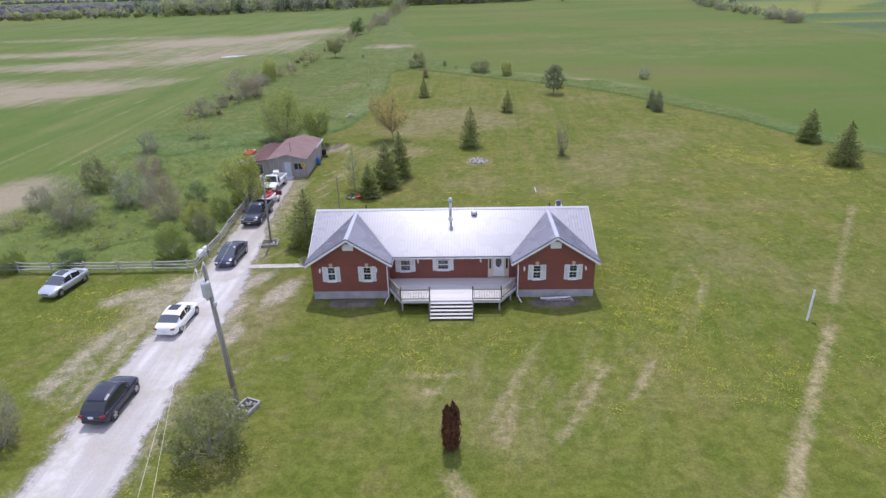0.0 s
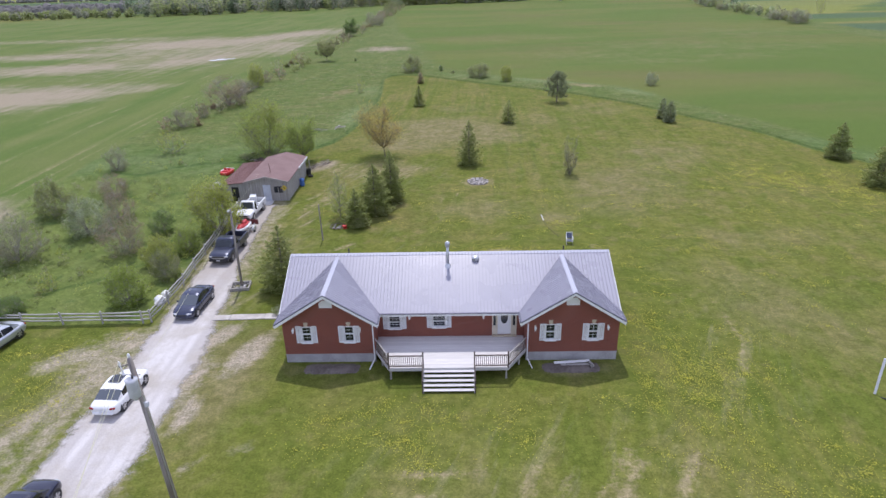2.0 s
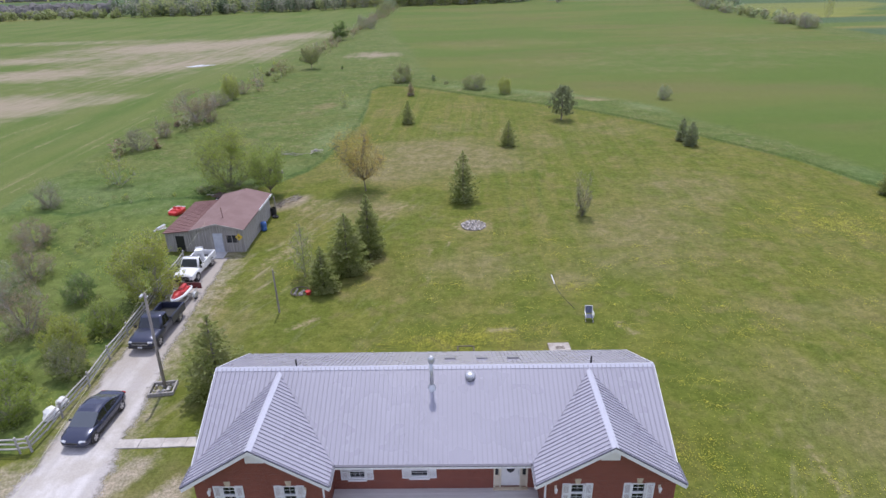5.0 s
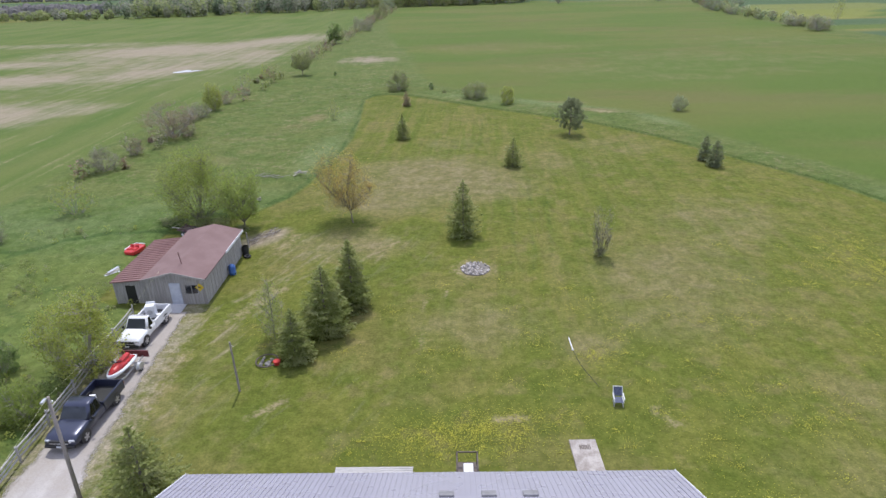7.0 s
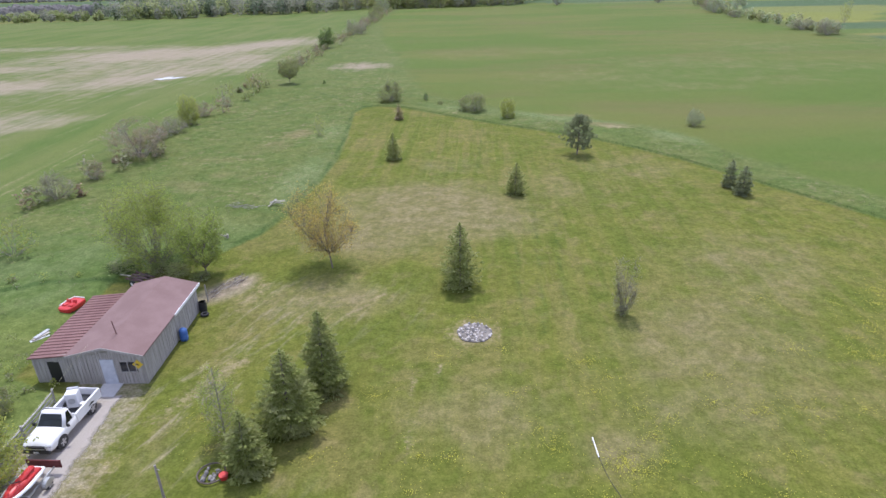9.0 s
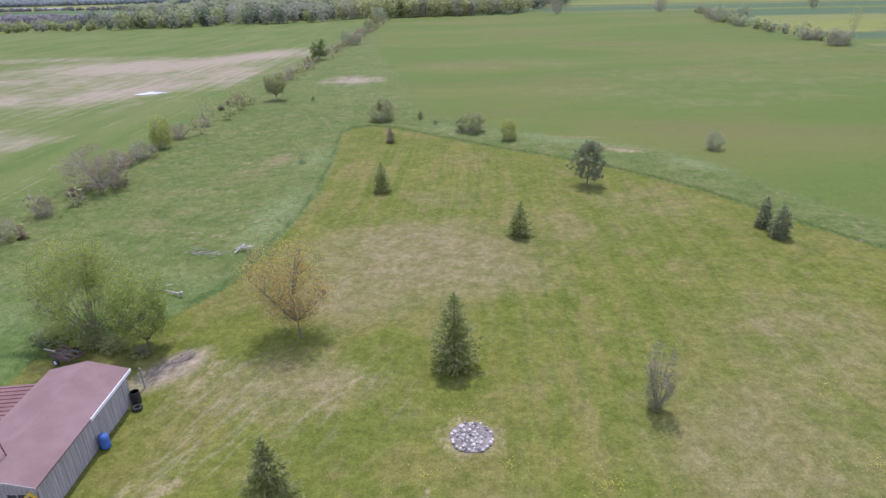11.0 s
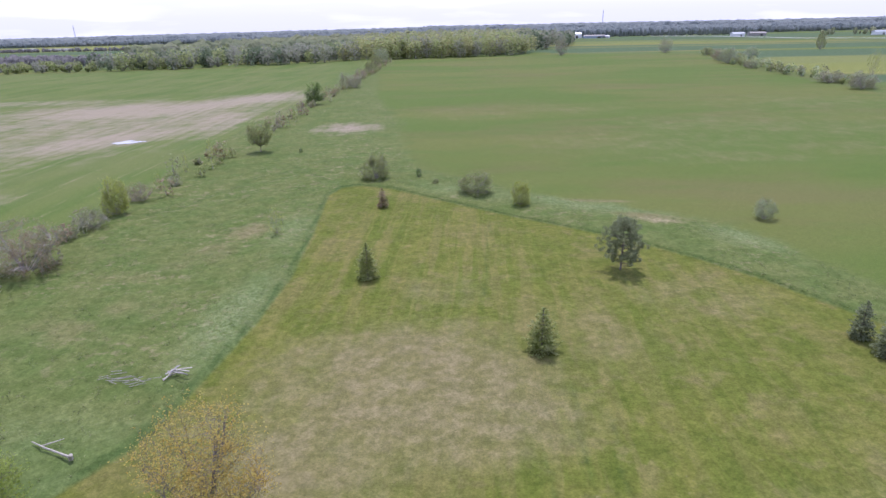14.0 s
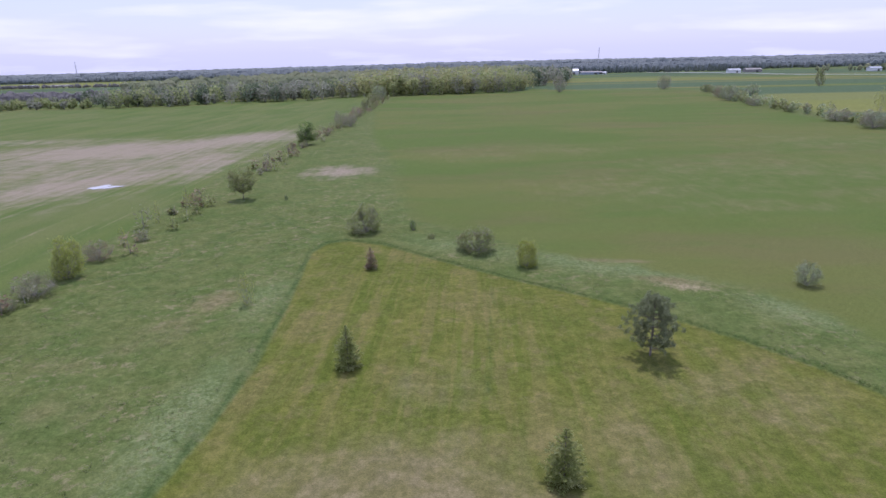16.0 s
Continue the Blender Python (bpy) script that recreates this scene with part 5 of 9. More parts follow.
def loose_round_house():
    # boards and pipes lying before the right wing
    pl = thing("timber_pile", 8.2, 42.15, 0.10, 4, "white boards and pipe lying by the foundation", "timber")
    part("board", MB().box((0, 0, 0.16), (2.4, 0.22, 0.06), pose(0, 0, 0, 0, 1, 2), 0.01), M_TRIM, pl)
    part("board", MB().box((0.25, -0.2, 0.07), (2.1, 0.16, 0.05), pose(0, 0, 0, 0, 0, -3), 0.01), M_GREYWOOD, pl)
    part("block", MB().box((-0.6, -0.05, 0.07), (0.3, 0.3, 0.13), None, 0.01), M_STONE, pl)
    part("block", MB().box((1.2, -0.3, 0.1), (0.18, 0.5, 0.2), pose(0, 0, 0, 0, 0, 15), 0.01), M_GREYWOOD, pl)
    for x0, x1, y in ((-9.7, -5.8, 41.95), (6.1, 10.1, 41.85)):
        bed = thing("flower_bed", (x0 + x1) / 2, y, 0, 0, "bare dark soil bed below the front wall", "flower bed")
        rg = random.Random(int(10 * x1))
        m, n = 22, 6
        mb = MB()
        for j in range(n + 1):
            for i in range(m + 1):
                e = min(1.0, 3.0 * min(i / m, 1 - i / m, 0.35) + 0.0) * min(1.0, 4.0 * min(j / n, 1 - j / n))
                mb.v.append(((i / m - 0.5) * (x1 - x0) + rg.uniform(-0.06, 0.06), (j / n - 0.5) * 1.15 + rg.uniform(-0.05, 0.05), -0.02 + 0.16 * e + rg.uniform(-0.03, 0.03) * e))
        for j in range(n):
            for i in range(m):
                mb.f.append((j * (m + 1) + i, j * (m + 1) + i + 1, (j + 1) * (m + 1) + i + 1, (j + 1) * (m + 1) + i))
        part("soil", mb, M_SOIL, bed)
    # rear deck and entry seen over the roof
    rd = thing("rear_deck", -2.95, 54.6, 0, 0, "low silvery timber deck behind the house", "deck")
    for i in range(18):
        part("deck_board", MB().box((0, -1.22 + 0.142 * i, 0.55), (4.1, 0.128, 0.035)), M_DECKREAR, rd)
    for x in (-1.9, 0, 1.9):
        for y in (-1.1, 1.1):
            part("post", MB().box((x, y, 0.24), (0.1, 0.1, 0.56)), M_GREYWOOD, rd)
    for i in range(3):
        part("tread", MB().box((-2.3 - 0.26 * i, -0.6, 0.42 - 0.17 * i), (0.26, 1.2, 0.04)), M_GREYWOOD, rd)
    part("hand_rail", MB().beam((-2.05, 0.1, 1.1), (-2.95, 0.1, 0.45), 0.05, 0.08), M_GREYWOOD, rd)
    en = thing("entry_landing", 1.95, 54.6, 0, 0, "small dark brown rear landing with white door mat", "landing")
    part("platform", MB().box((0, 0.0, 0.72), (1.15, 2.7, 0.08)), M_DARKRAIL, en)
    for x in (-0.53, 0.53):
        for y in (-1.2, 0, 1.25):
            part("post", MB().box((x, y, 0.75), (0.09, 0.09, 1.6)), M_DARKRAIL, en)
        part("rail", MB().beam((x, -1.3, 1.52), (x, 1.3, 1.52), 0.06, 0.06), M_DARKRAIL, en)
    part("rail", MB().beam((-0.55, 1.28, 1.52), (0.55, 1.28, 1.52), 0.06, 0.06), M_DARKRAIL, en)
    part("storage_bin", MB().box((0.05, 0.35, 1.05), (0.5, 0.7, 0.58), None, 0.03), M_TRIM, en, "white lidded bin")
    sl = thing("concrete_pad", 8.55, 57.05, 0, 1, "old stained concrete pad in the grass", "slab")
    part("slab", MB().box((0, 0, 0.03), (1.5, 2.5, 0.14), None, 0.02), M_OLDCONCRETE, sl)
    for i in range(7):
        part("grate_bar", MB().box((-0.24 + 0.09 * i, 0.62, 0.112), (0.05, 0.34, 0.02)), M_DARKRAIL, sl)
    ch = thing("lawn_chair", 11.35, 61.5, 0, -4, "white framed folding lawn chair with navy webbing", "chair")
    for x in (-0.27, 0.27):
        part("side_rail", MB().tube([(x, -0.42, 0.36), (x, 0.16, 0.38), (x, 0.48, 0.92)], 0.022, 6), M_TRIM, ch)
        part("arm_rest", MB().beam((x * 1.12, -0.36, 0.56), (x * 1.12, 0.24, 0.60), 0.05, 0.03), M_TRIM, ch)
        for y0, y1 in ((-0.38, 0.22), (0.22, -0.38)):
            part("leg", MB().tube([(x, y0, 0.55 if y0 < 0 else 0.38), (x, y1, 0.0)], 0.016, 6), M_TRIM, ch)
    part("cross_bar", MB().tube([(-0.27, 0.48, 0.92), (0.27, 0.48, 0.92)], 0.022, 6), M_TRIM, ch)
    for y0, z0, y1, z1 in ((-0.40, 0.37, 0.13, 0.39), (0.19, 0.45, 0.46, 0.89)):
        part("webbing", MB().slab([(-0.25, y0, z0), (0.25, y0, z0), (0.25, y1, z1), (-0.25, y1, z1)], 0.02), M_BLUEGREY, ch)
    cd = thing("paddle", 9.66, 67.9, 0, 0, "white shafted pole lying on the lawn", "pole")
    part("shaft", MB().tube([(0, -0.75, 0.03), (-0.02, 0.8, 0.04)], 0.04, 6), M_TRIM, cd)
    part("cable", MB().tube([(0.02, -0.75, 0.02), (0.1, -1.7, 0.02), (0.25, -2.6, 0.02), (0.6, -3.8, 0.02), (0.92, -4.8, 0.02)], 0.014, 5), M_BLACK, cd)


M_SOIL = varied("dark_bed_soil", (0.105, 0.087, 0.073), (0.168, 0.143, 0.126), 1.5, 0.95, fine=8, bump=0.6)
M_OLDCONCRETE = varied("stained_concrete", (0.27, 0.235, 0.205), (0.47, 0.43, 0.39), 1.6, 0.95, fine=10, bump=0.4)
M_BLUEGREY = varied("blue_grey_webbing", (0.055, 0.065, 0.11), (0.12, 0.135, 0.19), 9, 0.8)
loose_round_house()


# ---- shed ----
def shed():
    sx, sy = -18.55, 74.4
    s = thing("shed", sx, sy, -0.05, 0, "silvery board shed with brown roof and lean-to", "shed")
    w, d, h, pk, low = 4.6, 9.4, 2.36, 2.92, 1.95     # main part runs to -x and +y
    t = 0.12

    def plank_wall(a, b, h0, h1, skip=()):
        a, b = Vector((*a, 0)), Vector((*b, 0))
        n = max(1, round((b - a).length / 0.24))
        back = MB().slab([a, b, b + Vector((0, 0, h1 - 0.02)), a + Vector((0, 0, h0 - 0.02))], 0.05, (b - a).cross(Vector((0, 0, -1))).normalized())
        wall = part("wall", back, M_BARN, s, "weathered grey board wall")
        nrm = (b - a).cross(Vector((0, 0, 1))).normalized()
        for i in range(n):
            p, q = a.lerp(b, (i + 0.04) / n), a.lerp(b, (i + 0.96) / n)
            u = (i + 0.5) / n * (b - a).length
            za, zb = h0 + (h1 - h0) * i / n, h0 + (h1 - h0) * (i + 1) / n
            z0 = 0.0
            for s0, s1, o0, o1 in skip:
                if s0 < u < s1:
                    if o0 > 0.05:
                        part("plank", MB().slab([p, q, q + Vector((0, 0, o0)), p + Vector((0, 0, o0))], -0.025 - 0.012 * (i % 3 == 0), -nrm), M_BARN, wall)
                    z0 = o1
            part("plank", MB().slab([p + Vector((0, 0, z0)), q + Vector((0, 0, z0)), q + Vector((0, 0, zb)), p + Vector((0, 0, za))], -0.025 - 0.012 * (i % 3 == 0), -nrm), M_BARN, wall)

    plank_wall((-w, 0), (-w / 2, 0), h, pk)
    plank_wall((-w / 2, 0), (0, 0), pk, h, [(0.75, 1.8, 1.0, 1.78)])
    plank_wall((0, 0), (0, d), h, h)
    plank_wall((0, d), (-w / 2, d), h, pk)
    plank_wall((-w / 2, d), (-w, d), pk, h)
    plank_wall((-w, d), (-w, 0), h, h)
    # lean-to
    lw, ld = 2.85, 8.1
    plank_wall((-w - lw, 0.25), (-w - 0.02, 0.25), low, low + 0.35, [(0.95, 1.75, 0.0, 1.65)])
    plank_wall((-w - lw, 0.25 + ld), (-w - lw, 0.25), low, low)
    plank_wall((-w - 0.02, 0.25 + ld), (-w - lw, 0.25 + ld), low + 0.35, low)
    oh = 0.28
    for e in (-1, 1):
        ex = -w / 2 + e * (w / 2 + oh)
        ez = h - oh * (pk - h) / (w / 2)
        part("roof", MB().slab([(-w / 2, -oh, pk + 0.12), (ex, -oh, ez + 0.12), (ex, d + oh, ez + 0.12), (-w / 2, d + oh, pk + 0.12)], 0.08), M_SHINGLE, s, "faded brown shingle roof")
        part("rake_board", MB().slab([(-w / 2, -oh - 0.03, pk + 0.12), (ex, -oh - 0.03, ez + 0.12), (ex, -oh - 0.03, ez - 0.06), (-w / 2, -oh - 0.03, pk - 0.06)], 0.03, (0, 1, 0)), M_BARN, s)
    part("eave_strip", MB().beam((oh + 0.03, 4.8, h), (oh + 0.03, d + 0.2, h), 0.05, 0.2), M_TRIM, s, "white painted eave strip")
    lr = part("lean_to_roof", MB().slab([(-w - lw - 0.15, 0.05, low + 0.06), (-w + 0.05, 0.05, h - 0.10), (-w + 0.05, ld + 0.4, h - 0.10), (-w - lw - 0.15, ld + 0.4, low + 0.06)], 0.05), M_RUST, s, "rust red corrugated lean-to roof")
    for i in range(22):
        y = 0.1 + 0.39 * i
        part("corrugation", MB().beam((-w - lw - 0.15, y, low + 0.08), (-w + 0.02, y, h - 0.08), 0.12, 0.05), M_RUST, lr)
    # openings
    # flat black panel stands in for the dark inside of the doorway
    part("doorway_shade_panel", MB().box((-w - lw + 1.35, 0.235, 0.84), (0.8, 0.03, 1.66)), M_BLACK, s, "black panel painted for the unlit doorway")
    dr = part("door", MB().box((-w / 2 - 0.05, -0.06, 1.0), (0.88, 0.06, 1.95), None, 0.01), M_PALEBLUE, s, "pale blue-grey painted door")
    part("handle", MB().box((-w / 2 + 0.3, -0.11, 1.0), (0.04, 0.06, 0.12)), M_STEEL, dr)
    wn_ = part("window", MB().box((-w / 2 + 1.27, -0.01, 1.39), (1.15, 0.03, 0.86)), M_GLASS, s, "dark window with white bars")
    fb = MB()
    for x in (-0.52, 0.0, 0.52):
        fb.box((-w / 2 + 1.27 + x, -0.05, 1.39), (0.05, 0.05, 0.85))
    for z in (0.98, 1.80):
        fb.box((-w / 2 + 1.27, -0.05, z), (1.05, 0.045, 0.05))
    part("window_frame", fb, M_BARN, wn_)
    sg = MB().slab([(-0.36 + 0.36 * math.cos(a), -0.07, 1.58 + 0.36 * math.sin(a)) for a in [math.pi / 2 * k for k in range(4)]], 0.02, (0, 1, 0))
    sign = part("sign", sg, M_YELLOWSIGN, s, "yellow diamond warning sign")
    part("symbol", MB().box((-0.36, -0.078, 1.58), (0.22, 0.006, 0.09), pose(0, 0, 0, 0, 30, 0)), M_BLACK, sign)
    part("vent_stack", MB().tube([(-w / 2 + 0.2, 1.4, pk - 0.1), (-w / 2 + 0.15, 1.3, pk + 1.15)], 0.035, 6), M_RUST, s)
    part("apron", MB().box((-w / 2 - 0.0, -0.75, 0.05), (1.3, 1.4, 0.08), None, 0.01), M_CONCRETE, s, "concrete door apron")
    return s


M_PALEBLUE = varied("pale_blue_paint", (0.42, 0.45, 0.50), (0.52, 0.55, 0.60), 3, 0.7)
M_YELLOWSIGN = varied("yellow_sign_paint", (0.62, 0.43, 0.02), (0.68, 0.50, 0.05), 3, 0.5, bump=0)
shed()


def loose_round_shed():
    b = thing("plastic_barrel", -18.15, 79.6, -0.04, 0, "blue plastic barrel against the shed wall", "barrel")
    part("drum", MB().tube([(0, 0, 0), (0, 0, 0.05), (0, 0, 0.3), (0, 0, 0.33), (0, 0, 0.6), (0, 0, 0.85), (0, 0, 0.9)], [0.25, 0.29, 0.30, 0.28, 0.30, 0.28, 0.22], 14), M_BLUEPLASTIC, b, smooth=True)
    part("lid", MB().tube([(0, 0, 0.9), (0, 0, 0.94)], [0.23, 0.2], 14), M_BLUEPLASTIC, b)
    r = thing("kayak", -28.94, 84.13, 0.1, -12, "red plastic pedal boat with white rim by the shed", "boat")
    rings = []
    for u, wd, lo, hi in ((-0.95, 0.34, 0.22, 0.46), (-0.85, 0.52, 0.12, 0.52), (-0.3, 0.64, 0.06, 0.54), (0.4, 0.64, 0.06, 0.54), (0.85, 0.56, 0.10, 0.52), (0.95, 0.42, 0.20, 0.46)):
        rings.append([(-wd * 0.8, u, lo), (wd * 0.8, u, lo), (wd, u, lo + 0.15), (wd, u, hi - 0.06), (wd * 0.92, u, hi), (-wd * 0.92, u, hi), (-wd, u, hi - 0.06), (-wd, u, lo + 0.15)])
    part("hull", MB().loft(rings), M_REDPLASTIC, r)
    for x in (-0.27, 0.27):
        part("seat", MB().box((x, -0.25, 0.57), (0.40, 0.55, 0.10), pose(0, 0, 0, -6), 0.04), M_REDPLASTIC, r)
        part("seat_back", MB().box((x, 0.10, 0.68), (0.40, 0.10, 0.28), pose(0, 0, 0, -16), 0.03), M_REDPLASTIC, r)
    part("gunwale", MB().tube([(-0.66, -0.5, 0.52), (-0.66, 0.4, 0.56), (-0.5, 0.9, 0.56), (0.45, 0.95, 0.56)], 0.05, 6), M_TRIM, r, "white rim")
    p = thing("utility_trailer", -25.39, 88.55, 0.05, 68, "dark rusty flat trailer frame behind the shed", "trailer")
    rng = random.Random(4)
    for x in (-0.55, 0.55):
        part("side_rail", MB().beam((x, -1.1, 0.52), (x, 1.1, 0.52), 0.08, 0.12), M_MAROON, p)
        w_ = part("wheel", MB().tube([(x * 1.3, 0.1, 0.28), (x * 1.3 + (0.16 if x > 0 else -0.16), 0.1, 0.28)], 0.28, 16), M_RUBBER, p, "small black wheel")
        part("rim", MB().tube([(x * 1.3 + (0.15 if x > 0 else -0.15), 0.1, 0.28), (x * 1.3 + (0.18 if x > 0 else -0.18), 0.1, 0.28)], 0.14, 12), M_TRIM, w_, "white rim")
    for y in (-1.05, -0.35, 0.35, 1.05):
        part("cross_bar", MB().beam((-0.55, y, 0.50), (0.55, y, 0.50), 0.06, 0.08), M_MAROON, p)
    part("draw_bar", MB().beam((0, 1.1, 0.48), (0, 2.3, 0.40), 0.08, 0.08), M_PALEWOOD, p)
    for i in range(5):
        part("board", MB().box((-0.4 + 0.2 * i, rng.uniform(-0.1, 0.1), 0.60 + 0.02 * i), (0.14, rng.uniform(1.7, 2.3), 0.05), pose(0, 0, 0, rng.uniform(-3, 3), 0, rng.uniform(-14, 14))), M_DARKRAIL if i % 2 else M_MAROON, p)
    dr = thing("steel_drum", -18.2, 83.7, -0.04, 0, "rusty black steel drum at the shed corner", "barrel")
    part("drum", MB().tube([(0, 0, 0), (0, 0, 0.02), (0, 0, 0.30), (0, 0, 0.32), (0, 0, 0.6), (0, 0, 0.62), (0, 0, 0.88), (0, 0, 0.88), (0, 0, 0.7)], [0.26, 0.29, 0.29, 0.305, 0.305, 0.29, 0.29, 0.26, 0.25], 16), M_BLACK, dr)
    ty = thing("old_tyre", -17.85, 83.0, 0.0, 0, "old black tyre lying beside a drum", "tyre")
    part("tyre", MB().tube([(0.24 * math.cos(2 * math.pi * i / 16), 0.24 * math.sin(2 * math.pi * i / 16), 0.1) for i in range(17)], 0.1, 8), M_RUBBER, ty, smooth=True)
    po = thing("post", -18.4, 85.3, 0, 0, "short weathered post behind the shed", "post")
    part("shaft", MB().tube([(0, 0, -0.2), (-0.05, 0.02, 1.5)], [0.07, 0.06], 7), M_GREYWOOD, po)
    bp = thing("brush_pile", -17.5, 87.6, 0.0, 60, "low pile of grey brush and twigs behind the shed", "brush")
    for i in range(46):
        a_ = rng.uniform(-0.6, 0.6)
        c_ = Vector((rng.uniform(-1.9, 1.9), rng.uniform(-0.45, 0.45), rng.uniform(0.05, 0.35)))
        d_ = Vector((math.cos(a_), math.sin(a_), rng.uniform(-0.15, 0.2))) * rng.uniform(0.35, 0.8)
        part("twig", MB().tube([c_ - d_, c_, c_ + d_ + Vector((0, 0, rng.uniform(-0.05, 0.1)))], [0.022, 0.018, 0.008], 4), M_TWIG if i % 2 else M_DARKRAIL, bp)
    q = thing("scrap_pile", -28.9, 79.6, 0.1, 50, "pale boards lying in the long grass", "timber")
    for i in range(3):
        part("board", MB().box((0.15 * i, 0.2 * i, 0.12 + 0.06 * i), (1.3, 0.26, 0.05), pose(0, 0, 0, 3, 2, 14 * i)), M_PALEWOOD if i == 1 else M_STEEL, q)
    d = thing("scrap_pile", -18.2, 107.0, 0.1, 15, "pale sticks and boards in the meadow", "timber")
    for i in range(8):
        part("board", MB().box((rng.uniform(-0.6, 0.6), rng.uniform(-0.4, 0.4), 0.25 + 0.05 * i), (rng.uniform(0.9, 1.7), 0.09, 0.05), pose(0, 0, 0, rng.uniform(-8, 8), rng.uniform(-8, 8), rng.uniform(-60, 60))), M_GREYWOOD if i % 2 else M_PALEWOOD, d)
    d2 = thing("scrap_pile", -21.6, 106.3, 0.1, -15, "grey brush and sticks in the meadow", "timber")
    for i in range(20):
        sx, sy, sa, sl = rng.gauss(-0.6, 1.2), rng.gauss(0, 0.35), rng.uniform(-0.7, 0.7), rng.uniform(0.3, 0.7)
        part("stick", MB().beam((sx - sl * math.cos(sa), sy - sl * math.sin(sa), 0.20), (sx + sl * math.cos(sa), sy + sl * math.sin(sa), rng.uniform(0.22, 0.36)), 0.032, 0.03), M_TWIG if i % 3 else M_GREYWOOD, d2)
    c = thing("fallen_branch", -22.4, 98.4, 0.15, -20, "bare pale fallen branch with forked end", "branch")
    part("limb", MB().tube([(-1.9, 0.2, 0.22), (-0.6, 0.0, 0.28), (0.7, -0.05, 0.25), (1.8, -0.1, 0.22)], [0.04, 0.06, 0.07, 0.1], 6), M_PALEWOOD, c)
    part("limb", MB().tube([(-0.9, 0.0, 0.27), (-0.3, 0.45, 0.4), (0.1, 0.9, 0.45)], [0.05, 0.04, 0.02], 5), M_PALEWOOD, c)
    part("stump", MB().tube([(1.75, -0.1, 0.1), (1.85, -0.1, 0.45)], [0.16, 0.12], 7), M_PALEWOOD, c)


M_BLUEPLASTIC = material("blue_plastic", (0.05, 0.13, 0.36), 0.45)
M_MAROON = varied("faded_maroon_steel", (0.085, 0.045, 0.05), (0.15, 0.09, 0.095), 3, 0.7)
M_PALEWOOD = varied("pale_stripped_wood", (0.33, 0.30, 0.25), (0.50, 0.465, 0.40), 3, 0.85)
loose_round_shed()


# ---- fence, poles, wires ----
def fence():
    rng = random.Random(8)
    f = thing("fence", -23, 48, 0, 0, "grey weathered split-rail fence along the drive", "fence")
    o = Vector((-23, 48, 0))
    line = [(-66 + 3.05 * i, 47.9 + 0.08 * math.sin(i)) for i in range(15)] + [(-22.7, 48.1)]
    line2 = [(-22.7, 48.1), (-22.6, 51), (-22.55, 54), (-22.75, 57), (-22.9, 60), (-23.0, 63), (-23.3, 66), (-23.4, 69), (-23.6, 72.4)]
    for ln in (line, line2):
        for (ax, ay), (bx, by) in zip(ln, ln[1:]):
            a, b = Vector((ax, ay, hz(ax, ay))) - o, Vector((bx, by, hz(bx, by))) - o
            for z in (0.36, 0.66, 0.95):
                da, db = rng.uniform(-0.06, 0.06), rng.uniform(-0.06, 0.06)
                m = a.lerp(b, 0.5) + Vector((rng.uniform(-0.05, 0.05), rng.uniform(-0.05, 0.05), z + rng.uniform(-0.04, 0.04)))
                part("rail", MB().tube([a + Vector((0, 0, z + da)), m, b + Vector((0, 0, z + db))], [0.055, 0.06, 0.05], 5), M_FENCE, f)
        for i, (ax, ay) in enumerate(ln):
            if ln is line2 and i == 0:
                continue
            part("post", MB().box(Vector((ax, ay, hz(ax, ay) + 0.5)) - o, (0.11, 0.11, 1.3), pose(0, 0, 0, rng.uniform(-3, 3), rng.uniform(-3, 3), rng.uniform(0, 40)), 0.01), M_FENCE, f)


M_FENCE = varied("split_cedar_rail", (0.30, 0.285, 0.26), (0.46, 0.445, 0.42), 2, 0.95, stretch=(0.5, 3, 3))
fence()


def sag(a, b, drop, n=24):
    return [Vector(a).lerp(Vector(b), i / n) - Vector((0, 0, drop * 4 * (i / n) * (1 - i / n))) for i in range(n + 1)]


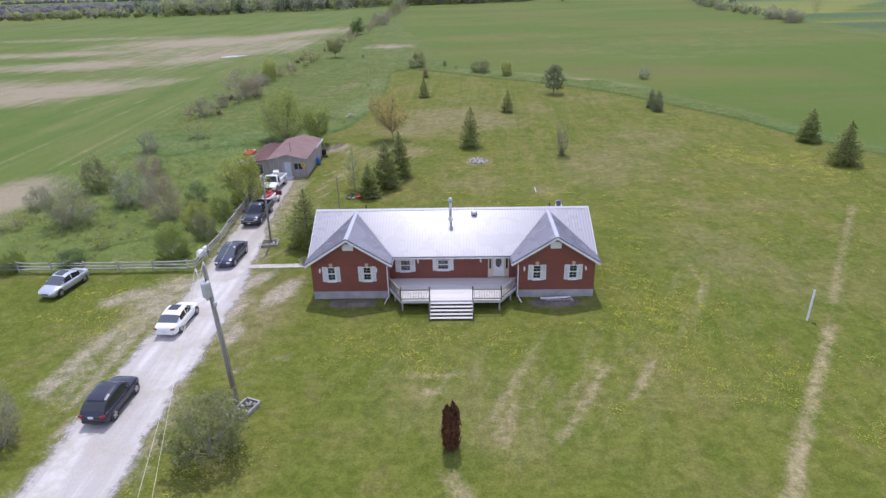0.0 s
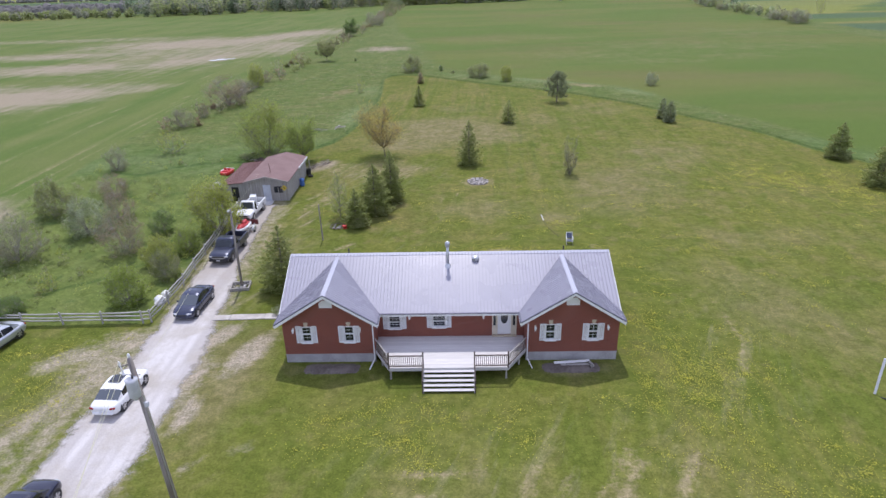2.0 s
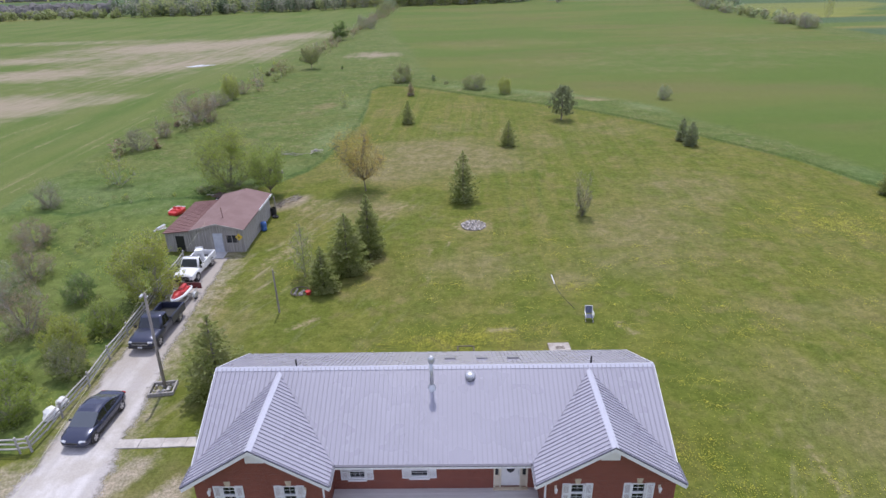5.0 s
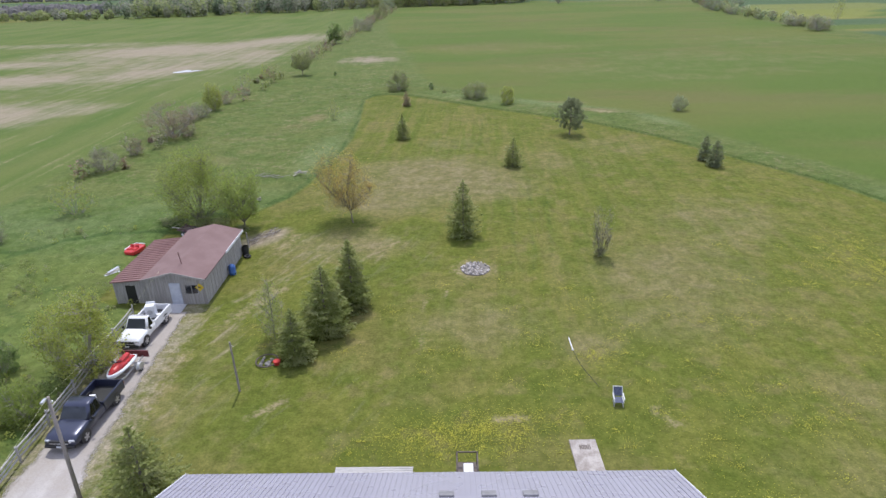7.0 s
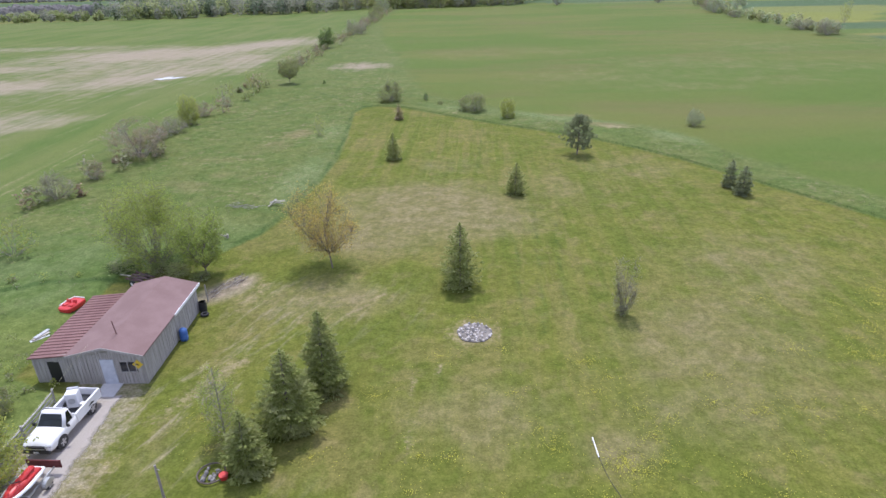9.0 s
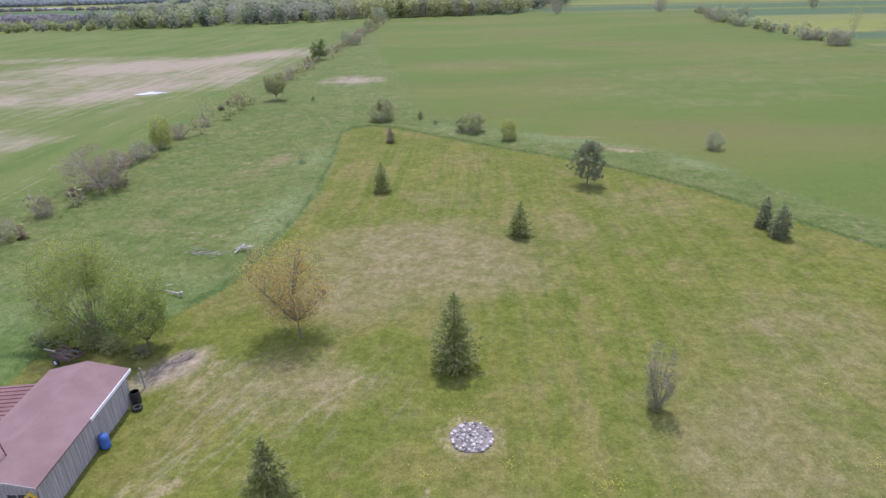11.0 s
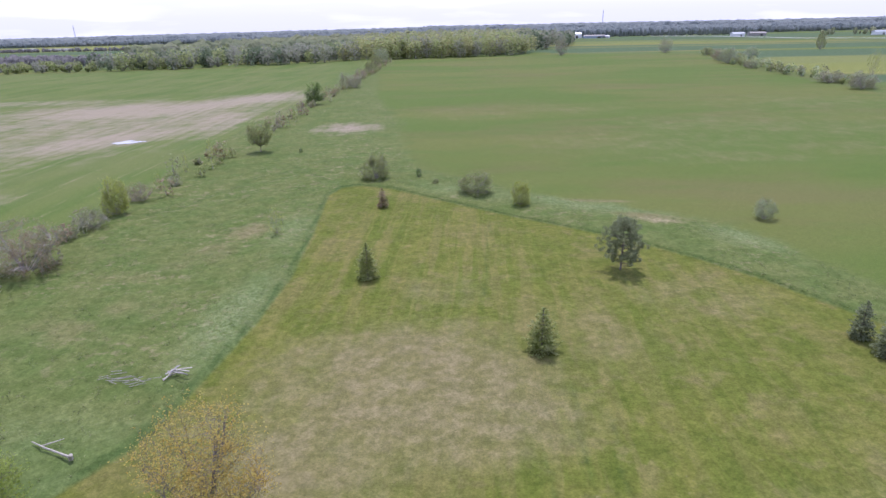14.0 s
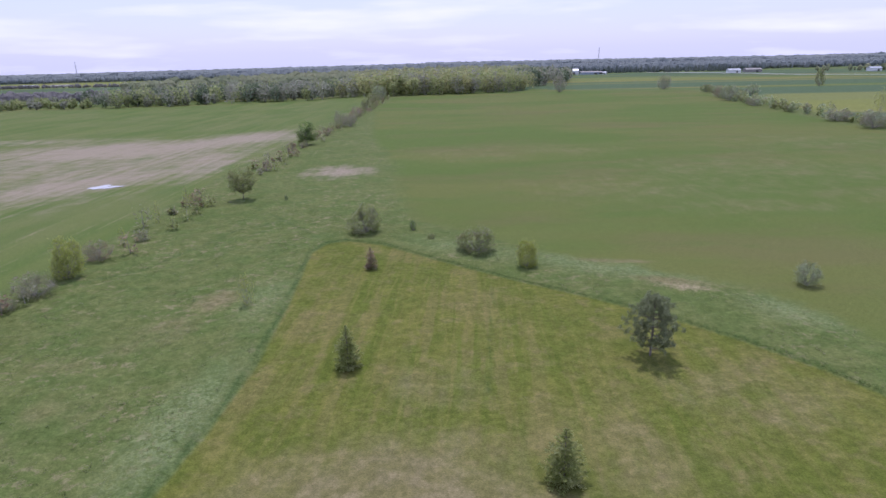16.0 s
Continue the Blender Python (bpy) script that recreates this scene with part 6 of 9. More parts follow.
def poles():
    bx, by = -12.95, 29.7
    p = thing("utility_pole", bx, by, 0, 0, "grey wooden utility pole with transformer can", "utility pole")
    top = Vector((-0.35, 0.1, 9.5))
    part("shaft", MB().tube([(0, 0, -0.3), top * 0.5, top], [0.175, 0.15, 0.115], 12), M_POLE, p, smooth=True)
    c = top * 0.87 + Vector((-0.02, -0.32, 0))
    can = part("transformer", MB().tube([c - Vector((0, 0, 0.55)), c - Vector((0, 0, 0.5)), c + Vector((0, 0, 0.28)), c + Vector((0, 0, 0.36)), c + Vector((0, 0, 0.42))], [0.2, 0.25, 0.25, 0.27, 0.12], 14), M_CANGREY, p, "pale grey transformer can", True)
    part("bushing", MB().tube([c + Vector((0.08, 0, 0.38)), c + Vector((0.10, -0.02, 0.62))], [0.045, 0.03], 8), M_DARKVENT, can)
    part("bracket", MB().box(top * 0.87 + Vector((0, -0.12, 0)), (0.12, 0.2, 0.5)), M_STEEL, p)
    part("cross_arm", MB().beam(top + Vector((-0.55, 0, -0.45)), top + Vector((0.1, 0, -0.25)), 0.07, 0.07), M_POLE, p)
    for q in (top + Vector((-0.5, 0, -0.38)), top + Vector((0.0, 0, 0.02))):
        part("insulator", MB().tube([q, q + Vector((0, 0, 0.08)), q + Vector((0, 0, 0.2))], [0.05, 0.07, 0.03], 8), M_TRIM, p)
    for dx, dy, dz in ((-0.19, -0.10, 0.79), (0.17, -0.08, 0.75)):
        part("junction_box", MB().box(top * dz + Vector((dx, dy, 0)), (0.17, 0.14, 0.26), None, 0.02), M_CANGREY, p, "small pale grey box")
    part("cut_out", MB().tube([top * 0.96 + Vector((-0.45, -0.06, 0.05)), top * 0.93 + Vector((-0.38, -0.12, -0.12))], [0.03, 0.045], 8), M_TRIM, p, "white porcelain cut-out")
    part("conduit", MB().tube([(0.15, -0.1, 0), (top * 0.8) + Vector((0.13, -0.05, 0))], 0.025, 6), M_STEEL, p)
    fb = thing("planter_box", bx + 0.62, by - 0.55, 0, -22, "low timber edging box filled with stones", "planter")
    for x, y, w, d in ((0, -0.85, 1.0, 0.12), (0, 0.85, 1.0, 0.12), (-0.5, 0, 0.12, 1.58), (0.5, 0, 0.12, 1.58)):
        part("timber", MB().box((x, y, 0.12), (w, d, 0.28), None, 0.015), M_GREYWOOD, fb)
    stones(fb, 26, 0.42, 0.75, 0.10)
    # pole beside the drive
    dp = thing("utility_pole", -17.55, 53.8, 0, 0, "slim dark wooden pole in a stone box", "utility pole")
    t2 = Vector((0.12, 0.15, 6.9))
    part("shaft", MB().tube([(0, 0, -0.3), t2 * 0.5, t2], [0.11, 0.095, 0.075], 10), M_POLE, dp, smooth=True)
    part("insulator", MB().tube([t2 + Vector((0.08, 0, -0.3)), t2 + Vector((0.16, 0, -0.22))], 0.04, 6), M_TRIM, dp)
    part("light_head", MB().box(t2 + Vector((-0.1, -0.2, -0.1)), (0.16, 0.35, 0.14), None, 0.03), M_STEEL, dp)
    fb2 = thing("planter_box", -17.55, 53.55, 0, 8, "square timber box of stones round the pole", "planter")
    for x, y, w, d in ((0, -0.6, 1.6, 0.12), (0, 0.6, 1.6, 0.12), (-0.74, 0, 0.12, 1.08), (0.74, 0, 0.12, 1.08)):
        part("timber", MB().box((x, y, 0.11), (w, d, 0.26), None, 0.015), M_GREYWOOD, fb2)
    stones(fb2, 24, 0.62, 0.48, 0.08)
    # post behind the house
    w = thing("post", -12.45, 63.1, 0, 0, "thin weathered wooden post on the lawn", "post")
    part("shaft", MB().tube([(0, 0, -0.2), (-0.06, 0.05, 3.7)], [0.075, 0.055], 8), M_POLE, w)
    part("hook", MB().tube([(-0.05, 0.05, 3.4), (0.08, 0.0, 3.5), (0.14, 0, 3.42)], 0.015, 5), M_STEEL, w)
    wp = thing("post", 26.0, 38.85, 0, 0, "leaning white painted board post in the lawn", "post")
    part("board", MB().beam((0, 0, -0.2), (0.30, 0.45, 2.3), 0.14, 0.05), M_SOFFIT, wp)
    part("stake", MB().beam((0.05, -0.05, -0.1), (0.35, -0.55, 0.06), 0.07, 0.05), M_BLACK, wp)
    # wires
    T1, T2 = Vector((bx, by, 0)) + top, Vector((-17.55, 53.8, 0)) + t2
    wires = thing("overhead_wire", bx, by, 9, 0, "thin overhead service wires", "wire")
    o = Vector((bx, by, 9))
    for a, b, d, r in ((T1 + Vector((-0.5, 0, -0.2)), (7.1, -42, 6.9), 0.12, 0.009), (T1 + Vector((0, 0, 0.15)), (3.6, -42, 6.9), 0.12, 0.009), (T1 + Vector((0, 0.1, -1.1)), T2, 0.45, 0.007), (T2, (-21.6, 74.1, 3.3), 0.35, 0.006)):
        part("wire", MB().tube([q - o for q in sag(a, b, d)], r, 4), M_WIRE, wires)


def stones(parent, n, rx, ry, z, dark=False):
    rng = random.Random(n)
    for i in range(n):
        r = rng.uniform(0.07, 0.15)
        c = Vector((rng.uniform(-rx, rx) * 0.9, rng.uniform(-ry, ry) * 0.9, z + rng.uniform(0, 0.1)))
        rings = []
        for k, (zz, rr) in enumerate(((-0.6, 0.5), (-0.1, 1.0), (0.4, 0.8), (0.7, 0.3))):
            rings.append([c + Vector((r * rr * rng.uniform(0.8, 1.15) * math.cos(a), r * rr * rng.uniform(0.8, 1.15) * math.sin(a), r * zz)) for a in [2 * math.pi * j / 6 for j in range(6)]])
        part("stone", MB().loft(rings), M_DARKSTONE if i % 3 or dark else M_STONE, parent)


M_CANGREY = varied("pale_grey_enamel", (0.50, 0.51, 0.54), (0.60, 0.61, 0.64), 3, 0.45, bump=0.05)
M_WIRE = material("weathered_cable", (0.50, 0.49, 0.32), 0.6)
poles()


def garden_bits():
    fp = thing("fire_pit", 3.35, 79.95, -0.03, 0, "round fire pit ringed with pale stones and ash", "fire pit")
    ash = MB().slab([(1.28 * math.cos(a) * (1 + 0.06 * math.sin(5 * a)), 1.28 * math.sin(a), 0.05) for a in [2 * math.pi * i / 20 for i in range(20)]], 0.05)
    part("ash_bed", ash, M_ASH, fp, "grey ash bed")
    rng = random.Random(2)
    for i in range(84):
        a, r = 2 * math.pi * i / 30 + rng.uniform(-0.1, 0.1), rng.uniform(1.12, 1.28) if i < 30 else rng.uniform(0.15, 1.08)
        s, c = rng.uniform(0.06, 0.13), None
        c = Vector((r * math.cos(a), r * math.sin(a), 0.09))
        rings = [[c + Vector((s * rr * rng.uniform(0.8, 1.2) * math.cos(b), s * rr * rng.uniform(0.8, 1.2) * math.sin(b), s * zz)) for b in [2 * math.pi * j / 6 for j in range(6)]] for zz, rr in ((-0.6, 0.6), (0.0, 1.0), (0.5, 0.7), (0.75, 0.2))]
        part("stone", MB().loft(rings), (M_DARKSTONE, M_TANSTONE, M_TANSTONE)[i % 3], fp)
    wb = thing("garden_ring", -11.5, 66.2, 0, 0, "rusty hoop with stones and red tub under a spruce", "garden edging")
    part("hoop", MB().tube([(0.75 * math.cos(2 * math.pi * i / 18), 0.75 * math.sin(2 * math.pi * i / 18), 0.14) for i in range(19)], 0.05, 5), M_DARKRAIL, wb)
    stones(wb, 22, 0.5, 0.5, 0.0, True)
    part("tub", MB().tube([(0.75, -0.25, 0), (0.75, -0.25, 0.28)], [0.2, 0.26], 10), M_REDPLASTIC, wb, "red plastic tub")
    for y, s in ((51.1, 1.0), (52.25, 0.75)):
        t = thing("covered_object", -23.35, y, 0, 0, "white tarpaulin bundle on the fence line", "tarpaulin")
        rings = []
        rg = random.Random(int(y * 10))
        for zz, rr in ((0, 0.44), (0.22, 0.46), (0.5, 0.30), (0.66, 0.12)):
            rings.append([(s * rr * rg.uniform(0.65, 1.25) * math.cos(b), s * 1.3 * rr * rg.uniform(0.65, 1.25) * math.sin(b), s * zz) for b in [2 * math.pi * j / 9 for j in range(9)]])
        part("tarpaulin", MB().loft(rings), M_TRIM, t)


M_TANSTONE = varied("tan_stone", (0.40, 0.36, 0.32), (0.62, 0.57, 0.53), 2, 0.9, fine=9)
M_ASH = varied("fire_pit_ash", (0.13, 0.12, 0.105), (0.26, 0.235, 0.205), 3, 0.95, fine=9)
garden_bits()


# ---- vehicles ----
def paint(name, base, rough=0.25, metal=0.3):
    m = material(name, base, rough, metal, 0.6)
    k = Nodes(m)
    k.color(k.mix(k.step(k.noise(1.5, 3), 0.4, 0.7, 0.0, 0.5), base, tuple(v * 0.8 + 0.02 for v in base)))
    m.node_tree.nodes["Principled BSDF"].inputs["Coat Weight"].default_value = 0.35
    return m


P_WHITE = paint("white_car_paint", (0.80, 0.80, 0.80), 0.3, 0.0)
P_SILVER = paint("silver_car_paint", (0.55, 0.57, 0.60), 0.3, 0.6)
P_NAVY = paint("navy_car_paint", (0.020, 0.022, 0.044), 0.22, 0.2)
P_SLATE = paint("dark_slate_paint", (0.040, 0.047, 0.085), 0.25, 0.4)
P_BLUEBLACK = paint("blue_black_paint", (0.036, 0.042, 0.075), 0.28, 0.4)
M_CARGLASS = material("car_glass", (0.015, 0.018, 0.022), 0.05, 0.0, 0.9)
# grey base stands in for reflected sky and the dash behind the glass
M_WINDSHIELD = material("windshield_reflection_grey", (0.078, 0.090, 0.105), 0.10, 0.0, 0.8)
M_HEAD = material("headlight", (0.60, 0.61, 0.62), 0.15, 0.3)
M_TAIL = material("tail_light", (0.24, 0.012, 0.014), 0.25)
M_PLATE = varied("plate", (0.60, 0.62, 0.66), (0.68, 0.70, 0.72), 9, 0.5, bump=0)
M_DARKRED = varied("maroon_paint", (0.10, 0.02, 0.022), (0.16, 0.04, 0.04), 3, 0.6)


def ring(hw, zb, zs, zt, y, n=None):
    """One cross-section of a body, from sill to shoulder to crown."""
    half = [(0.86 * hw, zb), (0.97 * hw, zb + 0.10), (hw, zb + 0.30 * (zs - zb) + 0.05), (hw, zb + 0.72 * (zs - zb)), (0.965 * hw, zs), (0.86 * hw, zs + 0.55 * (zt - zs)), (0.5 * hw, zt)]
    pts = [(x, y, z) for x, z in half] + [(-x, y, z) for x, z in reversed(half)]
    return pts


def wheel(parent, x, y, r, w, side):
    t = part("wheel", MB().tube([(x + side * (-w / 2), y, r), (x + side * (-w / 2 + 0.02), y, r), (x + side * (w / 2 - 0.03), y, r), (x + side * w / 2, y, r)], [r * 0.90, r, r, r * 0.9], 20), M_RUBBER, parent, "black tyre on alloy rim")
    rim = MB().tube([(x + side * (w / 2 - 0.01), y, r), (x + side * (w / 2 + 0.012), y, r)], [r * 0.68, r * 0.64], 18)
    part("rim", rim, M_RIMDARK, t)
    sp = MB()
    for k in range(5):
        a = 2 * math.pi * k / 5 + 0.3
        sp.beam((x + side * (w / 2 + 0.02), y, r), (x + side * (w / 2 + 0.02), y + 0.62 * r * math.cos(a), r + 0.62 * r * math.sin(a)), 0.03, 0.085)
    sp.tube([(x + side * (w / 2 + 0.005), y, r), (x + side * (w / 2 + 0.03), y, r)], r * 0.17, 10)
    part("spokes", sp, M_ALLOY, t)


M_RIMDARK = material("dark_rim_barrel", (0.10, 0.10, 0.105), 0.4, 0.7)


def car(name, x, y, rz, col, label, L=4.6, W=1.82, style="sedan", sunroof=False, wheel_r=0.33):
    """A car with its nose at +y of its own axes."""
    c = thing(name, x, y, 0.04, rz, label, "car", "parked vehicles")
    hw, h = W / 2, L / 2
    tall = style == "suv"
    zs, roof = (0.92, 1.62) if tall else (0.84, 1.44)
    zb = 0.24 if tall else 0.20
    hood = zs + (0.08 if tall else 0.03)
    deck = zs + 0.02 if tall else zs + 0.10
    st = [(-h, 0.58, zb + 0.20, zs - 0.14, deck - 0.20), (-h + 0.05, 0.78, zb + 0.12, zs - 0.08, deck - 0.10), (-h + 0.16, 0.90, zb + 0.05, zs - 0.03, deck - 0.03), (-h + 0.36, 0.96, zb + 0.02, zs - 0.01, deck), (-h + 0.7, 0.99, zb, zs, deck), (-h * 0.3, 1.0, zb, zs, zs + 0.05),
          (h * 0.2, 1.0, zb, zs - 0.01, zs + 0.05), (h * 0.5, 0.99, zb, zs - 0.03, hood + 0.03), (h * 0.68, 0.97, zb, zs - 0.06, hood), (h * 0.82, 0.93, zb + 0.02, zs - 0.11, hood - 0.07), (h - 0.20, 0.86, zb + 0.04, zs - 0.18, hood - 0.16), (h - 0.07, 0.74, zb + 0.08, zs - 0.24, zs - 0.22), (h, 0.54, zb + 0.14, zs - 0.32, zs - 0.31)]
    part("body", MB().loft([ring(hw * w, a, b, t, yy) for yy, w, a, b, t in st]), col, c, smooth=True)
    # cabin: sections set along the car, glass let into its skin
    base = zs - 0.03
    if tall:
        prof = [(-h + 0.12, 0.0), (-h + 0.25, 0.30), (-h + 0.50, 0.62), (-h + 0.80, 0.82), (-h + 1.25, 0.94), (-0.1, 1.0), (h * 0.10, 0.975), (h * 0.22, 0.87), (h * 0.40, 0.46), (h * 0.57, 0.06), (h * 0.62, 0.0)]
        rear, front, sides = (-h + 0.24, -h + 0.76), (h * 0.20, h * 0.54), [(-h + 0.80, -h + 1.12), (-h + 1.20, -h * 0.02), (h * 0.02, h * 0.33)]
    else:
        prof = [(-h + 0.26, 0.0), (-h + 0.40, 0.10), (-h + 0.80, 0.42), (-h + 1.2, 0.74), (-h + 1.6, 0.93), (-0.15, 1.0), (h * 0.08, 0.975), (h * 0.20, 0.86), (h * 0.40, 0.44), (h * 0.58, 0.06), (h * 0.63, 0.0)]
        rear, front, sides = (-h + 0.58, -h + 1.22), (h * 0.19, h * 0.55), [(-h + 1.12, -h * 0.08), (-h * 0.04, h * 0.32)]
    marks = sorted(set([q[0] for q in prof] + list(rear) + list(front) + [v for q in sides for v in q] + list(np.linspace(prof[0][0], prof[-1][0], 18))))
    wb = hw * 0.95
    yr0, yr1 = rear[1], front[0]
    top_at = np.interp(marks, [q[0] for q in prof], [q[1] for q in prof])
    yc, yl = (marks[0] + marks[-1]) / 2, (marks[-1] - marks[0]) / 2
    sec = []
    for yy, f in zip(marks, top_at):
        w = wb * (1 - 0.13 * abs((yy - yc) / yl) ** 3)
        H = max(0.004, (roof - base) * f)
        half = [(w, base), (w - 0.03 * f, base + 0.10 * H), (w - 0.14 * f, base + 0.80 * H), (w - 0.20 * f - 0.02, base + 0.92 * H), (w - 0.33 * f - 0.05, base + 0.975 * H), (w * 0.36, base + H)]
        sec.append([(x_, yy, z_) for x_, z_ in half] + [(-x_, yy, z_) for x_, z_ in reversed(half)])
    skin = {"cabin": MB(), "windshield": MB(), "rear_window": MB()}
    glazed = [MB() for _ in range(2 * len(sides))]
    for i in range(len(marks) - 1):
        ym = (marks[i] + marks[i + 1]) / 2
        for k in range(11):
            quad = (sec[i][k], sec[i + 1][k], sec[i + 1][k + 1], sec[i][k + 1])
            dest = skin["cabin"]
            if 2 <= k <= 8 and front[0] < ym < front[1]:
                dest = skin["windshield"]
            elif 2 <= k <= 8 and rear[0] < ym < rear[1]:
                dest = skin["rear_window"]
            elif k in (1, 9):
                for n, (a, b) in enumerate(sides):
                    if a < ym < b:
                        dest = glazed[n * 2 + (k == 9)]
            dest.quad(*quad)
    for nm, mb in skin.items():
        part(nm, mb, col if nm == "cabin" else M_CARGLASS if tall else M_WINDSHIELD, c, "" if nm == "cabin" else "dark glass", nm == "cabin")
    for mb in glazed:
        part("side_window", mb, M_CARGLASS, c, "dark glass")
    for s in (-1, 1):
        part("mirror", MB().box((s * (hw + 0.08), h * 0.30, zs + 0.07), (0.18, 0.10, 0.13), None, 0.03), col, c)
        part("headlight", MB().box((s * hw * 0.62, h - 0.15, zs - 0.24), (0.36, 0.16, 0.13), pose(0, 0, 0, -18, 0, -s * 22), 0.03), M_HEAD, c)
        part("tail_light", MB().box((s * hw * 0.74, -h + 0.06, zs - 0.10), (0.30, 0.14, 0.12 if not tall else 0.16), pose(0, 0, 0, 0, 0, s * 18), 0.03), M_TAIL, c)
        part("sill", MB().box((s * (hw - 0.03), 0, zb + 0.07), (0.07, L * 0.56, 0.10)), M_BLACK, c)
        for yy in (-h + 0.86, h - 0.84):
            part("wheel_arch", MB().tube([(s * (hw - 0.26), yy, wheel_r + 0.01), (s * (hw - 0.012), yy, wheel_r + 0.01)], wheel_r + 0.035, 20), M_BLACK, c)
            wheel(c, s * (hw - 0.115), yy, wheel_r, 0.21, s)
    if sunroof:
        part("sunroof", MB().slab([(-0.38, yr0 + 0.45, roof + 0.012), (0.38, yr0 + 0.45, roof + 0.012), (0.38, yr1 - 0.12, roof + 0.006), (-0.38, yr1 - 0.12, roof + 0.006)], 0.01), M_CARGLASS, c, "black glass sunroof")
    part("grille", MB().box((0, h - 0.03, zs - 0.32), (W * 0.40, 0.06, 0.14), None, 0.02), M_BLACK, c)
    part("bumper", MB().box((0, -h + 0.0, zb + 0.22), (W * 0.72, 0.10, 0.18), None, 0.03), col if not tall else M_BLACK, c)
    part("plate", MB().box((0, -h - 0.05, zs - (0.28 if not tall else 0.10)), (0.31, 0.02, 0.15), None, 0.004), M_PLATE, c)
    if tall:
        part("spoiler", MB().box((0, rear[1] + 0.02, base + 0.84 * (roof - base)), (W * 0.56, 0.18, 0.03), pose(0, 0, 0, 16), 0.01), col, c)
    return c


def pickup(name, x, y, rz, col, label, L=5.7, W=1.95, crew=True):
    c = thing(name, x, y, 0.04, rz, label, "pickup truck", "parked vehicles")
    hw, h = W / 2, L / 2
    zs, zb, roof, r = 1.02, 0.40, 1.80, 0.39
    cab0 = -0.35 if crew else 0.05
    bed1 = cab0 - 0.05
    st = [(cab0, 1.0, zb, zs, zs + 0.05), (0.9, 1.0, zb, zs, zs + 0.05), (1.25, 0.99, zb, zs - 0.02, zs + 0.10), (h - 0.45, 0.97, zb, zs - 0.05, zs + 0.04), (h - 0.12, 0.93, zb + 0.03, zs - 0.14, zs - 0.06), (h, 0.86, zb + 0.08, zs - 0.26, zs - 0.24)]
    part("body", MB().loft([ring(hw * w, a, b, t, yy) for yy, w, a, b, t in st]), col, c, smooth=True)
    bed = MB().box((0, (-h + bed1) / 2, zb + 0.17), (W * 0.96, bed1 + h, 0.12))
    for s in (-1, 1):
        bed.box((s * (hw - 0.07), (-h + bed1) / 2, (zb + zs) / 2 + 0.10), (0.14, bed1 + h, zs - zb + 0.05), None, 0.03)
    bed.box((0, bed1 - 0.04, (zb + zs) / 2 + 0.12), (W - 0.28, 0.08, zs - zb), None, 0.01)
    part("bed", bed, col, c)
    part("bed_liner", MB().box((0, (-h + bed1) / 2, zb + 0.245), (W - 0.30, bed1 + h - 0.18, 0.02)), M_BLACK, c, "black bed liner")
    part("tailgate", MB().box((0, -h + 0.04, (zb + zs) / 2 + 0.11), (W - 0.26, 0.08, zs - zb), None, 0.015), col, c)
    yb0, yb1, yr0, yr1 = cab0 + 0.02, 1.18, cab0 + 0.16, 0.62
    base = zs - 0.02
    lv = [(base, hw * 0.95, yb0, yb1), (base + (roof - base) * 0.5, hw * 0.87, (yb0 + yr0) / 2, yb1 + (yr1 - yb1) * 0.55), (roof - 0.06, hw * 0.79, yr0 - 0.02, yr1 + 0.05), (roof, hw * 0.66, yr0 + 0.14, yr1 - 0.14)]

    def outline(z, w, y0, y1):
        k = 0.08
        return [(-w + k, y0, z), (w - k, y0, z), (w, y0 + k, z), (w, y1 - 1.6 * k, z), (w - k, y1, z), (-w + k, y1, z), (-w, y1 - 1.6 * k, z), (-w, y0 + k, z)]

    part("cabin", MB().loft([outline(*q) for q in lv]), col, c, smooth=True)
    mixl = lambda a, b, f: tuple(a[k] + (b[k] - a[k]) * f for k in range(4))
    lo, mi, hi = mixl(lv[0], lv[1], 0.25), lv[1], mixl(lv[1], lv[2], 0.88)
    part("windshield", MB().loft([[(-q[1] + 0.11, q[3] + 0.012, q[0]), (q[1] - 0.11, q[3] + 0.012, q[0])] for q in (lo, mi, hi)], False), M_WINDSHIELD, c, "dark glass")
    part("rear_window", MB().loft([[(-q[1] + 0.16, q[2] - 0.012, q[0]), (q[1] - 0.16, q[2] - 0.012, q[0])] for q in (lo, mi, hi)], False), M_CARGLASS, c, "dark glass")
    for s in (-1, 1):
        for u0, u1 in ([(0.04, 0.47), (0.52, 0.97)] if crew else [(0.08, 0.95)]):
            pts = []
            for q in (lo, mi, hi):
                y0, y1 = q[2] + 0.12, q[3] - 0.15
                pts.append([(s * (q[1] + 0.008), y0 + (y1 - y0) * u0, q[0]), (s * (q[1] + 0.008), y0 + (y1 - y0) * u1, q[0])])
            part("side_window", MB().loft(pts, False), M_CARGLASS, c, "dark glass")
        part("mirror", MB().box((s * (hw + 0.12), 0.98, zs + 0.12), (0.20, 0.10, 0.22), None, 0.03), M_BLACK, c)
        part("headlight", MB().box((s * hw * 0.72, h - 0.08, zs - 0.22), (0.34, 0.14, 0.18), pose(0, 0, 0, 0, 0, -s * 14), 0.03), M_HEAD, c)
        part("tail_light", MB().box((s * (hw - 0.09), -h + 0.02, zs - 0.12), (0.14, 0.10, 0.34), None, 0.02), M_TAIL, c)
        for yy in (-h + 1.05, h - 0.95):
            part("wheel_arch", MB().tube([(s * (hw - 0.26), yy, r + 0.03), (s * (hw - 0.012), yy, r + 0.02)], r + 0.045, 20), M_BLACK, c)
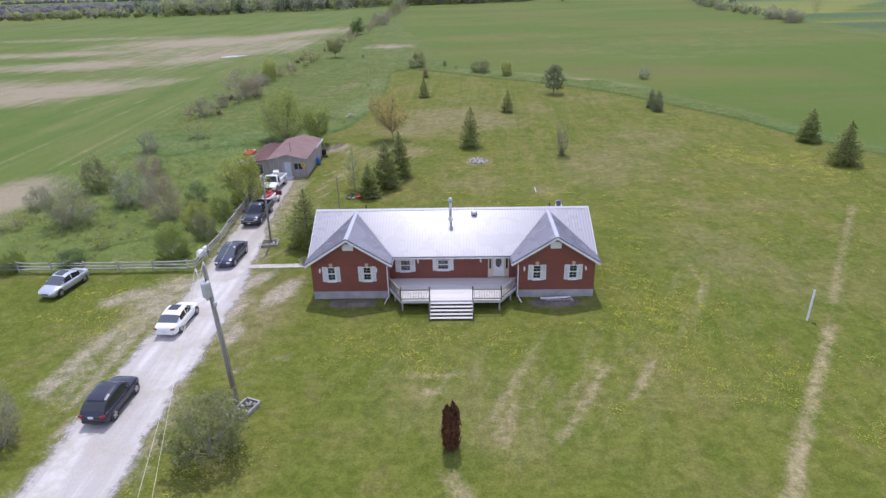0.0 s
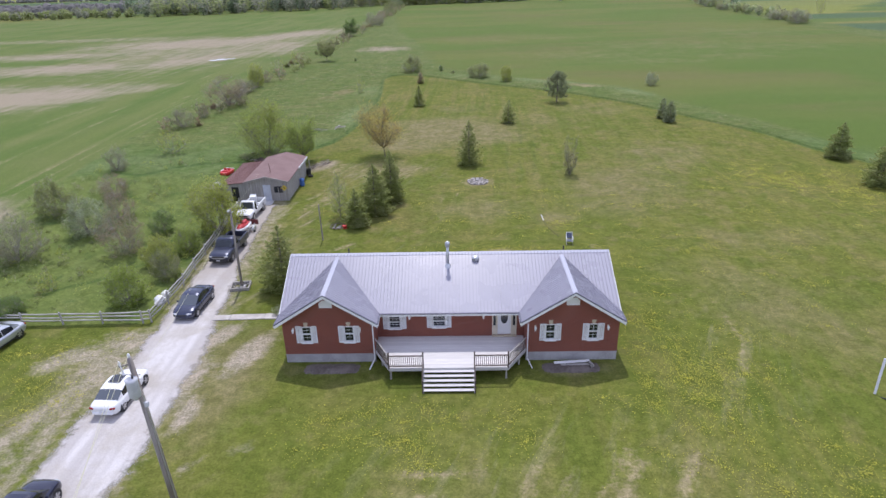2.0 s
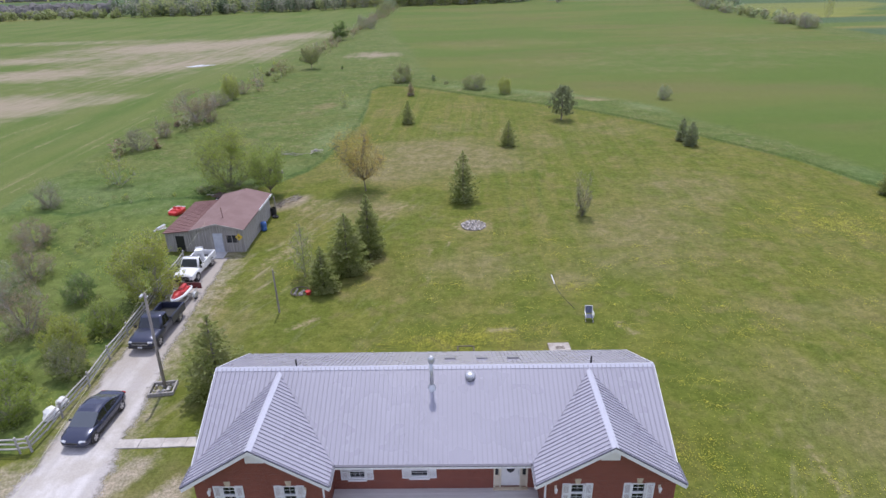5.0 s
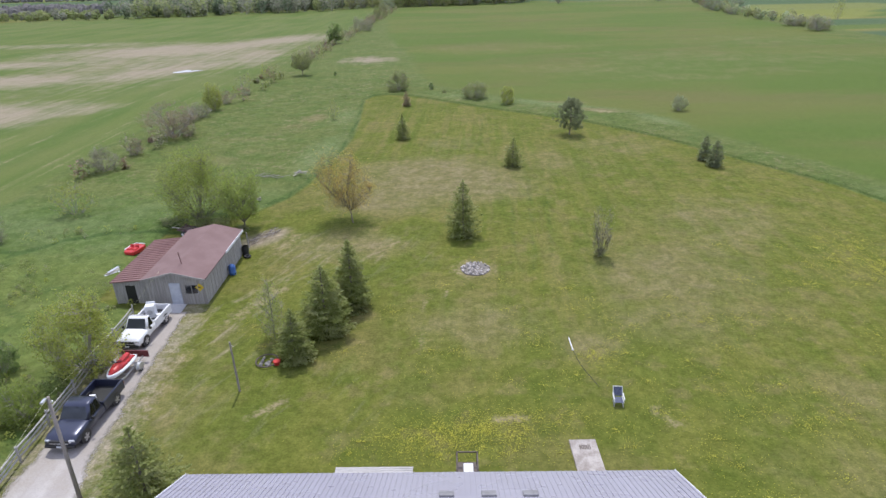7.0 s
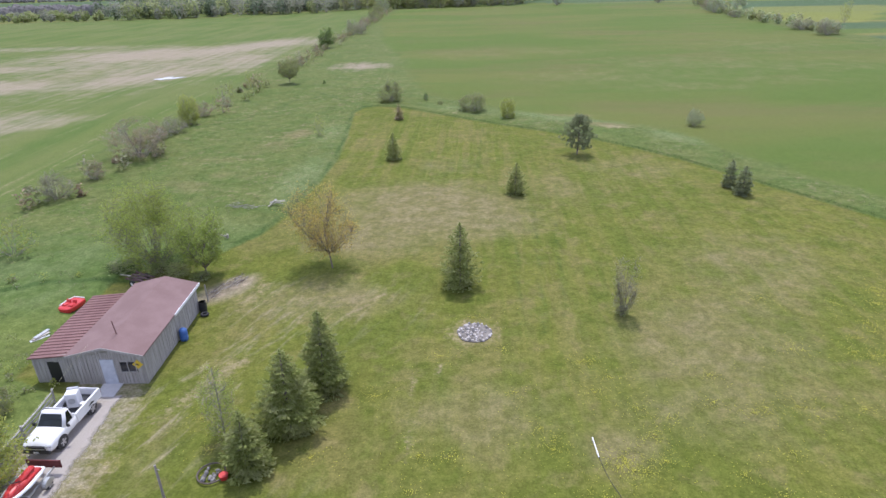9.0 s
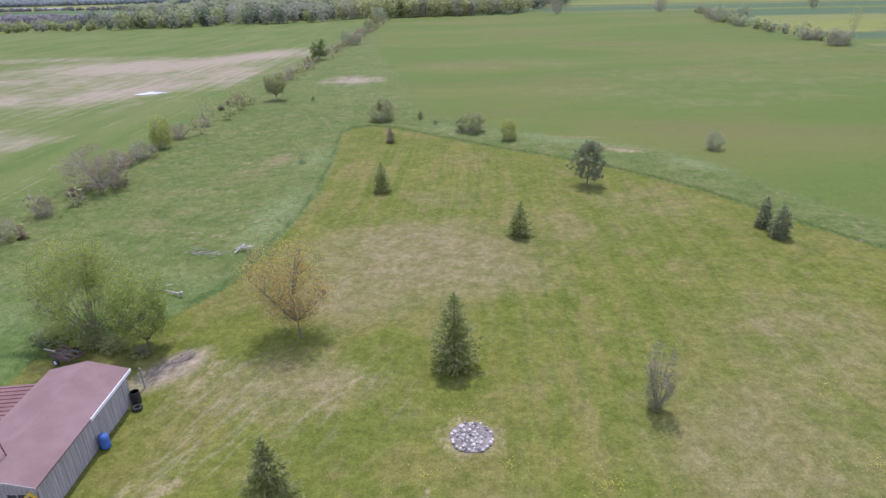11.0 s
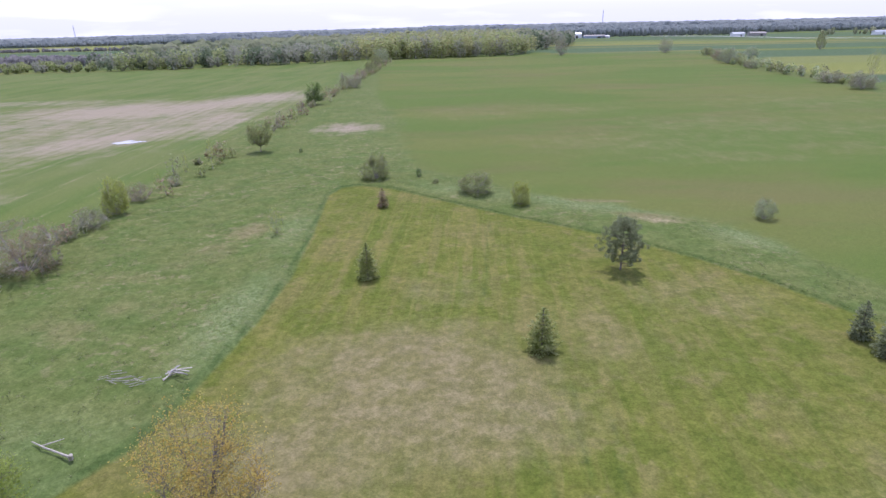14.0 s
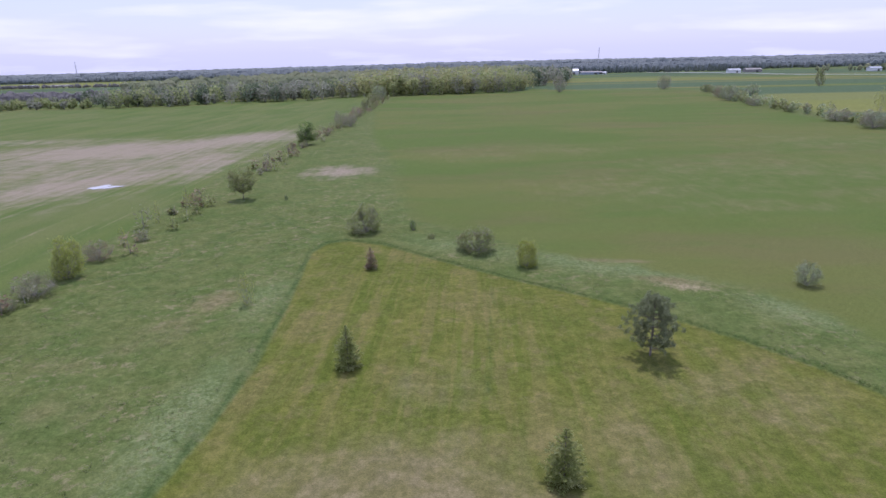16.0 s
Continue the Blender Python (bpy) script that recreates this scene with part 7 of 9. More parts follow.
            wheel(c, s * (hw - 0.135), yy, r, 0.25, s)
    part("grille", MB().box((0, h - 0.0, zs - 0.30), (W * 0.60, 0.12, 0.32), None, 0.02), M_BLACK, c)
    part("grille_bar", MB().box((0, h + 0.065, zs - 0.30), (W * 0.58, 0.02, 0.05), None, 0.004), M_STEEL, c)
    part("bumper", MB().box((0, h + 0.02, zb + 0.10), (W * 0.90, 0.16, 0.20), None, 0.04), M_BLACK, c)
    part("bumper", MB().box((0, -h - 0.06, zb + 0.12), (W * 0.86, 0.14, 0.16), None, 0.03), M_STEEL, c)
    part("plate", MB().box((0, h + 0.105, zb + 0.12), (0.31, 0.02, 0.12), None, 0.004), M_PLATE, c)
    return c


car("suv", -20.62, 29.65, -2, P_NAVY, "dark navy suv parked on the gravel drive", 4.15, 1.78, "suv", False, 0.36)
car("sedan", -20.5, 39.2, -3, P_WHITE, "white sedan with black sunroof on the gravel drive", 4.25, 1.74, "sedan", True)
car("sedan", -32.6, 44.95, 170, P_SILVER, "silver sedan parked on grass beside the fence", 4.35, 1.72, "sedan", True)
car("sedan", -20.15, 50.25, 177, P_SLATE, "dark slate sedan parked on the drive", 4.45, 1.76, "sedan", False)
pickup("pickup_truck", -20.7, 60.3, 178, P_BLUEBLACK, "dark blue-black crew cab pickup with open bed", 5.3, 1.92, True)
pickup("pickup_truck", -21.55, 70.0, 177, P_WHITE, "white regular cab pickup beside the shed", 4.95, 1.80, False)


def freight():
    w = thing("washing_machine", -21.6, 71.4, 0.69, 12, "white appliance standing in the truck bed", "appliance")
    part("cabinet", MB().box((0, 0, 0.5), (0.68, 0.66, 1.0), None, 0.03), M_TRIM, w)
    part("panel", MB().box((0, 0.28, 1.04), (0.66, 0.12, 0.12), None, 0.01), M_STEEL, w)
    part("door", MB().tube([(0, -0.33, 0.5), (0, -0.35, 0.5)], 0.2, 14), M_STEEL, w)
    b = thing("storage_bin", -21.0, 71.2, 0.69, 0, "small white bucket in the truck bed", "bucket")
    part("bucket", MB().tube([(0, 0, 0), (0, 0, 0.3)], [0.12, 0.15], 10), M_TRIM, b)
    cr = thing("plastic_crate", -20.85, 61.3, 0.69, 8, "white plastic crate in the truck bed", "crate")
    for i in range(5):
        part("slat", MB().box((0, 0, 0.05 + 0.075 * i), (0.36, 0.5, 0.045)), M_TRIM, cr)
    part("bottom", MB().box((0, 0, 0.01), (0.34, 0.48, 0.02)), M_TRIM, cr)
    t = thing("boat_trailer", -20.75, 65.0, 0, 178, "small trailer with a maroon rear board", "trailer")
    for s in (-1, 1):
        part("frame_rail", MB().beam((s * 0.55, -1.5, 0.45), (s * 0.55, 0.9, 0.45), 0.07, 0.1), M_STEEL, t)
        part("tongue", MB().beam((s * 0.55, 0.9, 0.45), (0, 2.0, 0.45), 0.07, 0.09), M_STEEL, t)
        wheel(t, s * 0.86, -0.45, 0.28, 0.16, s)
        part("fender", MB().slab([(s * 0.86 - 0.11, -0.45 + 0.38 * math.cos(a), 0.30 + 0.36 * math.sin(a)) for a in [math.pi * i / 8 for i in range(9)]], 0.22, (1, 0, 0)), M_STEEL, t)
    part("axle", MB().beam((-0.85, -0.45, 0.3), (0.85, -0.45, 0.3), 0.06, 0.06), M_STEEL, t)
    part("cross_bar", MB().beam((-0.55, 0.6, 0.48), (0.55, 0.6, 0.48), 0.06, 0.06), M_STEEL, t)
    part("rear_board", MB().box((0, -1.55, 0.62), (1.9, 0.08, 0.5), None, 0.01), M_DARKRED, t, "maroon rear board")
    j = thing("jet_ski", -20.75, 64.75, 0.55, 178, "red and white jet ski on a trailer", "jet ski")
    rings = []
    for yy, w, zt in ((-1.35, 0.42, 0.32), (-0.9, 0.56, 0.36), (0, 0.60, 0.40), (0.7, 0.52, 0.46), (1.2, 0.30, 0.52), (1.5, 0.06, 0.56)):
        rings.append([(w * 0.45, yy, 0.02 + 0.10 * max(0, yy)), (w, yy, zt - 0.10), (w * 0.9, yy, zt), (-w * 0.9, yy, zt), (-w, yy, zt - 0.10), (-w * 0.45, yy, 0.02 + 0.10 * max(0, yy))])
    part("hull", MB().loft(rings), M_TRIM, j, "white hull", True)
    part("deck", MB().loft([[(s * w, yy, z) for s, z in ((1, z0), (0.55, z1), (-0.55, z1), (-1, z0))] for yy, w, z0, z1 in ((-1.2, 0.38, 0.35, 0.40), (-0.3, 0.42, 0.40, 0.50), (0.45, 0.40, 0.44, 0.74), (0.9, 0.30, 0.48, 0.66), (1.3, 0.12, 0.52, 0.56))]), M_REDPLASTIC, j, "red deck", True)
    part("seat", MB().box((0, -0.45, 0.62), (0.34, 1.2, 0.26), pose(0, 0, 0, 3), 0.07), M_REDPLASTIC, j, "red seat")
    part("handlebar", MB().tube([(-0.36, 0.28, 0.92), (0, 0.40, 0.86), (0.36, 0.28, 0.92)], 0.03, 6), M_BLACK, j)


freight()


# ---- trees ----
def leaf_mesh(name, centres, size, mat, seed, along=None, flat=0.0, aspect=1.6):
    """Many small leaf-shaped quads round the given centres."""
    rng = np.random.default_rng(seed)
    c = np.asarray(centres, float)
    n = len(c)
    u = rng.normal(size=(n, 3)) * (1.0, 1.0, 1.0 - flat) if along is None else np.asarray(along) + rng.normal(0, 0.25, (n, 3))
    u /= np.linalg.norm(u, axis=1)[:, None] + 1e-9
    w = rng.normal(size=(n, 3))
    w[:, 2] *= 1 - flat
    w -= (w * u).sum(1)[:, None] * u
    w /= np.linalg.norm(w, axis=1)[:, None] + 1e-9
    s = (np.asarray(size) * rng.uniform(0.6, 1.35, n))[:, None]
    a, b = u * s * aspect / 2, w * s / 2
    v = np.stack([c - a, c + b * 0.9 - a * 0.1, c + a, c - b * 0.9 - a * 0.1], 1).reshape(-1, 3)
    me = bpy.data.meshes.new(name)
    me.vertices.add(4 * n)
    me.vertices.foreach_set("co", v.astype(np.float32).ravel())
    me.loops.add(4 * n)
    me.loops.foreach_set("vertex_index", np.arange(4 * n, dtype=np.int32))
    me.polygons.add(n)
    me.polygons.foreach_set("loop_start", np.arange(0, 4 * n, 4, dtype=np.int32))
    me.update(calc_edges=True)
    me.materials.append(mat)
    return me


def conifer_meshes(h, w, seed, mat, dense=1.0, size=0.11, power=0.8, clear=0.03, droop=0.2, ragged=0.16):
    """Whorls of drooping boughs, each a flat spray of needle twigs."""
    rng = random.Random(seed)
    tr = MB().tube([(0, 0, -0.2), (0, 0, h * 0.5), (0.02, 0, h * 0.97)], [0.020 * h, 0.013 * h, 0.004 * h], 7)
    cs, al = [], []
    levels = int(h / 0.20)
    for i in range(levels):
        f = (i + 0.8 * rng.random()) / levels
        z = h * (clear + (1 - clear) * f)
        r = w / 2 * (1 - f) ** power * (1 - 0.34 * math.exp(-f * 10)) + 0.06
        a0 = rng.uniform(0, 6.3)
        n = max(4, int(9 * (1 - f) + 4))
        for k in range(n):
            a = a0 + 2 * math.pi * (k + rng.uniform(-0.3, 0.3)) / n
            rr = r * rng.uniform(1 - ragged * 1.8, 1 + ragged)
            out = Vector((math.cos(a), math.sin(a), 0))
            side = Vector((-out.y, out.x, 0))
            up = 0.45 * f - droop * (1 - f)
            if rr > 0.3 and k % 2 == 0:
                tr.tube([(0, 0, z), out * rr * 0.85 + Vector((0, 0, z + up * rr * 0.75))], [0.012, 0.004], 3, False)
            m = max(5, int(dense * 52 * (rr / 2.0) ** 0.9))
            for j in range(m):
                t = 0.15 + 0.85 * ((j + rng.random()) / m) ** 0.62
                half = 0.34 * rr * (1.0 - 0.75 * t) + 0.10
                sw = rng.uniform(-1, 1)
                p = out * rr * t + side * sw * half + Vector((0, 0, z + up * rr * t + 0.14 * t * t * rr + rng.uniform(-0.06, 0.03) - 0.06 * abs(sw)))
                cs.append(tuple(p))
                al.append(tuple(out * (0.7 + 0.5 * t) + side * sw * 1.1 + Vector((0, 0, up * 0.6 + rng.uniform(-0.35, 0.25)))))
    for j in range(14):
        cs.append((rng.uniform(-0.04, 0.04), rng.uniform(-0.04, 0.04), h * (0.93 + 0.08 * j / 14)))
        al.append((rng.uniform(-0.4, 0.4), rng.uniform(-0.4, 0.4), 1))
    return tr.mesh("trunk", M_BARK), leaf_mesh("crown", cs, size, mat, seed, al, 0.6, 2.1)


def leafy_meshes(h, w, seed, mat, leaves=6000, size=0.10, stems=1, tips=260, bark=None, low=0.06, bole=0.2, limbs=13, thick=1.0, shape=0.62, spread=0.05, shell=0.55, central=False, foot=0.20, crest=0.77, fork=0.58):
    """Limbs fan up and out from the stem to an uneven crown; twigs leave the limbs, leaves cluster along the twigs."""
    rng = np.random.default_rng(seed)
    lobes = [(rng.uniform(0, 2 * math.pi), rng.uniform(0.25, 0.95), rng.uniform(-0.34, 0.22)) for _ in range(9)]

    def rim(a, f):
        env = math.sin(math.pi * min(1.0, foot + crest * f)) ** shape
        lob = 1.0
        for la, lf, lk in lobes:
            d = math.hypot(math.atan2(math.sin(a - la), math.cos(a - la)), (f - lf) * 3.2)
            lob += lk * math.exp(-d * d * 1.8)
        return w / 2 * env * lob, h * (low + (0.98 - low) * f) * (0.90 + 0.10 * lob)

    tm = MB()
    roots = []
    if central or stems == 1:
        topz = h * (0.93 if central else fork + 0.04)
        tm.tube([(0, 0, -0.2), (0.008 * h, 0, topz * 0.5), (0, 0.012 * h, topz)], [0.019 * h * thick, 0.013 * h * thick, 0.004 * h], 8, False)
    axes = []
    for i in range(limbs):
        a = 2.399 * i + rng.uniform(-0.35, 0.35)
        f = (0.12 + 0.86 * (i + 0.5) / limbs) if central else 0.25 + 0.72 * ((i * 0.618) % 1.0)
        r, z = rim(a, f)
        end = np.array([r * 0.86 * math.cos(a), r * 0.86 * math.sin(a), z])
        if stems == 1:
            z0 = max(0.05 * h, z - 0.75 * r - 0.05 * h) if central else min(max(bole * h, z - 1.5 * r), fork * h)
            st = np.array([0, 0, z0])
        else:
            g = 2 * math.pi * (i % stems) / stems
            st = np.array([0.035 * w * math.cos(g), 0.035 * w * math.sin(g), -0.1])
        mid = st + (end - st) * 0.5 + np.array([end[0], end[1], 0]) * (0.10 if stems == 1 else -0.06) + rng.normal(0, 0.02 * h, 3)
        ts = np.linspace(0, 1, 7)[:, None]
        line = (1 - ts) ** 2 * st + 2 * ts * (1 - ts) * mid + ts ** 2 * end
        axes.append(line)
        r0 = 0.0085 * h * thick * (0.75 if central else 1.0)
        tm.tube([tuple(p) for p in line], [r0 * (1 - 0.82 * q / 6) + 0.002 for q in range(7)], 5, False)
    nodes = np.concatenate(axes)
    par = np.tile(np.arange(7), limbs)
    c, al = [], []
    per = max(1, leaves // tips)
    for _ in range(tips):
        a, f = rng.uniform(0, 2 * math.pi), rng.uniform(0.0, 1.0) ** 0.8
        r, z = rim(a, f)
        q = rng.uniform(shell, 1.0) ** 0.6
        tip = np.array([r * q * math.cos(a), r * q * math.sin(a), h * low + (z - h * low) * (0.25 + 0.75 * q)])
        d = np.linalg.norm(nodes - tip, axis=1) + 1.6 * np.maximum(0, nodes[:, 2] - tip[2] + 0.05 * h) + 0.6 * h * (par < 2)
        root = nodes[int(np.argmin(d))]
        bow = (root + tip) / 2 + np.array([0, 0, -0.04]) + rng.normal(0, 0.03, 3)
        tm.tube([tuple(root), tuple(bow), tuple(tip)], [0.0075, 0.0055, 0.003], 3, False)
        for k in range(3):
            t = rng.uniform(0.45, 0.95)
            b = root + (tip - root) * t
            d2 = (tip - root) / (np.linalg.norm(tip - root) + 0.01) + rng.normal(0, 0.6, 3) + np.array([0, 0, 0.35])
            e = b + d2 * 0.055 * (w + h) / 2 * rng.uniform(0.6, 1.4)
            tm.tube([tuple(b), tuple(e)], [0.0045, 0.002], 3, False)
            n = per // 4
            u = rng.uniform(0.2, 1.1, (n, 1))
            c.append(b + (e - b) * u + rng.normal(0, spread * 0.55 * (h + w) / 4, (n, 3)))
        n = per - 3 * (per // 4)
        u = rng.uniform(0.45, 1.08, (n, 1))
        c.append(root + (tip - root) * u + rng.normal(0, spread * (h + w) / 4, (n, 3)))
    c = np.concatenate(c)
    c[:, 2] = np.maximum(c[:, 2], 0.05)
    return tm.mesh("trunk", bark or M_TWIG), leaf_mesh("crown", c, size, mat, seed, None, 0.62)


def plant(name, meshes, x, y, label, category="tree", rz=0, scale=(1, 1, 1), group="", rough=True):
    t = thing(name, x, y, hz(x, y), rz, label, category, group)
    t.scale = scale
    part("trunk", meshes[0], None, t)
    part("crown", meshes[1], None, t)
    return t


# conifers on the lawn
for nm, x, y, h, w, seed, mat, lab in (
        ("spruce_tree", 50.75, 87.2, 4.7, 3.9, 11, L_SPRUCE, "dense dark green spruce on the lawn edge"), ("spruce_tree", 49.6, 76.4, 5.5, 4.6, 12, L_SPRUCE, "broad dark green spruce on the lawn edge"),
        ("spruce_tree", 2.45, 87.3, 5.8, 4.0, 13, L_SPRUCE, "single dark spruce standing on the mown lawn"), ("spruce_tree", 9.55, 110.3, 3.8, 3.2, 14, L_SPRUCE, "small open-branched spruce on the lawn"),
        ("spruce_tree", -6.1, 125.4, 3.9, 2.7, 15, L_SPRUCE, "small dark spruce near the lawn's far end"), ("spruce_tree", -9.6, 66.5, 4.0, 3.1, 16, L_SPRUCE, "small bushy spruce at the front of a group"),
        ("spruce_tree", -8.05, 69.9, 5.5, 4.6, 17, L_SPRUCE, "largest broad spruce in a group of three"), ("spruce_tree", -6.6, 73.5, 5.9, 3.6, 18, L_SPRUCE, "narrow spruce at the back of a group"),
        ("spruce_tree", -13.7, 53.2, 5.7, 4.6, 19, L_SPRUCE, "open dark spruce beside the house"), ("spruce_tree", -7.1, 151.2, 2.8, 1.9, 20, L_BROWN, "small brownish young conifer at the lawn's end"),
        ("pine_tree", 35.4, 111.6, 3.3, 1.9, 22, L_PINE, "slim young pine, one of a pair"), ("pine_tree", 35.75, 108.8, 3.4, 2.4, 23, L_PINE, "bushy young pine, one of a pair")):
    slim = nm == "pine_tree"
    open_ = seed in (13, 14, 15, 19, 20)
    plant(nm, conifer_meshes(h, w, seed, mat, 0.75 if open_ or slim else 1.05, 0.115, 0.85 if not slim else 0.6, 0.03, 0.10 if open_ else 0.20, 0.30 if open_ else 0.24), x, y, lab, group="conifers on the lawn")


def pine(h, w, seed):
    """An open, broad-crowned pine with clustered needles."""
    rng = random.Random(seed)
    tr = MB().tube([(0, 0, -0.2), (0.05, 0, h * 0.5), (0, 0.05, h * 0.93)], [0.11, 0.08, 0.02], 8)
    cs, al = [], []
    for i in range(50):
        f = 0.12 + 0.84 * i / 49
        a = i * 2.4 + rng.uniform(-0.4, 0.4)
        r = w / 2 * math.sin(math.pi * min(1, 0.18 + 0.80 * f)) ** 0.7 * rng.uniform(0.7, 1.12)
        tip = Vector((math.cos(a) * r, math.sin(a) * r, h * f + r * 0.30))
        root = Vector((0, 0, h * f))
        tr.tube([root, root.lerp(tip, 0.6) - Vector((0, 0, 0.08)), tip], [0.035, 0.022, 0.01], 4, False)
        for j in range(6):
            c = root.lerp(tip, 0.35 + 0.65 * (j + rng.random()) / 6) + Vector([rng.uniform(-0.30, 0.30) for _ in range(3)])
            for _ in range(40):
                d = Vector([rng.uniform(-1, 1) for _ in range(3)]) + Vector((0, 0, 0.4))
                cs.append(tuple(c + d * 0.19))
                al.append(tuple(d))
    return tr.mesh("trunk", M_BARK), leaf_mesh("crown", cs, 0.055, L_PINE, seed, al, 0.0, 5.0)


plant("pine_tree", pine(5.4, 5.0, 21), 20.1, 126.7, "open-crowned grey-green pine on the lawn")


def burnt_cedar():
    """Many upright stems side by side, ragged at the top."""
    rng = np.random.default_rng(6)
    tr = MB().tube([(0, 0, -0.2), (0, 0, 2.0)], [0.06, 0.02], 6)
    cs, al = [], []
    for k in range(17):
        a, r = 2.399 * k, 0.46 * math.sqrt((k + 0.5) / 17)
        top = rng.uniform(2.45, 3.35) - 0.55 * r
        x, y = r * math.cos(a), r * math.sin(a)
        tr.tube([(0.3 * x, 0.3 * y, 0.1), (x, y, 0.9), (x * 0.95, y * 0.95, top)], [0.022, 0.015, 0.004], 4)
        n = 330
        u = rng.uniform(0, 1, n) ** 0.9
        wd = 0.15 * np.sin(np.pi * np.clip(0.25 + 0.73 * u, 0, 1)) ** 0.8
        cs.append(np.stack([x * (0.8 + 0.2 * u) + rng.normal(0, 1, n) * wd * 0.6, y * (0.8 + 0.2 * u) + rng.normal(0, 1, n) * wd * 0.6, 0.08 + (top - 0.08) * u], 1))
        b = rng.uniform(0, 6.3, n)
        al.append(np.stack([0.25 * np.cos(b), 0.25 * np.sin(b), np.ones(n)], 1))
    return tr.mesh("trunk", M_BARK), leaf_mesh("crown", np.concatenate(cs), 0.085, L_CEDAR, 6, np.concatenate(al), 0.0, 3.6)


plant("cedar_tree", burnt_cedar(), 0.14, 26.0, "narrow reddish-brown winter-burnt cedar on the front lawn")

# broadleaved trees and bushes: x, y, height, width, kind
KINDS = {"green": (L_GREEN, 8500, 0.082), "yellow": (L_YELLOW, 10500, 0.078), "grey": (L_GREY, 8000, 0.052), "brown": (L_BROWN, 8000, 0.052), "blossom": (L_BLOSSOM, 8500, 0.07),
         "dark": (L_DARK, 7200, 0.082), "olive": (L_OLIVE, 7000, 0.08), "sparse": (L_YELLOW, 2400, 0.07), "weeds": (L_WEEDS, 2300, 0.12)}
# brush behind the fence and along the drive
BRUSH = [
    (-40.1, 58.8, 5.2, 6.2, "grey", "large bare grey-budded bush in the brush"), (-43.0, 70.2, 4.6, 5.2, "olive", "rounded green bush at the field edge"), (-36.4, 64.8, 4.4, 5.0, "blossom", "pale blossoming bush in the brush"),
    (-30.4, 60.0, 5.0, 4.4, "brown", "purplish bare-twigged bush in the brush"), (-29.0, 65.0, 2.9, 2.8, "dark", "small dark green bush in the brush"), (-23.3, 65.3, 6.2, 5.6, "yellow", "yellow-green tree leaning over the fence"),
    (-25.5, 50.6, 3.7, 4.0, "green", "leafy green bush behind the fence corner"), (-24.3, 55.0, 3.1, 3.0, "olive", "green bush along the fence"), (-34.2, 48.9, 2.0, 3.0, "dark", "low dark green bush at the fence"),
    (-45.7, 58.5, 2.4, 4.0, "sparse", "sparse yellow-green sapling in rough grass"), (-33.4, 53.0, 1.9, 1.8, "sparse", "tiny yellow-green sapling in rough grass"), (-39.5, 48.6, 2.0, 3.2, "green", "low green bush at the fence"),
    (-25.3, 26.2, 4.6, 3.4, "grey", "grey-green bush beside the drive"), (-26.6, 71.2, 2.4, 2.6, "olive", "low green bush by the lean-to"), (-13.1, 25.6, 4.2, 4.8, "olive", "grey-green leafy bush at the foot of the utility pole"),
    (-26.0, 57.5, 3.4, 3.4, "yellow", "yellow-green bush near the fence"), (-27.6, 54.0, 2.2, 2.6, "green", "low green bush in the brush"), (-35.5, 69.0, 3.4, 4.0, "brown", "bare brown bush in the brush"),
    (-39.5, 76.0, 3.2, 4.4, "brown", "bare brown thicket at the field edge"), (-24.6, 60.4, 3.0, 3.2, "green", "green bush pressed to the fence"), (-46.5, 64.0, 3.0, 3.6, "grey", "grey scrub at the field edge"),
]
# hedgerow along the crop field
HEDGEROW = [
    (-44.5, 86.6, 3.6, 3.6, "grey", "grey bush by the field edge"), (-40.4, 94.4, 4.2, 4.8, "sparse", "thin pale yellow-green sapling clump"), (-45.3, 110.3, 3.8, 4.8, "grey", "grey bare bush in the hedgerow"),
    (-43.3, 128.4, 6.2, 9.6, "brown", "large brown budding bush in the hedgerow"), (-44.1, 149.2, 5.6, 4.6, "yellow", "olive green hedgerow bush"), (-44.6, 118.2, 3.0, 3.0, "brown", "low brown hedgerow bush"),
    (-44.2, 156.0, 3.2, 4.2, "brown", "brown bare bush in the hedgerow"), (-44.4, 143.2, 3.0, 5.0, "grey", "low grey hedgerow bush"), (-44.9, 138.6, 1.8, 3.4, "grey", "low grey hedgerow scrub"), (-45.0, 175.8, 4.2, 1.4, "sparse", "thin bare sapling in the hedgerow"), (-44.3, 163.0, 3.2, 1.4, "sparse", "thin bare sapling in the hedgerow"), (-44.5, 186.4, 4.4, 1.5, "sparse", "thin bare sapling in the hedgerow"), (-27.8, 191.6, 1.3, 1.0, "dark", "small dark bush in the meadow"), (-2.7, 168.6, 1.9, 1.2, "dark", "small dark sapling at the meadow edge"), (0.2, 163.4, 1.2, 1.2, "olive", "small low bush at the meadow edge"),
    (-42.6, 165.2, 2.2, 2.7, "grey", "low bare scrub in the hedgerow"),
    (-41.6, 253.4, 4.1, 3.6, "brown", "brown bare shrub in the hedgerow"), (-41.0, 225.5, 3.2, 3.4, "brown", "low brown bare shrub in the hedgerow"), (-44.9, 188, 3.2, 2.4, "sparse", "thin pale sapling in the hedgerow"),
    (-40.2, 330, 6.8, 7.5, "grey", "grey bare bush in the hedgerow"), (-36.5, 333, 5.6, 8.0, "grey", "grey bare bush in the hedgerow"), (-40.5, 380, 5.5, 7.0, "brown", "brown bare bush in the hedgerow"),
    (-40.5, 420, 7.0, 8.0, "olive", "olive green tree in the hedgerow"), (-42, 470, 8.0, 9.0, "olive", "tall olive green tree in the hedgerow"), (-44, 515, 10.5, 12.0, "blossom", "tall pale hedgerow tree"),
]
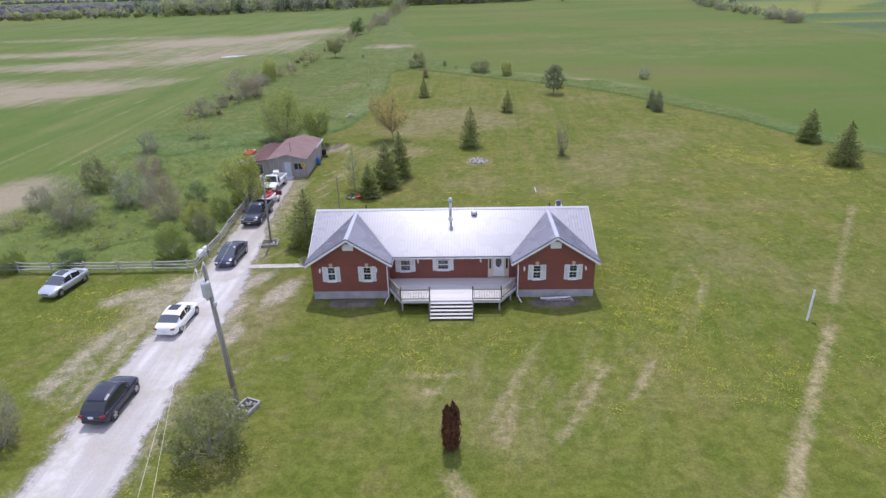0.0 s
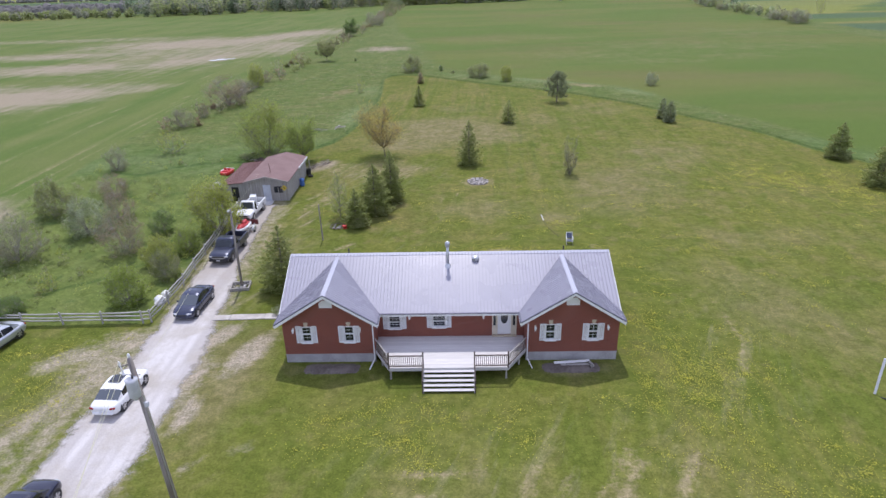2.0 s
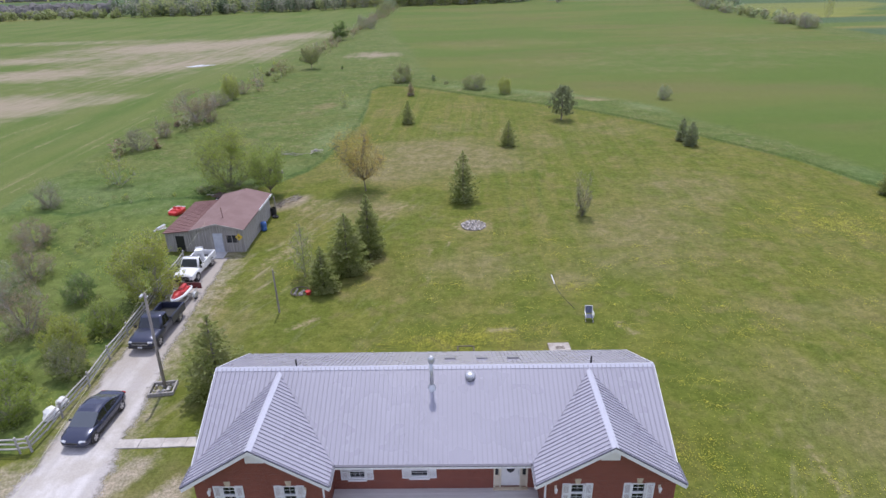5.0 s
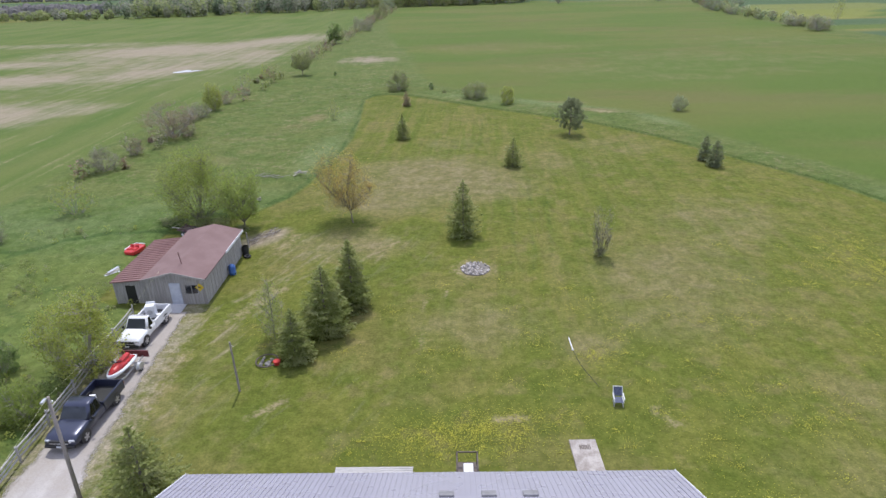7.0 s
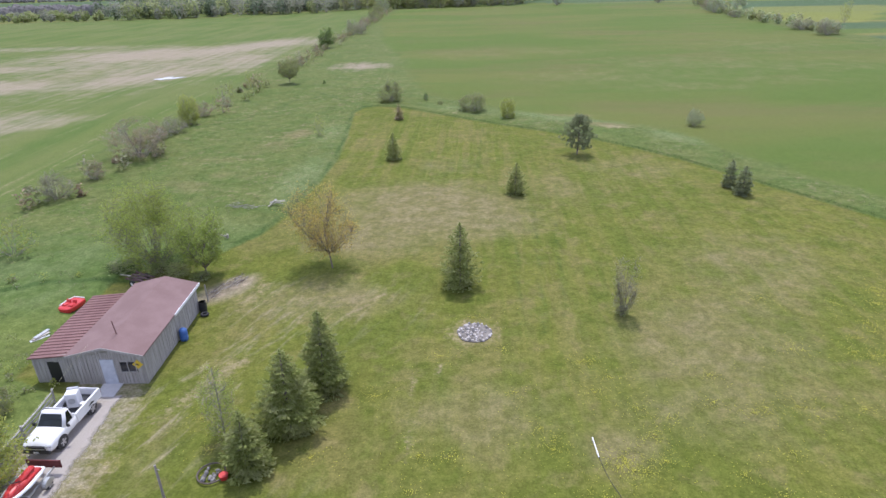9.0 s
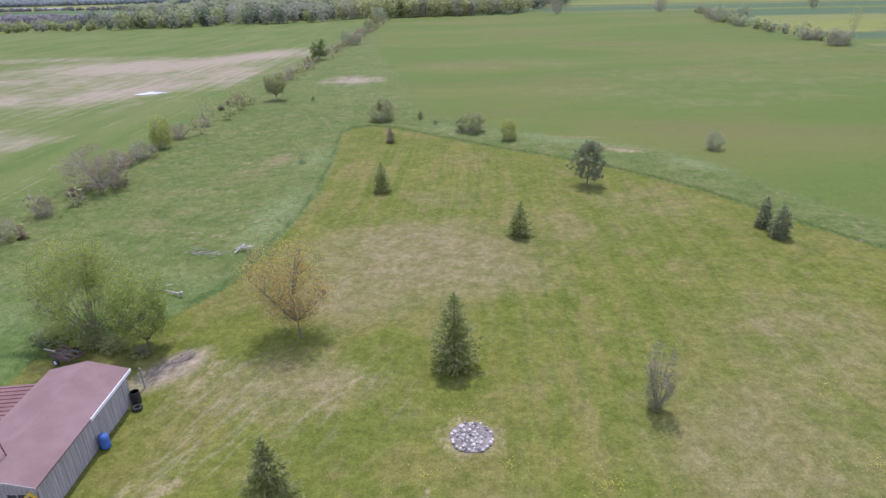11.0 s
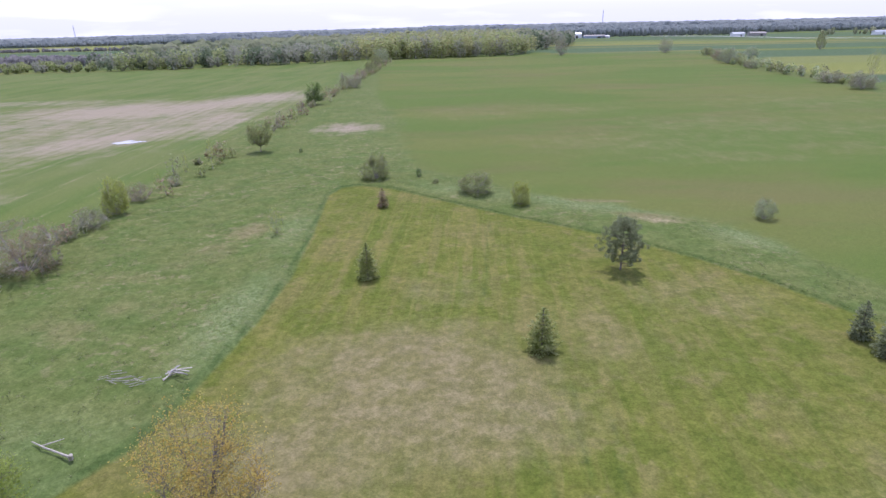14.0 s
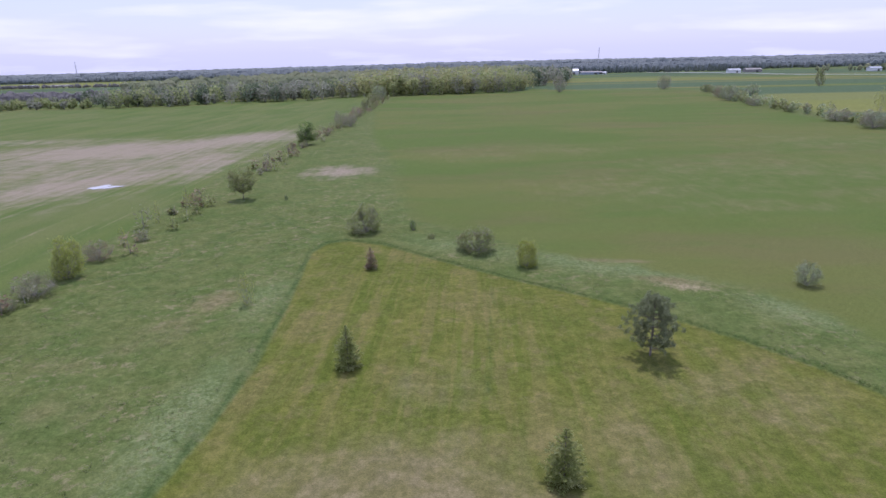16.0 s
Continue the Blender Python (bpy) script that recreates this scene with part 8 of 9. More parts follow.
# meadow edge and the far fields
MEADOW_AND_FIELDS = [
    (-9.9, 167.8, 4.7, 6.0, "olive", "rounded olive bush at the meadow edge"), (6.4, 157.2, 3.7, 6.0, "olive", "broad olive bush at the field edge"), (12.4, 150.4, 4.0, 3.4, "yellow", "conical yellow-olive bush at the field edge"),
    (42.7, 143.0, 2.9, 3.1, "blossom", "pale green bush in the field"), (-19.2, 139.6, 3.9, 2.2, "sparse", "thin sapling in the meadow"), (178, 587, 12.2, 13.0, "grey", "grey bare tree between the fields"),
    (165.8, 441.7, 9.6, 12.0, "blossom", "pale budding tree in the hedgerow"), (202, 490, 7.4, 11, "blossom", "pale budding tree in the hedgerow"), (151.8, 316, 4.8, 13, "grey", "grey bare thicket in the hedgerow"),
    (148.5, 291, 6.4, 12, "grey", "grey bare thicket in the hedgerow"), (190.4, 534, 6.2, 10, "olive", "olive green bush in the hedgerow"), (189, 348, 11.5, 6, "sparse", "tall thin pale tree in the field"),
    (304, 591, 14.5, 9, "olive", "lone olive green tree in a field"), (92, 576, 14.0, 13, "grey", "bare grey tree at the wood edge"), (157, 361, 4.4, 6, "olive", "low olive bush in the hedgerow"),
    (172, 470, 7.5, 10, "brown", "brown bare tree in the hedgerow"), (160, 400, 4.0, 9, "grey", "low grey scrub in the hedgerow"),
]
# low growth round the feet of the larger trees
# clumps by the willow and the green tree stand in for cast shade
UNDERGROWTH_AND_SHADE = [(14.9, 82.2, 0.9, 1.2, "weeds", "low weeds at the foot of a thin tree"), (-20.4, 89.2, 0.8, 2.0, "weeds", "low weed clump standing in for tree shade behind the shed"), (-28.2, 91.2, 1.0, 3.6, "weeds", "green clump standing in for shade below the willow"), (-24.6, 90.8, 1.0, 3.2, "weeds", "green clump standing in for shade below the willow"), (-22.6, 90.0, 1.4, 2.6, "weeds", "green clump standing in for tree shade behind the shed")]
UNDERGROWTH_AND_SHADE += [(-13.16, 49.09, 0.8, 1.1, "blossom", "small white-flowering shrub at the house corner")]
made = {}
for i, (x, y, h, w, kd, lab) in enumerate(BRUSH + HEDGEROW + MEADOW_AND_FIELDS + UNDERGROWTH_AND_SHADE):
    mat, n, sz = KINDS[kd]
    var = i % 3
    if (kd, var) not in made:
        thin = kd in ("sparse", "weeds")
        made[kd, var] = leafy_meshes(4.0, 4.4, 40 + i, mat, n, sz, stems=7 if not thin else 3, tips=330 if not thin else 150, bark=M_TWIG, low=0.05, limbs=21 if not thin else 9, thick=0.75, shell=0.3)
    plant("bush" if h < 5.3 else "tree", made[kd, var], x, y, lab, "bush" if h < 5.3 else "tree", (i * 67) % 360, (w / 4.4, w / 4.4, h / 4.0), "undergrowth" if kd == "weeds" else "hedgerow trees and bushes")
for x, y, h, w, mat, bark, lab, seed, opts in (
        (-9.1, 91.2, 7.7, 6.6, L_ORANGE, M_BARK, "orange-budding maple with bare forked limbs", 71, dict(leaves=12000, size=0.075, tips=620, low=0.24, bole=0.17, limbs=30, thick=0.55, shell=0.05, spread=0.08, foot=0.13, crest=0.78, fork=0.40, shape=0.65)),
        (-25.6, 92.3, 8.5, 9.0, L_WILLOW, M_BARK, "tall airy yellow-green willow behind the shed", 72, dict(leaves=21000, size=0.08, stems=6, tips=680, low=0.10, limbs=28, thick=0.5, shell=0.2, spread=0.06)),
        (-20.2, 90.0, 6.3, 5.6, L_GREEN, M_BARK, "fresh green leafy tree behind the shed", 73, dict(leaves=9000, size=0.10, tips=420, low=0.22, bole=0.12, limbs=18, thick=0.75, shell=0.15, spread=0.07, foot=0.12, crest=0.76, fork=0.36)),
        (-36.4, 193.0, 6.6, 6.2, L_OLIVE, M_BARK, "round-crowned tree on a clear stem in the hedgerow", 76, dict(leaves=7000, size=0.13, tips=320, low=0.24, bole=0.2, limbs=20, thick=0.8, shell=0.15, spread=0.07, foot=0.13, crest=0.76, fork=0.36)),
        (-41.6, 274.0, 8.0, 7.2, L_DARK, M_BARK, "leafy green tree in the hedgerow", 77, dict(leaves=7000, size=0.17, tips=320, low=0.14, bole=0.16, limbs=20, thick=0.9, shell=0.2, spread=0.07, foot=0.16, crest=0.76, fork=0.4)),
        (14.9, 82.3, 5.1, 2.1, L_GREY, M_BARK, "thin nearly bare young tree on the lawn", 74, dict(leaves=2200, size=0.07, stems=4, tips=200, low=0.03, limbs=13, shape=0.8, thick=0.5, shell=0.2, spread=0.08, foot=0.10, crest=0.72)),
        (-11.7, 69.1, 5.3, 2.1, L_SPARSEBIRCH, M_TWIG, "slender thinly leaved pale birch beside the spruces", 75, dict(leaves=3000, size=0.062, tips=190, low=0.05, limbs=18, central=True, shape=0.7, thick=0.6, shell=0.3, spread=0.08))):
    meshes = leafy_meshes(h, w, seed, mat, bark=bark, **opts)
    if "maple" in lab:
        for me in meshes:                      # the crown leans to the west
            me.transform(Matrix(((1, 0, -0.17, 0), (0, 1, 0.12, 0), (0, 0, 1, 0), (0, 0, 0, 1))))
    plant("tree", meshes, x, y, lab)


# ---- scrub, woods and distance ----
def tuft_field():
    """Low scrub, weeds and tussocks of the unmown ground."""
    rng = np.random.default_rng(21)
    n = 20000
    x, y = rng.uniform(-47, 50, n), rng.uniform(48, 185, n)
    lawn, cw, ce = (polygon_distance(x, y, p) for p in (LAWN, CROP_WEST, CROP_EAST))
    clump = np.sin(x * 0.31 + 2 * np.sin(y * 0.17)) * np.sin(y * 0.27 + 1.5 * np.sin(x * 0.23))
    keep = (lawn < -0.6) & (cw < -0.5) & (ce < -1) & (rng.random(n) < 0.25 + 0.6 * (clump > 0.2))
    x, y = x[keep], y[keep]
    k = 5
    cx = np.repeat(x, k) + rng.normal(0, 0.14, len(x) * k)
    cy = np.repeat(y, k) + rng.normal(0, 0.14, len(x) * k)
    c = np.stack([cx, cy, land(cx, cy) + 0.24 + rng.uniform(0.02, 0.2, len(cx))], 1)
    al = np.stack([rng.normal(0, 1.0, len(cx)), rng.normal(0, 1.0, len(cx)), 0.25 * np.ones(len(cx))], 1)
    me = leaf_mesh("meadow_tussocks", c, 0.065, L_MEADOW, 9, al, 0.9, 2.6)
    tagged(new("meadow_tussocks", me), "tussocks and weeds of the unmown meadow", "grass", kind="stuff")


def scrub():
    """Knee-high weeds, brambles and saplings between the bushes behind the fence."""
    rng = np.random.default_rng(33)
    for name, label, mat, n, top in (("brush_scrub", "olive brambles and weeds among the bushes", L_OLIVE, 240, 0.9), ("brush_scrub", "yellow-green saplings and tall weeds", L_YELLOW, 170, 1.2), ("brush_scrub", "dry grey stalks and twigs in the brush", L_GREY, 150, 0.9)):
        x, y = rng.uniform(-47, -23.4, n), rng.uniform(48.6, 90, n)
        clump = np.sin(x * 0.45 + 1.7 * np.sin(y * 0.21)) + np.sin(y * 0.37 + top * 5)
        ok = (clump > -0.2) & (line_distance(x, y, [(-31.5, 84), (-27.4, 84)]) > 5)
        x, y = x[ok], y[ok]
        k = 46
        h = np.repeat(rng.uniform(0.35, top, len(x)), k)
        u = rng.random(len(h)) ** 0.8
        a, r = rng.uniform(0, 6.283, len(h)), rng.random(len(h)) ** 0.5 * h * (0.75 - 0.4 * u)
        c = np.stack([np.repeat(x, k) + r * np.cos(a), np.repeat(y, k) + r * np.sin(a), np.repeat(land(x, y), k) + 0.15 + u * h], 1)
        tagged(new(name, leaf_mesh(name, c, 0.085, mat, 5, None, 0.5)), label, "undergrowth", kind="stuff")


scrub()


def grass_edge():
    """The taller, denser fringe of unmown grass along the mown lawn."""
    rng = np.random.default_rng(17)
    cs = []
    for (x0, y0), (x1, y1) in zip(LAWN[9:22], LAWN[10:23]):
        n = int(math.hypot(x1 - x0, y1 - y0) * 34)
        t = rng.random(n)
        d = np.array([y0 - y1, x1 - x0]) / math.hypot(x1 - x0, y1 - y0)      # outwards
        off = 0.15 + np.abs(rng.normal(0, 0.28, n))
        x, y = x0 + (x1 - x0) * t + d[0] * off, y0 + (y1 - y0) * t + d[1] * off
        cs.append(np.stack([x, y, land(x, y) + 0.10 + rng.uniform(0, 0.18, n)], 1))
    c = np.concatenate(cs)
    al = np.stack([rng.normal(0, 0.35, len(c)), rng.normal(0, 0.35, len(c)), np.ones(len(c))], 1)
    tagged(new("grass_fringe", leaf_mesh("grass_fringe", c, 0.05, L_FRINGE, 4, al, 0.0, 3.4)), "tall green grass fringe along the mown lawn", "grass", kind="stuff")


L_FRINGE = leaf_material("tall_grass", (0.130, 0.185, 0.050), (0.190, 0.235, 0.080), None, 0.8, 0.7)
grass_edge()
L_MEADOW = leaf_material("meadow_weeds", (0.15, 0.20, 0.080), (0.23, 0.255, 0.125), (0.28, 0.27, 0.16), 0.8, 0.65)
tuft_field()


def dandelions():
    """Flower heads standing in the lawn."""
    rng = np.random.default_rng(31)
    spots = [(2.5, 58.9, 5.5, 1.6, 1300), (40, 80, 7, 5, 2000), (12, 67.5, 2, 2, 200), (47, 74, 5, 6, 900), (16, 45, 4.5, 6, 700), (-2, 36.5, 8, 3.0, 700), (14.5, 39.5, 5, 3, 900), (-14, 22, 4, 4, 500), (5, 70, 22, 12, 800), (26, 60, 18, 16, 1600), (-28, 40, 6, 5, 600), (22, 32, 10, 6, 900)]
    c = []
    for x, y, rx, ry, n in spots:
        m = max(6, n // 22)
        cx, cy = rng.normal(x, rx * 0.6, m), rng.normal(y, ry * 0.6, m)
        pick = rng.integers(0, m, n * 4)
        near = rng.exponential(0.8, n * 4)
        turn = rng.uniform(0, 6.283, n * 4)
        c.append(np.stack([cx[pick] + near * np.cos(turn) * 1.3, cy[pick] + near * np.sin(turn)], 1))
    c = np.concatenate(c)
    keep = (polygon_distance(c[:, 0], c[:, 1], LAWN) > 0.5) & ~((np.abs(c[:, 0]) < 12) & (c[:, 1] > 39) & (c[:, 1] < 56.2)) & (c[:, 0] > -40) & ~((c[:, 0] > -23) & (c[:, 0] < -16.5))
    c = c[keep]
    m = MB()
    for x, y in c:
        r, a, z = 0.025 * random.uniform(0.6, 1.4), random.uniform(0, 1.5), 0.05 + float(land(x, y))
        m.add([(x + r * math.cos(a + k * math.pi / 2), y + r * math.sin(a + k * math.pi / 2), z) for k in range(4)] + [(x, y, z + 0.02)], [(0, 1, 4), (1, 2, 4), (2, 3, 4), (3, 0, 4)])
    tagged(part("dandelions", m, M_DANDELION), "yellow dandelion heads scattered in the lawn", "flowers", kind="stuff")


M_DANDELION = material("dandelion_petals", (0.46, 0.44, 0.05), 0.7)
dandelions()


def wood(name, label, poly, n, h0, h1, mats, seed, leaves=120, size=1.5, front=None):
    """A far wood: many small crowns on stems, uneven in height."""
    rng = np.random.default_rng(seed)
    px, py = [p[0] for p in poly], [p[1] for p in poly]
    pts = []
    while len(pts) < n:
        x, y = rng.uniform(min(px), max(px), 400), rng.uniform(min(py), max(py), 400)
        ok = polygon_distance(x, y, poly) > 0
        pts += list(zip(x[ok], y[ok]))
    pts = np.array(pts[:n])
    hh = rng.uniform(h0, h1, n)
    group = rng.integers(0, len(mats), n)
    tr = MB()
    for (x, y), h in zip(pts, hh):
        z = hz(x, y)
        tr.tube([(x, y, z - 0.3), (x + rng.uniform(-0.3, 0.3), y, z + h * 0.8)], [0.016 * h, 0.006 * h], 4, False)
    w = thing(name, float(pts[:, 0].mean()), float(pts[:, 1].mean()), 0, 0, label, "wood", kind="stuff")
    o = np.array([pts[:, 0].mean(), pts[:, 1].mean(), 0])
    tr.v = [tuple(np.array(v) - o) for v in tr.v]
    part("trunks", tr, M_TWIG, w)
    for g, mat in enumerate(mats):
        cs = []
        for (x, y), h in zip(pts[group == g], hh[group == g]):
            z = hz(x, y)
            u = rng.normal(size=(leaves, 3))
            u /= np.linalg.norm(u, axis=1)[:, None]
            r = rng.uniform(0.45, 1.0, leaves)[:, None] ** 0.5
            lob = 1 + 0.25 * np.sin(3 * np.arctan2(u[:, 1], u[:, 0]) + x)[:, None]
            cs.append(u * r * lob * np.array([0.36 * h, 0.36 * h, 0.47 * h]) + np.array([x, y, z + 0.53 * h]) - o)
        part("crowns", leaf_mesh("crowns", np.concatenate(cs), size, mat, seed + g, None, 0.5), None, w)
    return w


wood("near_wood", "budding broadleaf wood beyond the fields", [(-84, 588), (-40, 556), (55, 582), (82, 650), (60, 760), (-90, 760)], 430, 11, 19, [L_WOOD, L_WOODGREY, L_WOODYEL, L_WOODYEL, L_WOOD], 3, 150, 1.25)
wood("west_wood", "mixed wood edge beyond the west field", [(-270, 549), (-205, 556), (-84, 588), (-90, 760), (-270, 720), (-300, 600)], 400, 7, 15.5, [L_WOOD, L_WOODGREY, L_WOODDARK, L_WOODGREY], 4, 130, 1.25)
wood("west_wood", "grey budding wood far beyond the west field", [(-420, 550), (-270, 549), (-300, 600), (-340, 640), (-520, 640), (-760, 560), (-600, 530)], 420, 3, 7.5, [L_WOODGREY, L_WOOD, L_WOOD], 5, 100, 1.2)
wood("middle_wood", "dark conifer and budding wood beside the barn", [(80, 690), (118, 690), (180, 980), (150, 1100), (60, 1000)], 120, 12, 17, [L_WOODDARK, L_WOODGREY], 6, 100, 2.0)
wood("hedge_row", "tangled hedgerow scrub between the fields", [(-47, 100), (-41.5, 100), (-39.5, 200), (-37, 320), (-37, 545), (-46, 545), (-44, 320), (-46, 200)], 150, 1.2, 4.0, [L_GREY, L_BROWN, L_OLIVE], 7, 60, 0.35)
wood("hedge_row", "hedgerow scrub along the east field", [(150, 290), (157, 288), (176, 430), (204, 545), (194, 550), (163, 430)], 110, 2.0, 5.5, [L_GREY, L_OLIVE, L_BLOSSOM], 8, 60, 0.7)


def canopy(name, a, b):
    m = material(name, a, 1.0, 0.0, 0.05)
    k = Nodes(m)
    k.color(k.mix(k.math("ADD", k.math("MULTIPLY", k.island(), 0.6), k.math("MULTIPLY", k.step(k.noise(0.006, 3, 0.6), 0.4, 0.6), 0.4)), a, b))
    k.bump(k.noise(0.5, 3, 0.7), 0.8, 1.5)
    tr = k.t.nodes.new("ShaderNodeBsdfTranslucent")
    k.put(tr.inputs["Color"], tuple(0.5 * (p + q) for p, q in zip(a, b)) + (1.0,))
    ms = k.t.nodes.new("ShaderNodeMixShader")
    ms.inputs[0].default_value = 0.45
    k.t.links.new(k.bsdf.outputs[0], ms.inputs[1])
    k.t.links.new(tr.outputs[0], ms.inputs[2])
    k.t.links.new(ms.outputs[0], k.t.nodes["Material Output"].inputs["Surface"])
    return m


def forest(name, label, poly, n, h0, h1, mat, seed, wide=0.42, pointed=False, far=0.0):
    """A far wood as a carpet of uneven crowns; those far off stand for several trees together."""
    rng = np.random.default_rng(seed)
    px, py = [p[0] for p in poly], [p[1] for p in poly]
    x, y = rng.uniform(min(px), max(px), n * 12), rng.uniform(min(py), max(py), n * 12)
    near = rng.random(n * 12) < np.clip(1.0 - far * (y - min(py)) / (max(py) - min(py)), 0.08, 1)
    ok = (polygon_distance(x, y, poly) > 0) & (np.abs(x) < 0.86 * y + 80) & near
    x, y = x[ok][:n], y[ok][:n]
    n = len(x)
    grow = 1 + 1.6 * far * (y - min(py)) / (max(py) - min(py))
    h = rng.uniform(h0, h1, n) * np.where(rng.random(n) < 0.12, 1.18, 1.0)
    r = wide * h * rng.uniform(0.75, 1.3, n) * grow
    k = 6
    ang = np.arange(k) * 2 * math.pi / k + rng.uniform(0, 6.3, (n, 1))
    levels = ((0.02, 0.55), (0.45, 1.0), (0.82, 0.68)) if not pointed else ((0.02, 0.8), (0.2, 1.0), (0.6, 0.5))
    z0 = land(x, y)
    vs = []
    for f, rr in levels:
        rad = (r * rr)[:, None] * rng.uniform(0.7, 1.25, (n, k))
        vs.append(np.stack([x[:, None] + rad * np.cos(ang), y[:, None] + rad * np.sin(ang), (z0 + f * h)[:, None] + rng.normal(0, 0.05, (n, k)) * h[:, None]], -1))
    tip = np.stack([x + rng.normal(0, 0.1, n) * r, y + rng.normal(0, 0.1, n) * r, z0 + h], -1)[:, None, :]
    v = np.concatenate(vs + [tip], 1)
    m = 3 * k + 1
    f = [(j * k + i, j * k + (i + 1) % k, j * k + k + (i + 1) % k, j * k + k + i) for j in (0, 1) for i in range(k)]
    t = [(2 * k + i, 2 * k + (i + 1) % k, 3 * k) for i in range(k)]
    base = np.arange(n)[:, None, None] * m
    mb = MB()
    mb.v = v.reshape(-1, 3).tolist()
    mb.f = (np.array(f)[None] + base).reshape(-1, 4).tolist() + (np.array(t)[None] + base).reshape(-1, 3).tolist()
    tagged(part(name, mb, mat), label, "forest", kind="structure")


M_CANOPY = canopy("far_forest", (0.285, 0.326, 0.196), (0.435, 0.435, 0.261))
M_CANOPYGREY = canopy("far_budding_forest", (0.274, 0.257, 0.259), (0.346, 0.335, 0.289))
# distance haze is mixed into this blue-grey base colour
M_CANOPYHAZE = canopy("hazed_far_forest", (0.315, 0.355, 0.350), (0.390, 0.415, 0.385))
M_CANOPYDARK = canopy("far_conifers", (0.173, 0.205, 0.177), (0.263, 0.293, 0.235))
forest("backdrop", "wooded plain reaching to the horizon", [(-3600, 2300), (-1300, 2000), (0, 1900), (1400, 2000), (3700, 2300), (3900, 4300), (-3900, 4300)], 9000, 15, 21, M_CANOPYHAZE, 3, 0.62, far=0.75)
forest("backdrop", "belt of far budding forest", [(-1900, 1950), (-1150, 1800), (-560, 1680), (-60, 1560), (60, 1920), (-1300, 2150), (-1900, 2300)], 4600, 9, 14, M_CANOPYHAZE, 1, 0.42)
forest("backdrop", "belt of far mixed forest behind the barns", [(60, 1330), (200, 1220), (330, 1230), (520, 1260), (900, 1350), (1500, 1300), (2200, 1350), (2300, 2100), (0, 2000)], 9000, 9, 14, M_CANOPYHAZE, 5, 0.40)
forest("backdrop", "row of far dark conifers", [(228, 1185), (300, 1172), (430, 1160), (520, 1165), (515, 1200), (230, 1215)], 130, 6, 12, M_CANOPYDARK, 6, 0.24, True)
forest("backdrop", "far dark conifer plantation", [(-420, 890), (-300, 850), (-215, 860), (-225, 940), (-400, 960)], 260, 8, 14, M_CANOPYDARK, 7, 0.22, True)
forest("backdrop", "grey-brown budding wood beyond the west field", [(-900, 590), (-520, 600), (-340, 640), (-300, 700), (-420, 760), (-700, 720), (-900, 700)], 900, 5, 9, M_CANOPYGREY, 8, 0.40)
forest("backdrop", "budding wood canopy behind the wood edge", [(-330, 720), (-90, 750), (60, 740), (120, 820), (130, 1150), (-160, 1250), (-330, 960)], 2300, 10, 17, M_CANOPY, 10, 0.40)
forest("backdrop", "tree belts between the far west fields", [(-1500, 1240), (-820, 1250), (-420, 1150), (-200, 1180), (-210, 1200), (-420, 1180), (-820, 1290), (-1500, 1290)], 520, 2.5, 7, M_CANOPYGREY, 12, 0.45)
forest("backdrop", "wooded rise on the east horizon", [(900, 1330), (1100, 1290), (1700, 1250), (2400, 1200), (2500, 1900), (1200, 1900)], 2200, 14, 24, M_CANOPYHAZE, 4, 0.5)
forest("backdrop", "roadside trees far off to the east", [(560, 1030), (700, 975), (900, 930), (1300, 800), (1310, 830), (900, 965), (700, 1010), (565, 1060)], 130, 5, 11, M_CANOPY, 9, 0.36)
rd = MB()
for x0, y0, x1, y1 in ((330, 1120, 400, 1010), (400, 1010, 431, 851), (431, 851, 520, 770), (520, 770, 800, 560)):
    for i in range(8):
        a, b = i / 8, (i + 1) / 8
        p, q = (x0 + (x1 - x0) * a, y0 + (y1 - y0) * a), (x0 + (x1 - x0) * b, y0 + (y1 - y0) * b)
        rd.quad((p[0], p[1], hz(*p) + 1.2), (p[0] + 5, p[1] + 6, hz(*p) + 1.2), (q[0] + 5, q[1] + 6, hz(*q) + 1.2), (q[0], q[1], hz(*q) + 1.2))
tagged(part("road", rd, M_CONCRETE), "far pale country road", "road", kind="structure")


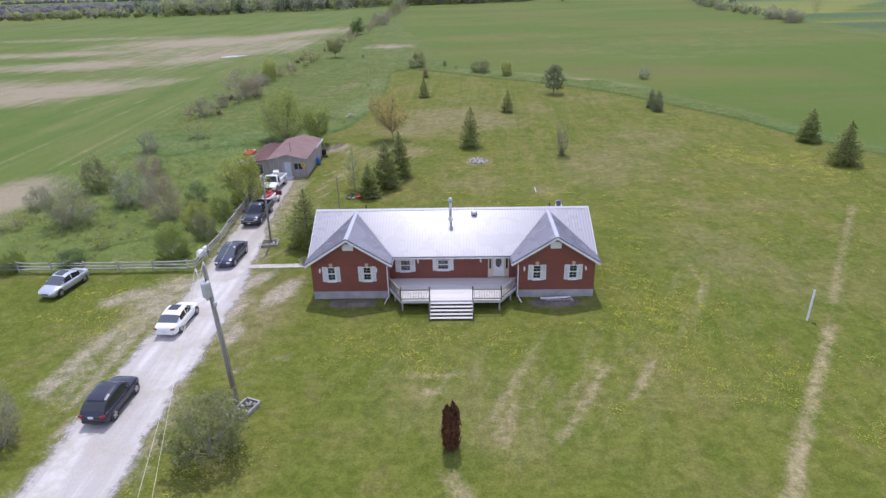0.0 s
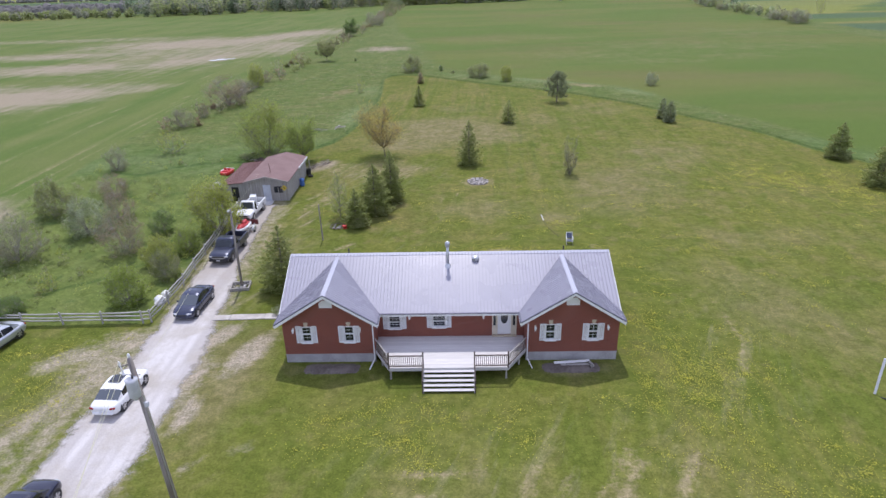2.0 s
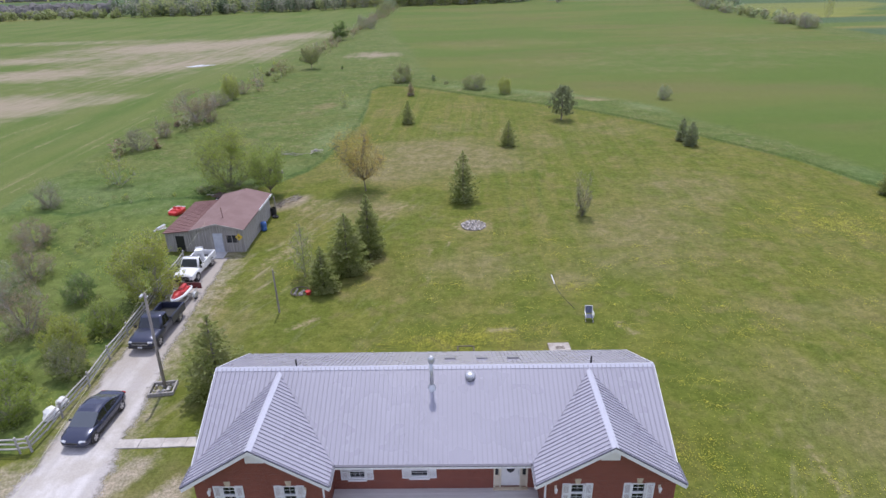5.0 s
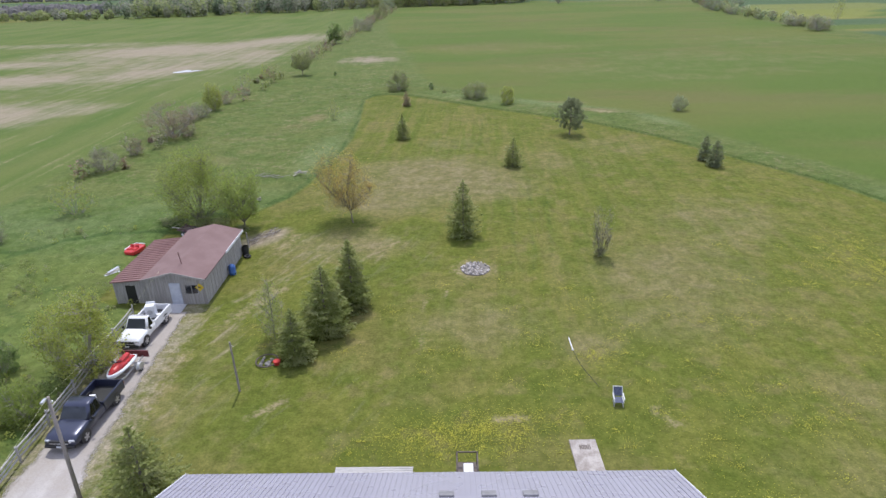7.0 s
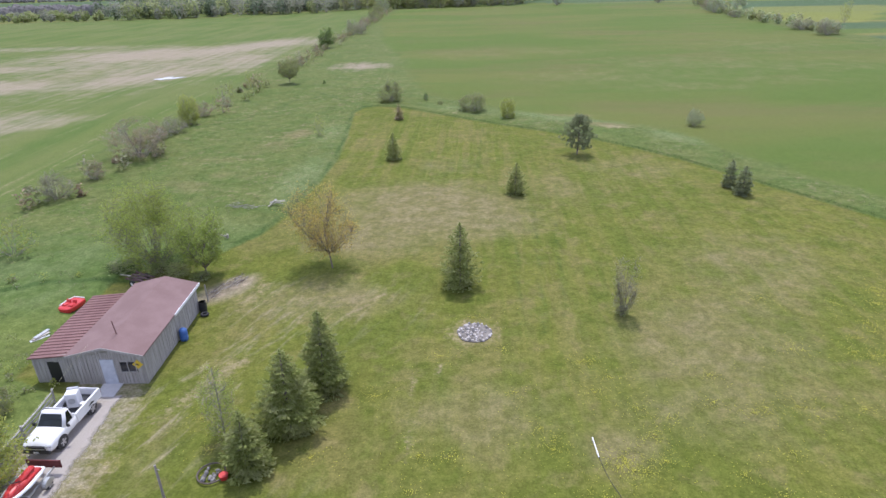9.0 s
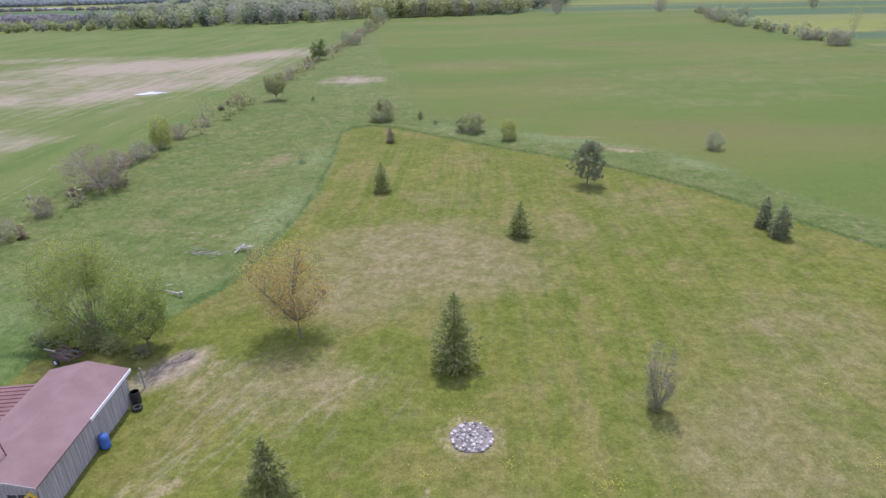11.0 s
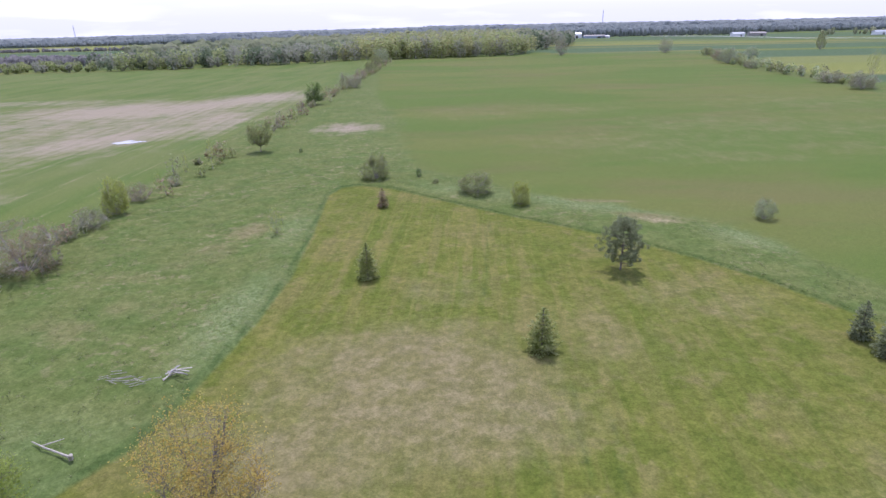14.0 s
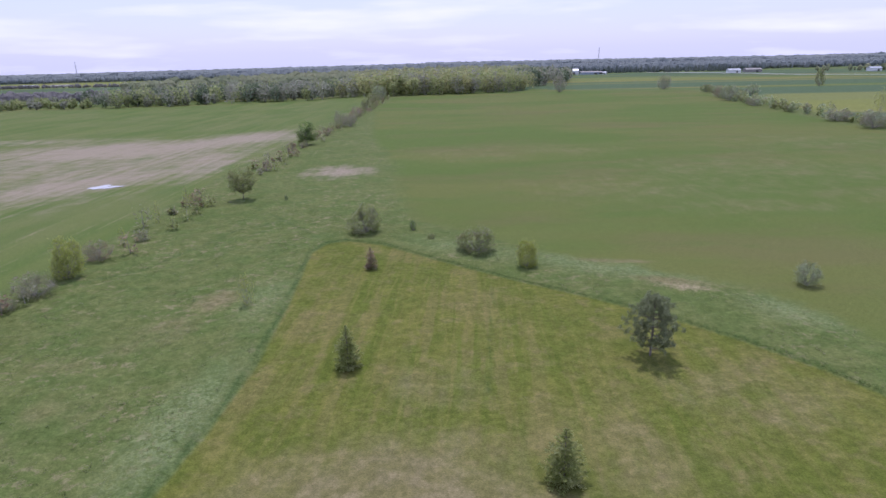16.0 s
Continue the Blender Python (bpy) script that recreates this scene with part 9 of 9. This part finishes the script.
def far_buildings():
    for x, y, w, d, h, mat, lab in ((208, 1130, 26, 14, 9, M_TRIM, "far white barn with grey roof"), (240, 1120, 34, 14, 5, M_BARNBLUE, "far long blue-grey barn"), (258, 1118, 12, 10, 4, M_TRIM, "small white farm shed"), (436, 1040, 18, 10, 6, M_TRIM, "far white farmhouse by a road"),
                                    (470, 1052, 24, 12, 6, M_GREYWOOD, "far grey farm building"), (-820, 1330, 30, 12, 5, M_TRIM, "far white farm building"), (-760, 1335, 40, 12, 4, M_STEEL, "far grey farm building"), (610, 985, 16, 10, 6, M_TRIM, "far white house by trees")):
        b = thing("farm_building", x, y, hz(x, y), 0, lab, "building")
        part("wall", MB().box((0, 0, h * 0.35), (w, d, h * 0.7)), mat, b)
        part("roof", MB().slab([(-w / 2 - 0.4, -d / 2 - 0.4, h * 0.68), (-w / 2 - 0.4, 0, h), (-w / 2 - 0.4, d / 2 + 0.4, h * 0.68)], w + 0.8, (1, 0, 0)), M_GREYWOOD if mat is not M_TRIM else M_STEEL, b)
        part("door", MB().box((w * 0.2, -d / 2 - 0.1, h * 0.22), (w * 0.14, 0.2, h * 0.44)), M_DARKVENT, b)
    for x, y, h in ((414, 1800, 53), (-1000, 1810, 54)):
        m = thing("radio_mast", x, y, hz(x, y), 0, "thin far radio mast", "mast")
        for a in (0, 2.09, 4.19):
            part("leg", MB().tube([(1.6 * math.cos(a), 1.6 * math.sin(a), 0), (0.5 * math.cos(a), 0.5 * math.sin(a), h)], [0.45, 0.3], 4), M_STEEL, m)
        for k in range(8):
            part("brace", MB().tube([(1.4 - 0.1 * k, 0, h * k / 8), (-0.7, 0.8, h * (k + 1) / 8)], 0.2, 4), M_STEEL, m)
    p = thing("puddle", -76.5, 217.5, float(land(-76.5, 217.5)), 0, "shallow pale puddle in the bare field", "puddle")
    sheet = MB()
    for cx, cy, rx, ry in ((-1.4, 0.8, 2.6, 2.4), (2.2, -1.2, 2.8, 1.3)):
        rim = [(cx + rx * math.cos(a) * (1 + 0.22 * math.sin(3 * a + cx)), cy + ry * math.sin(a) * (1 + 0.2 * math.cos(4 * a))) for a in [2 * math.pi * i / 28 for i in range(28)]]
        sheet.quad(*[(x, y, float(land(x - 76.5, y + 217.5)) - float(land(-76.5, 217.5)) + 0.05 + 0.01 * cx) for x, y in rim])
    part("water_sheet", sheet, M_WATER, p)


M_BARNBLUE = varied("blue_grey_cladding", (0.30, 0.36, 0.46), (0.38, 0.44, 0.54), 0.4, 0.6)
M_WATER = material("muddy_water", (0.42, 0.40, 0.37), 0.12, 0.0, 0.7)
far_buildings()
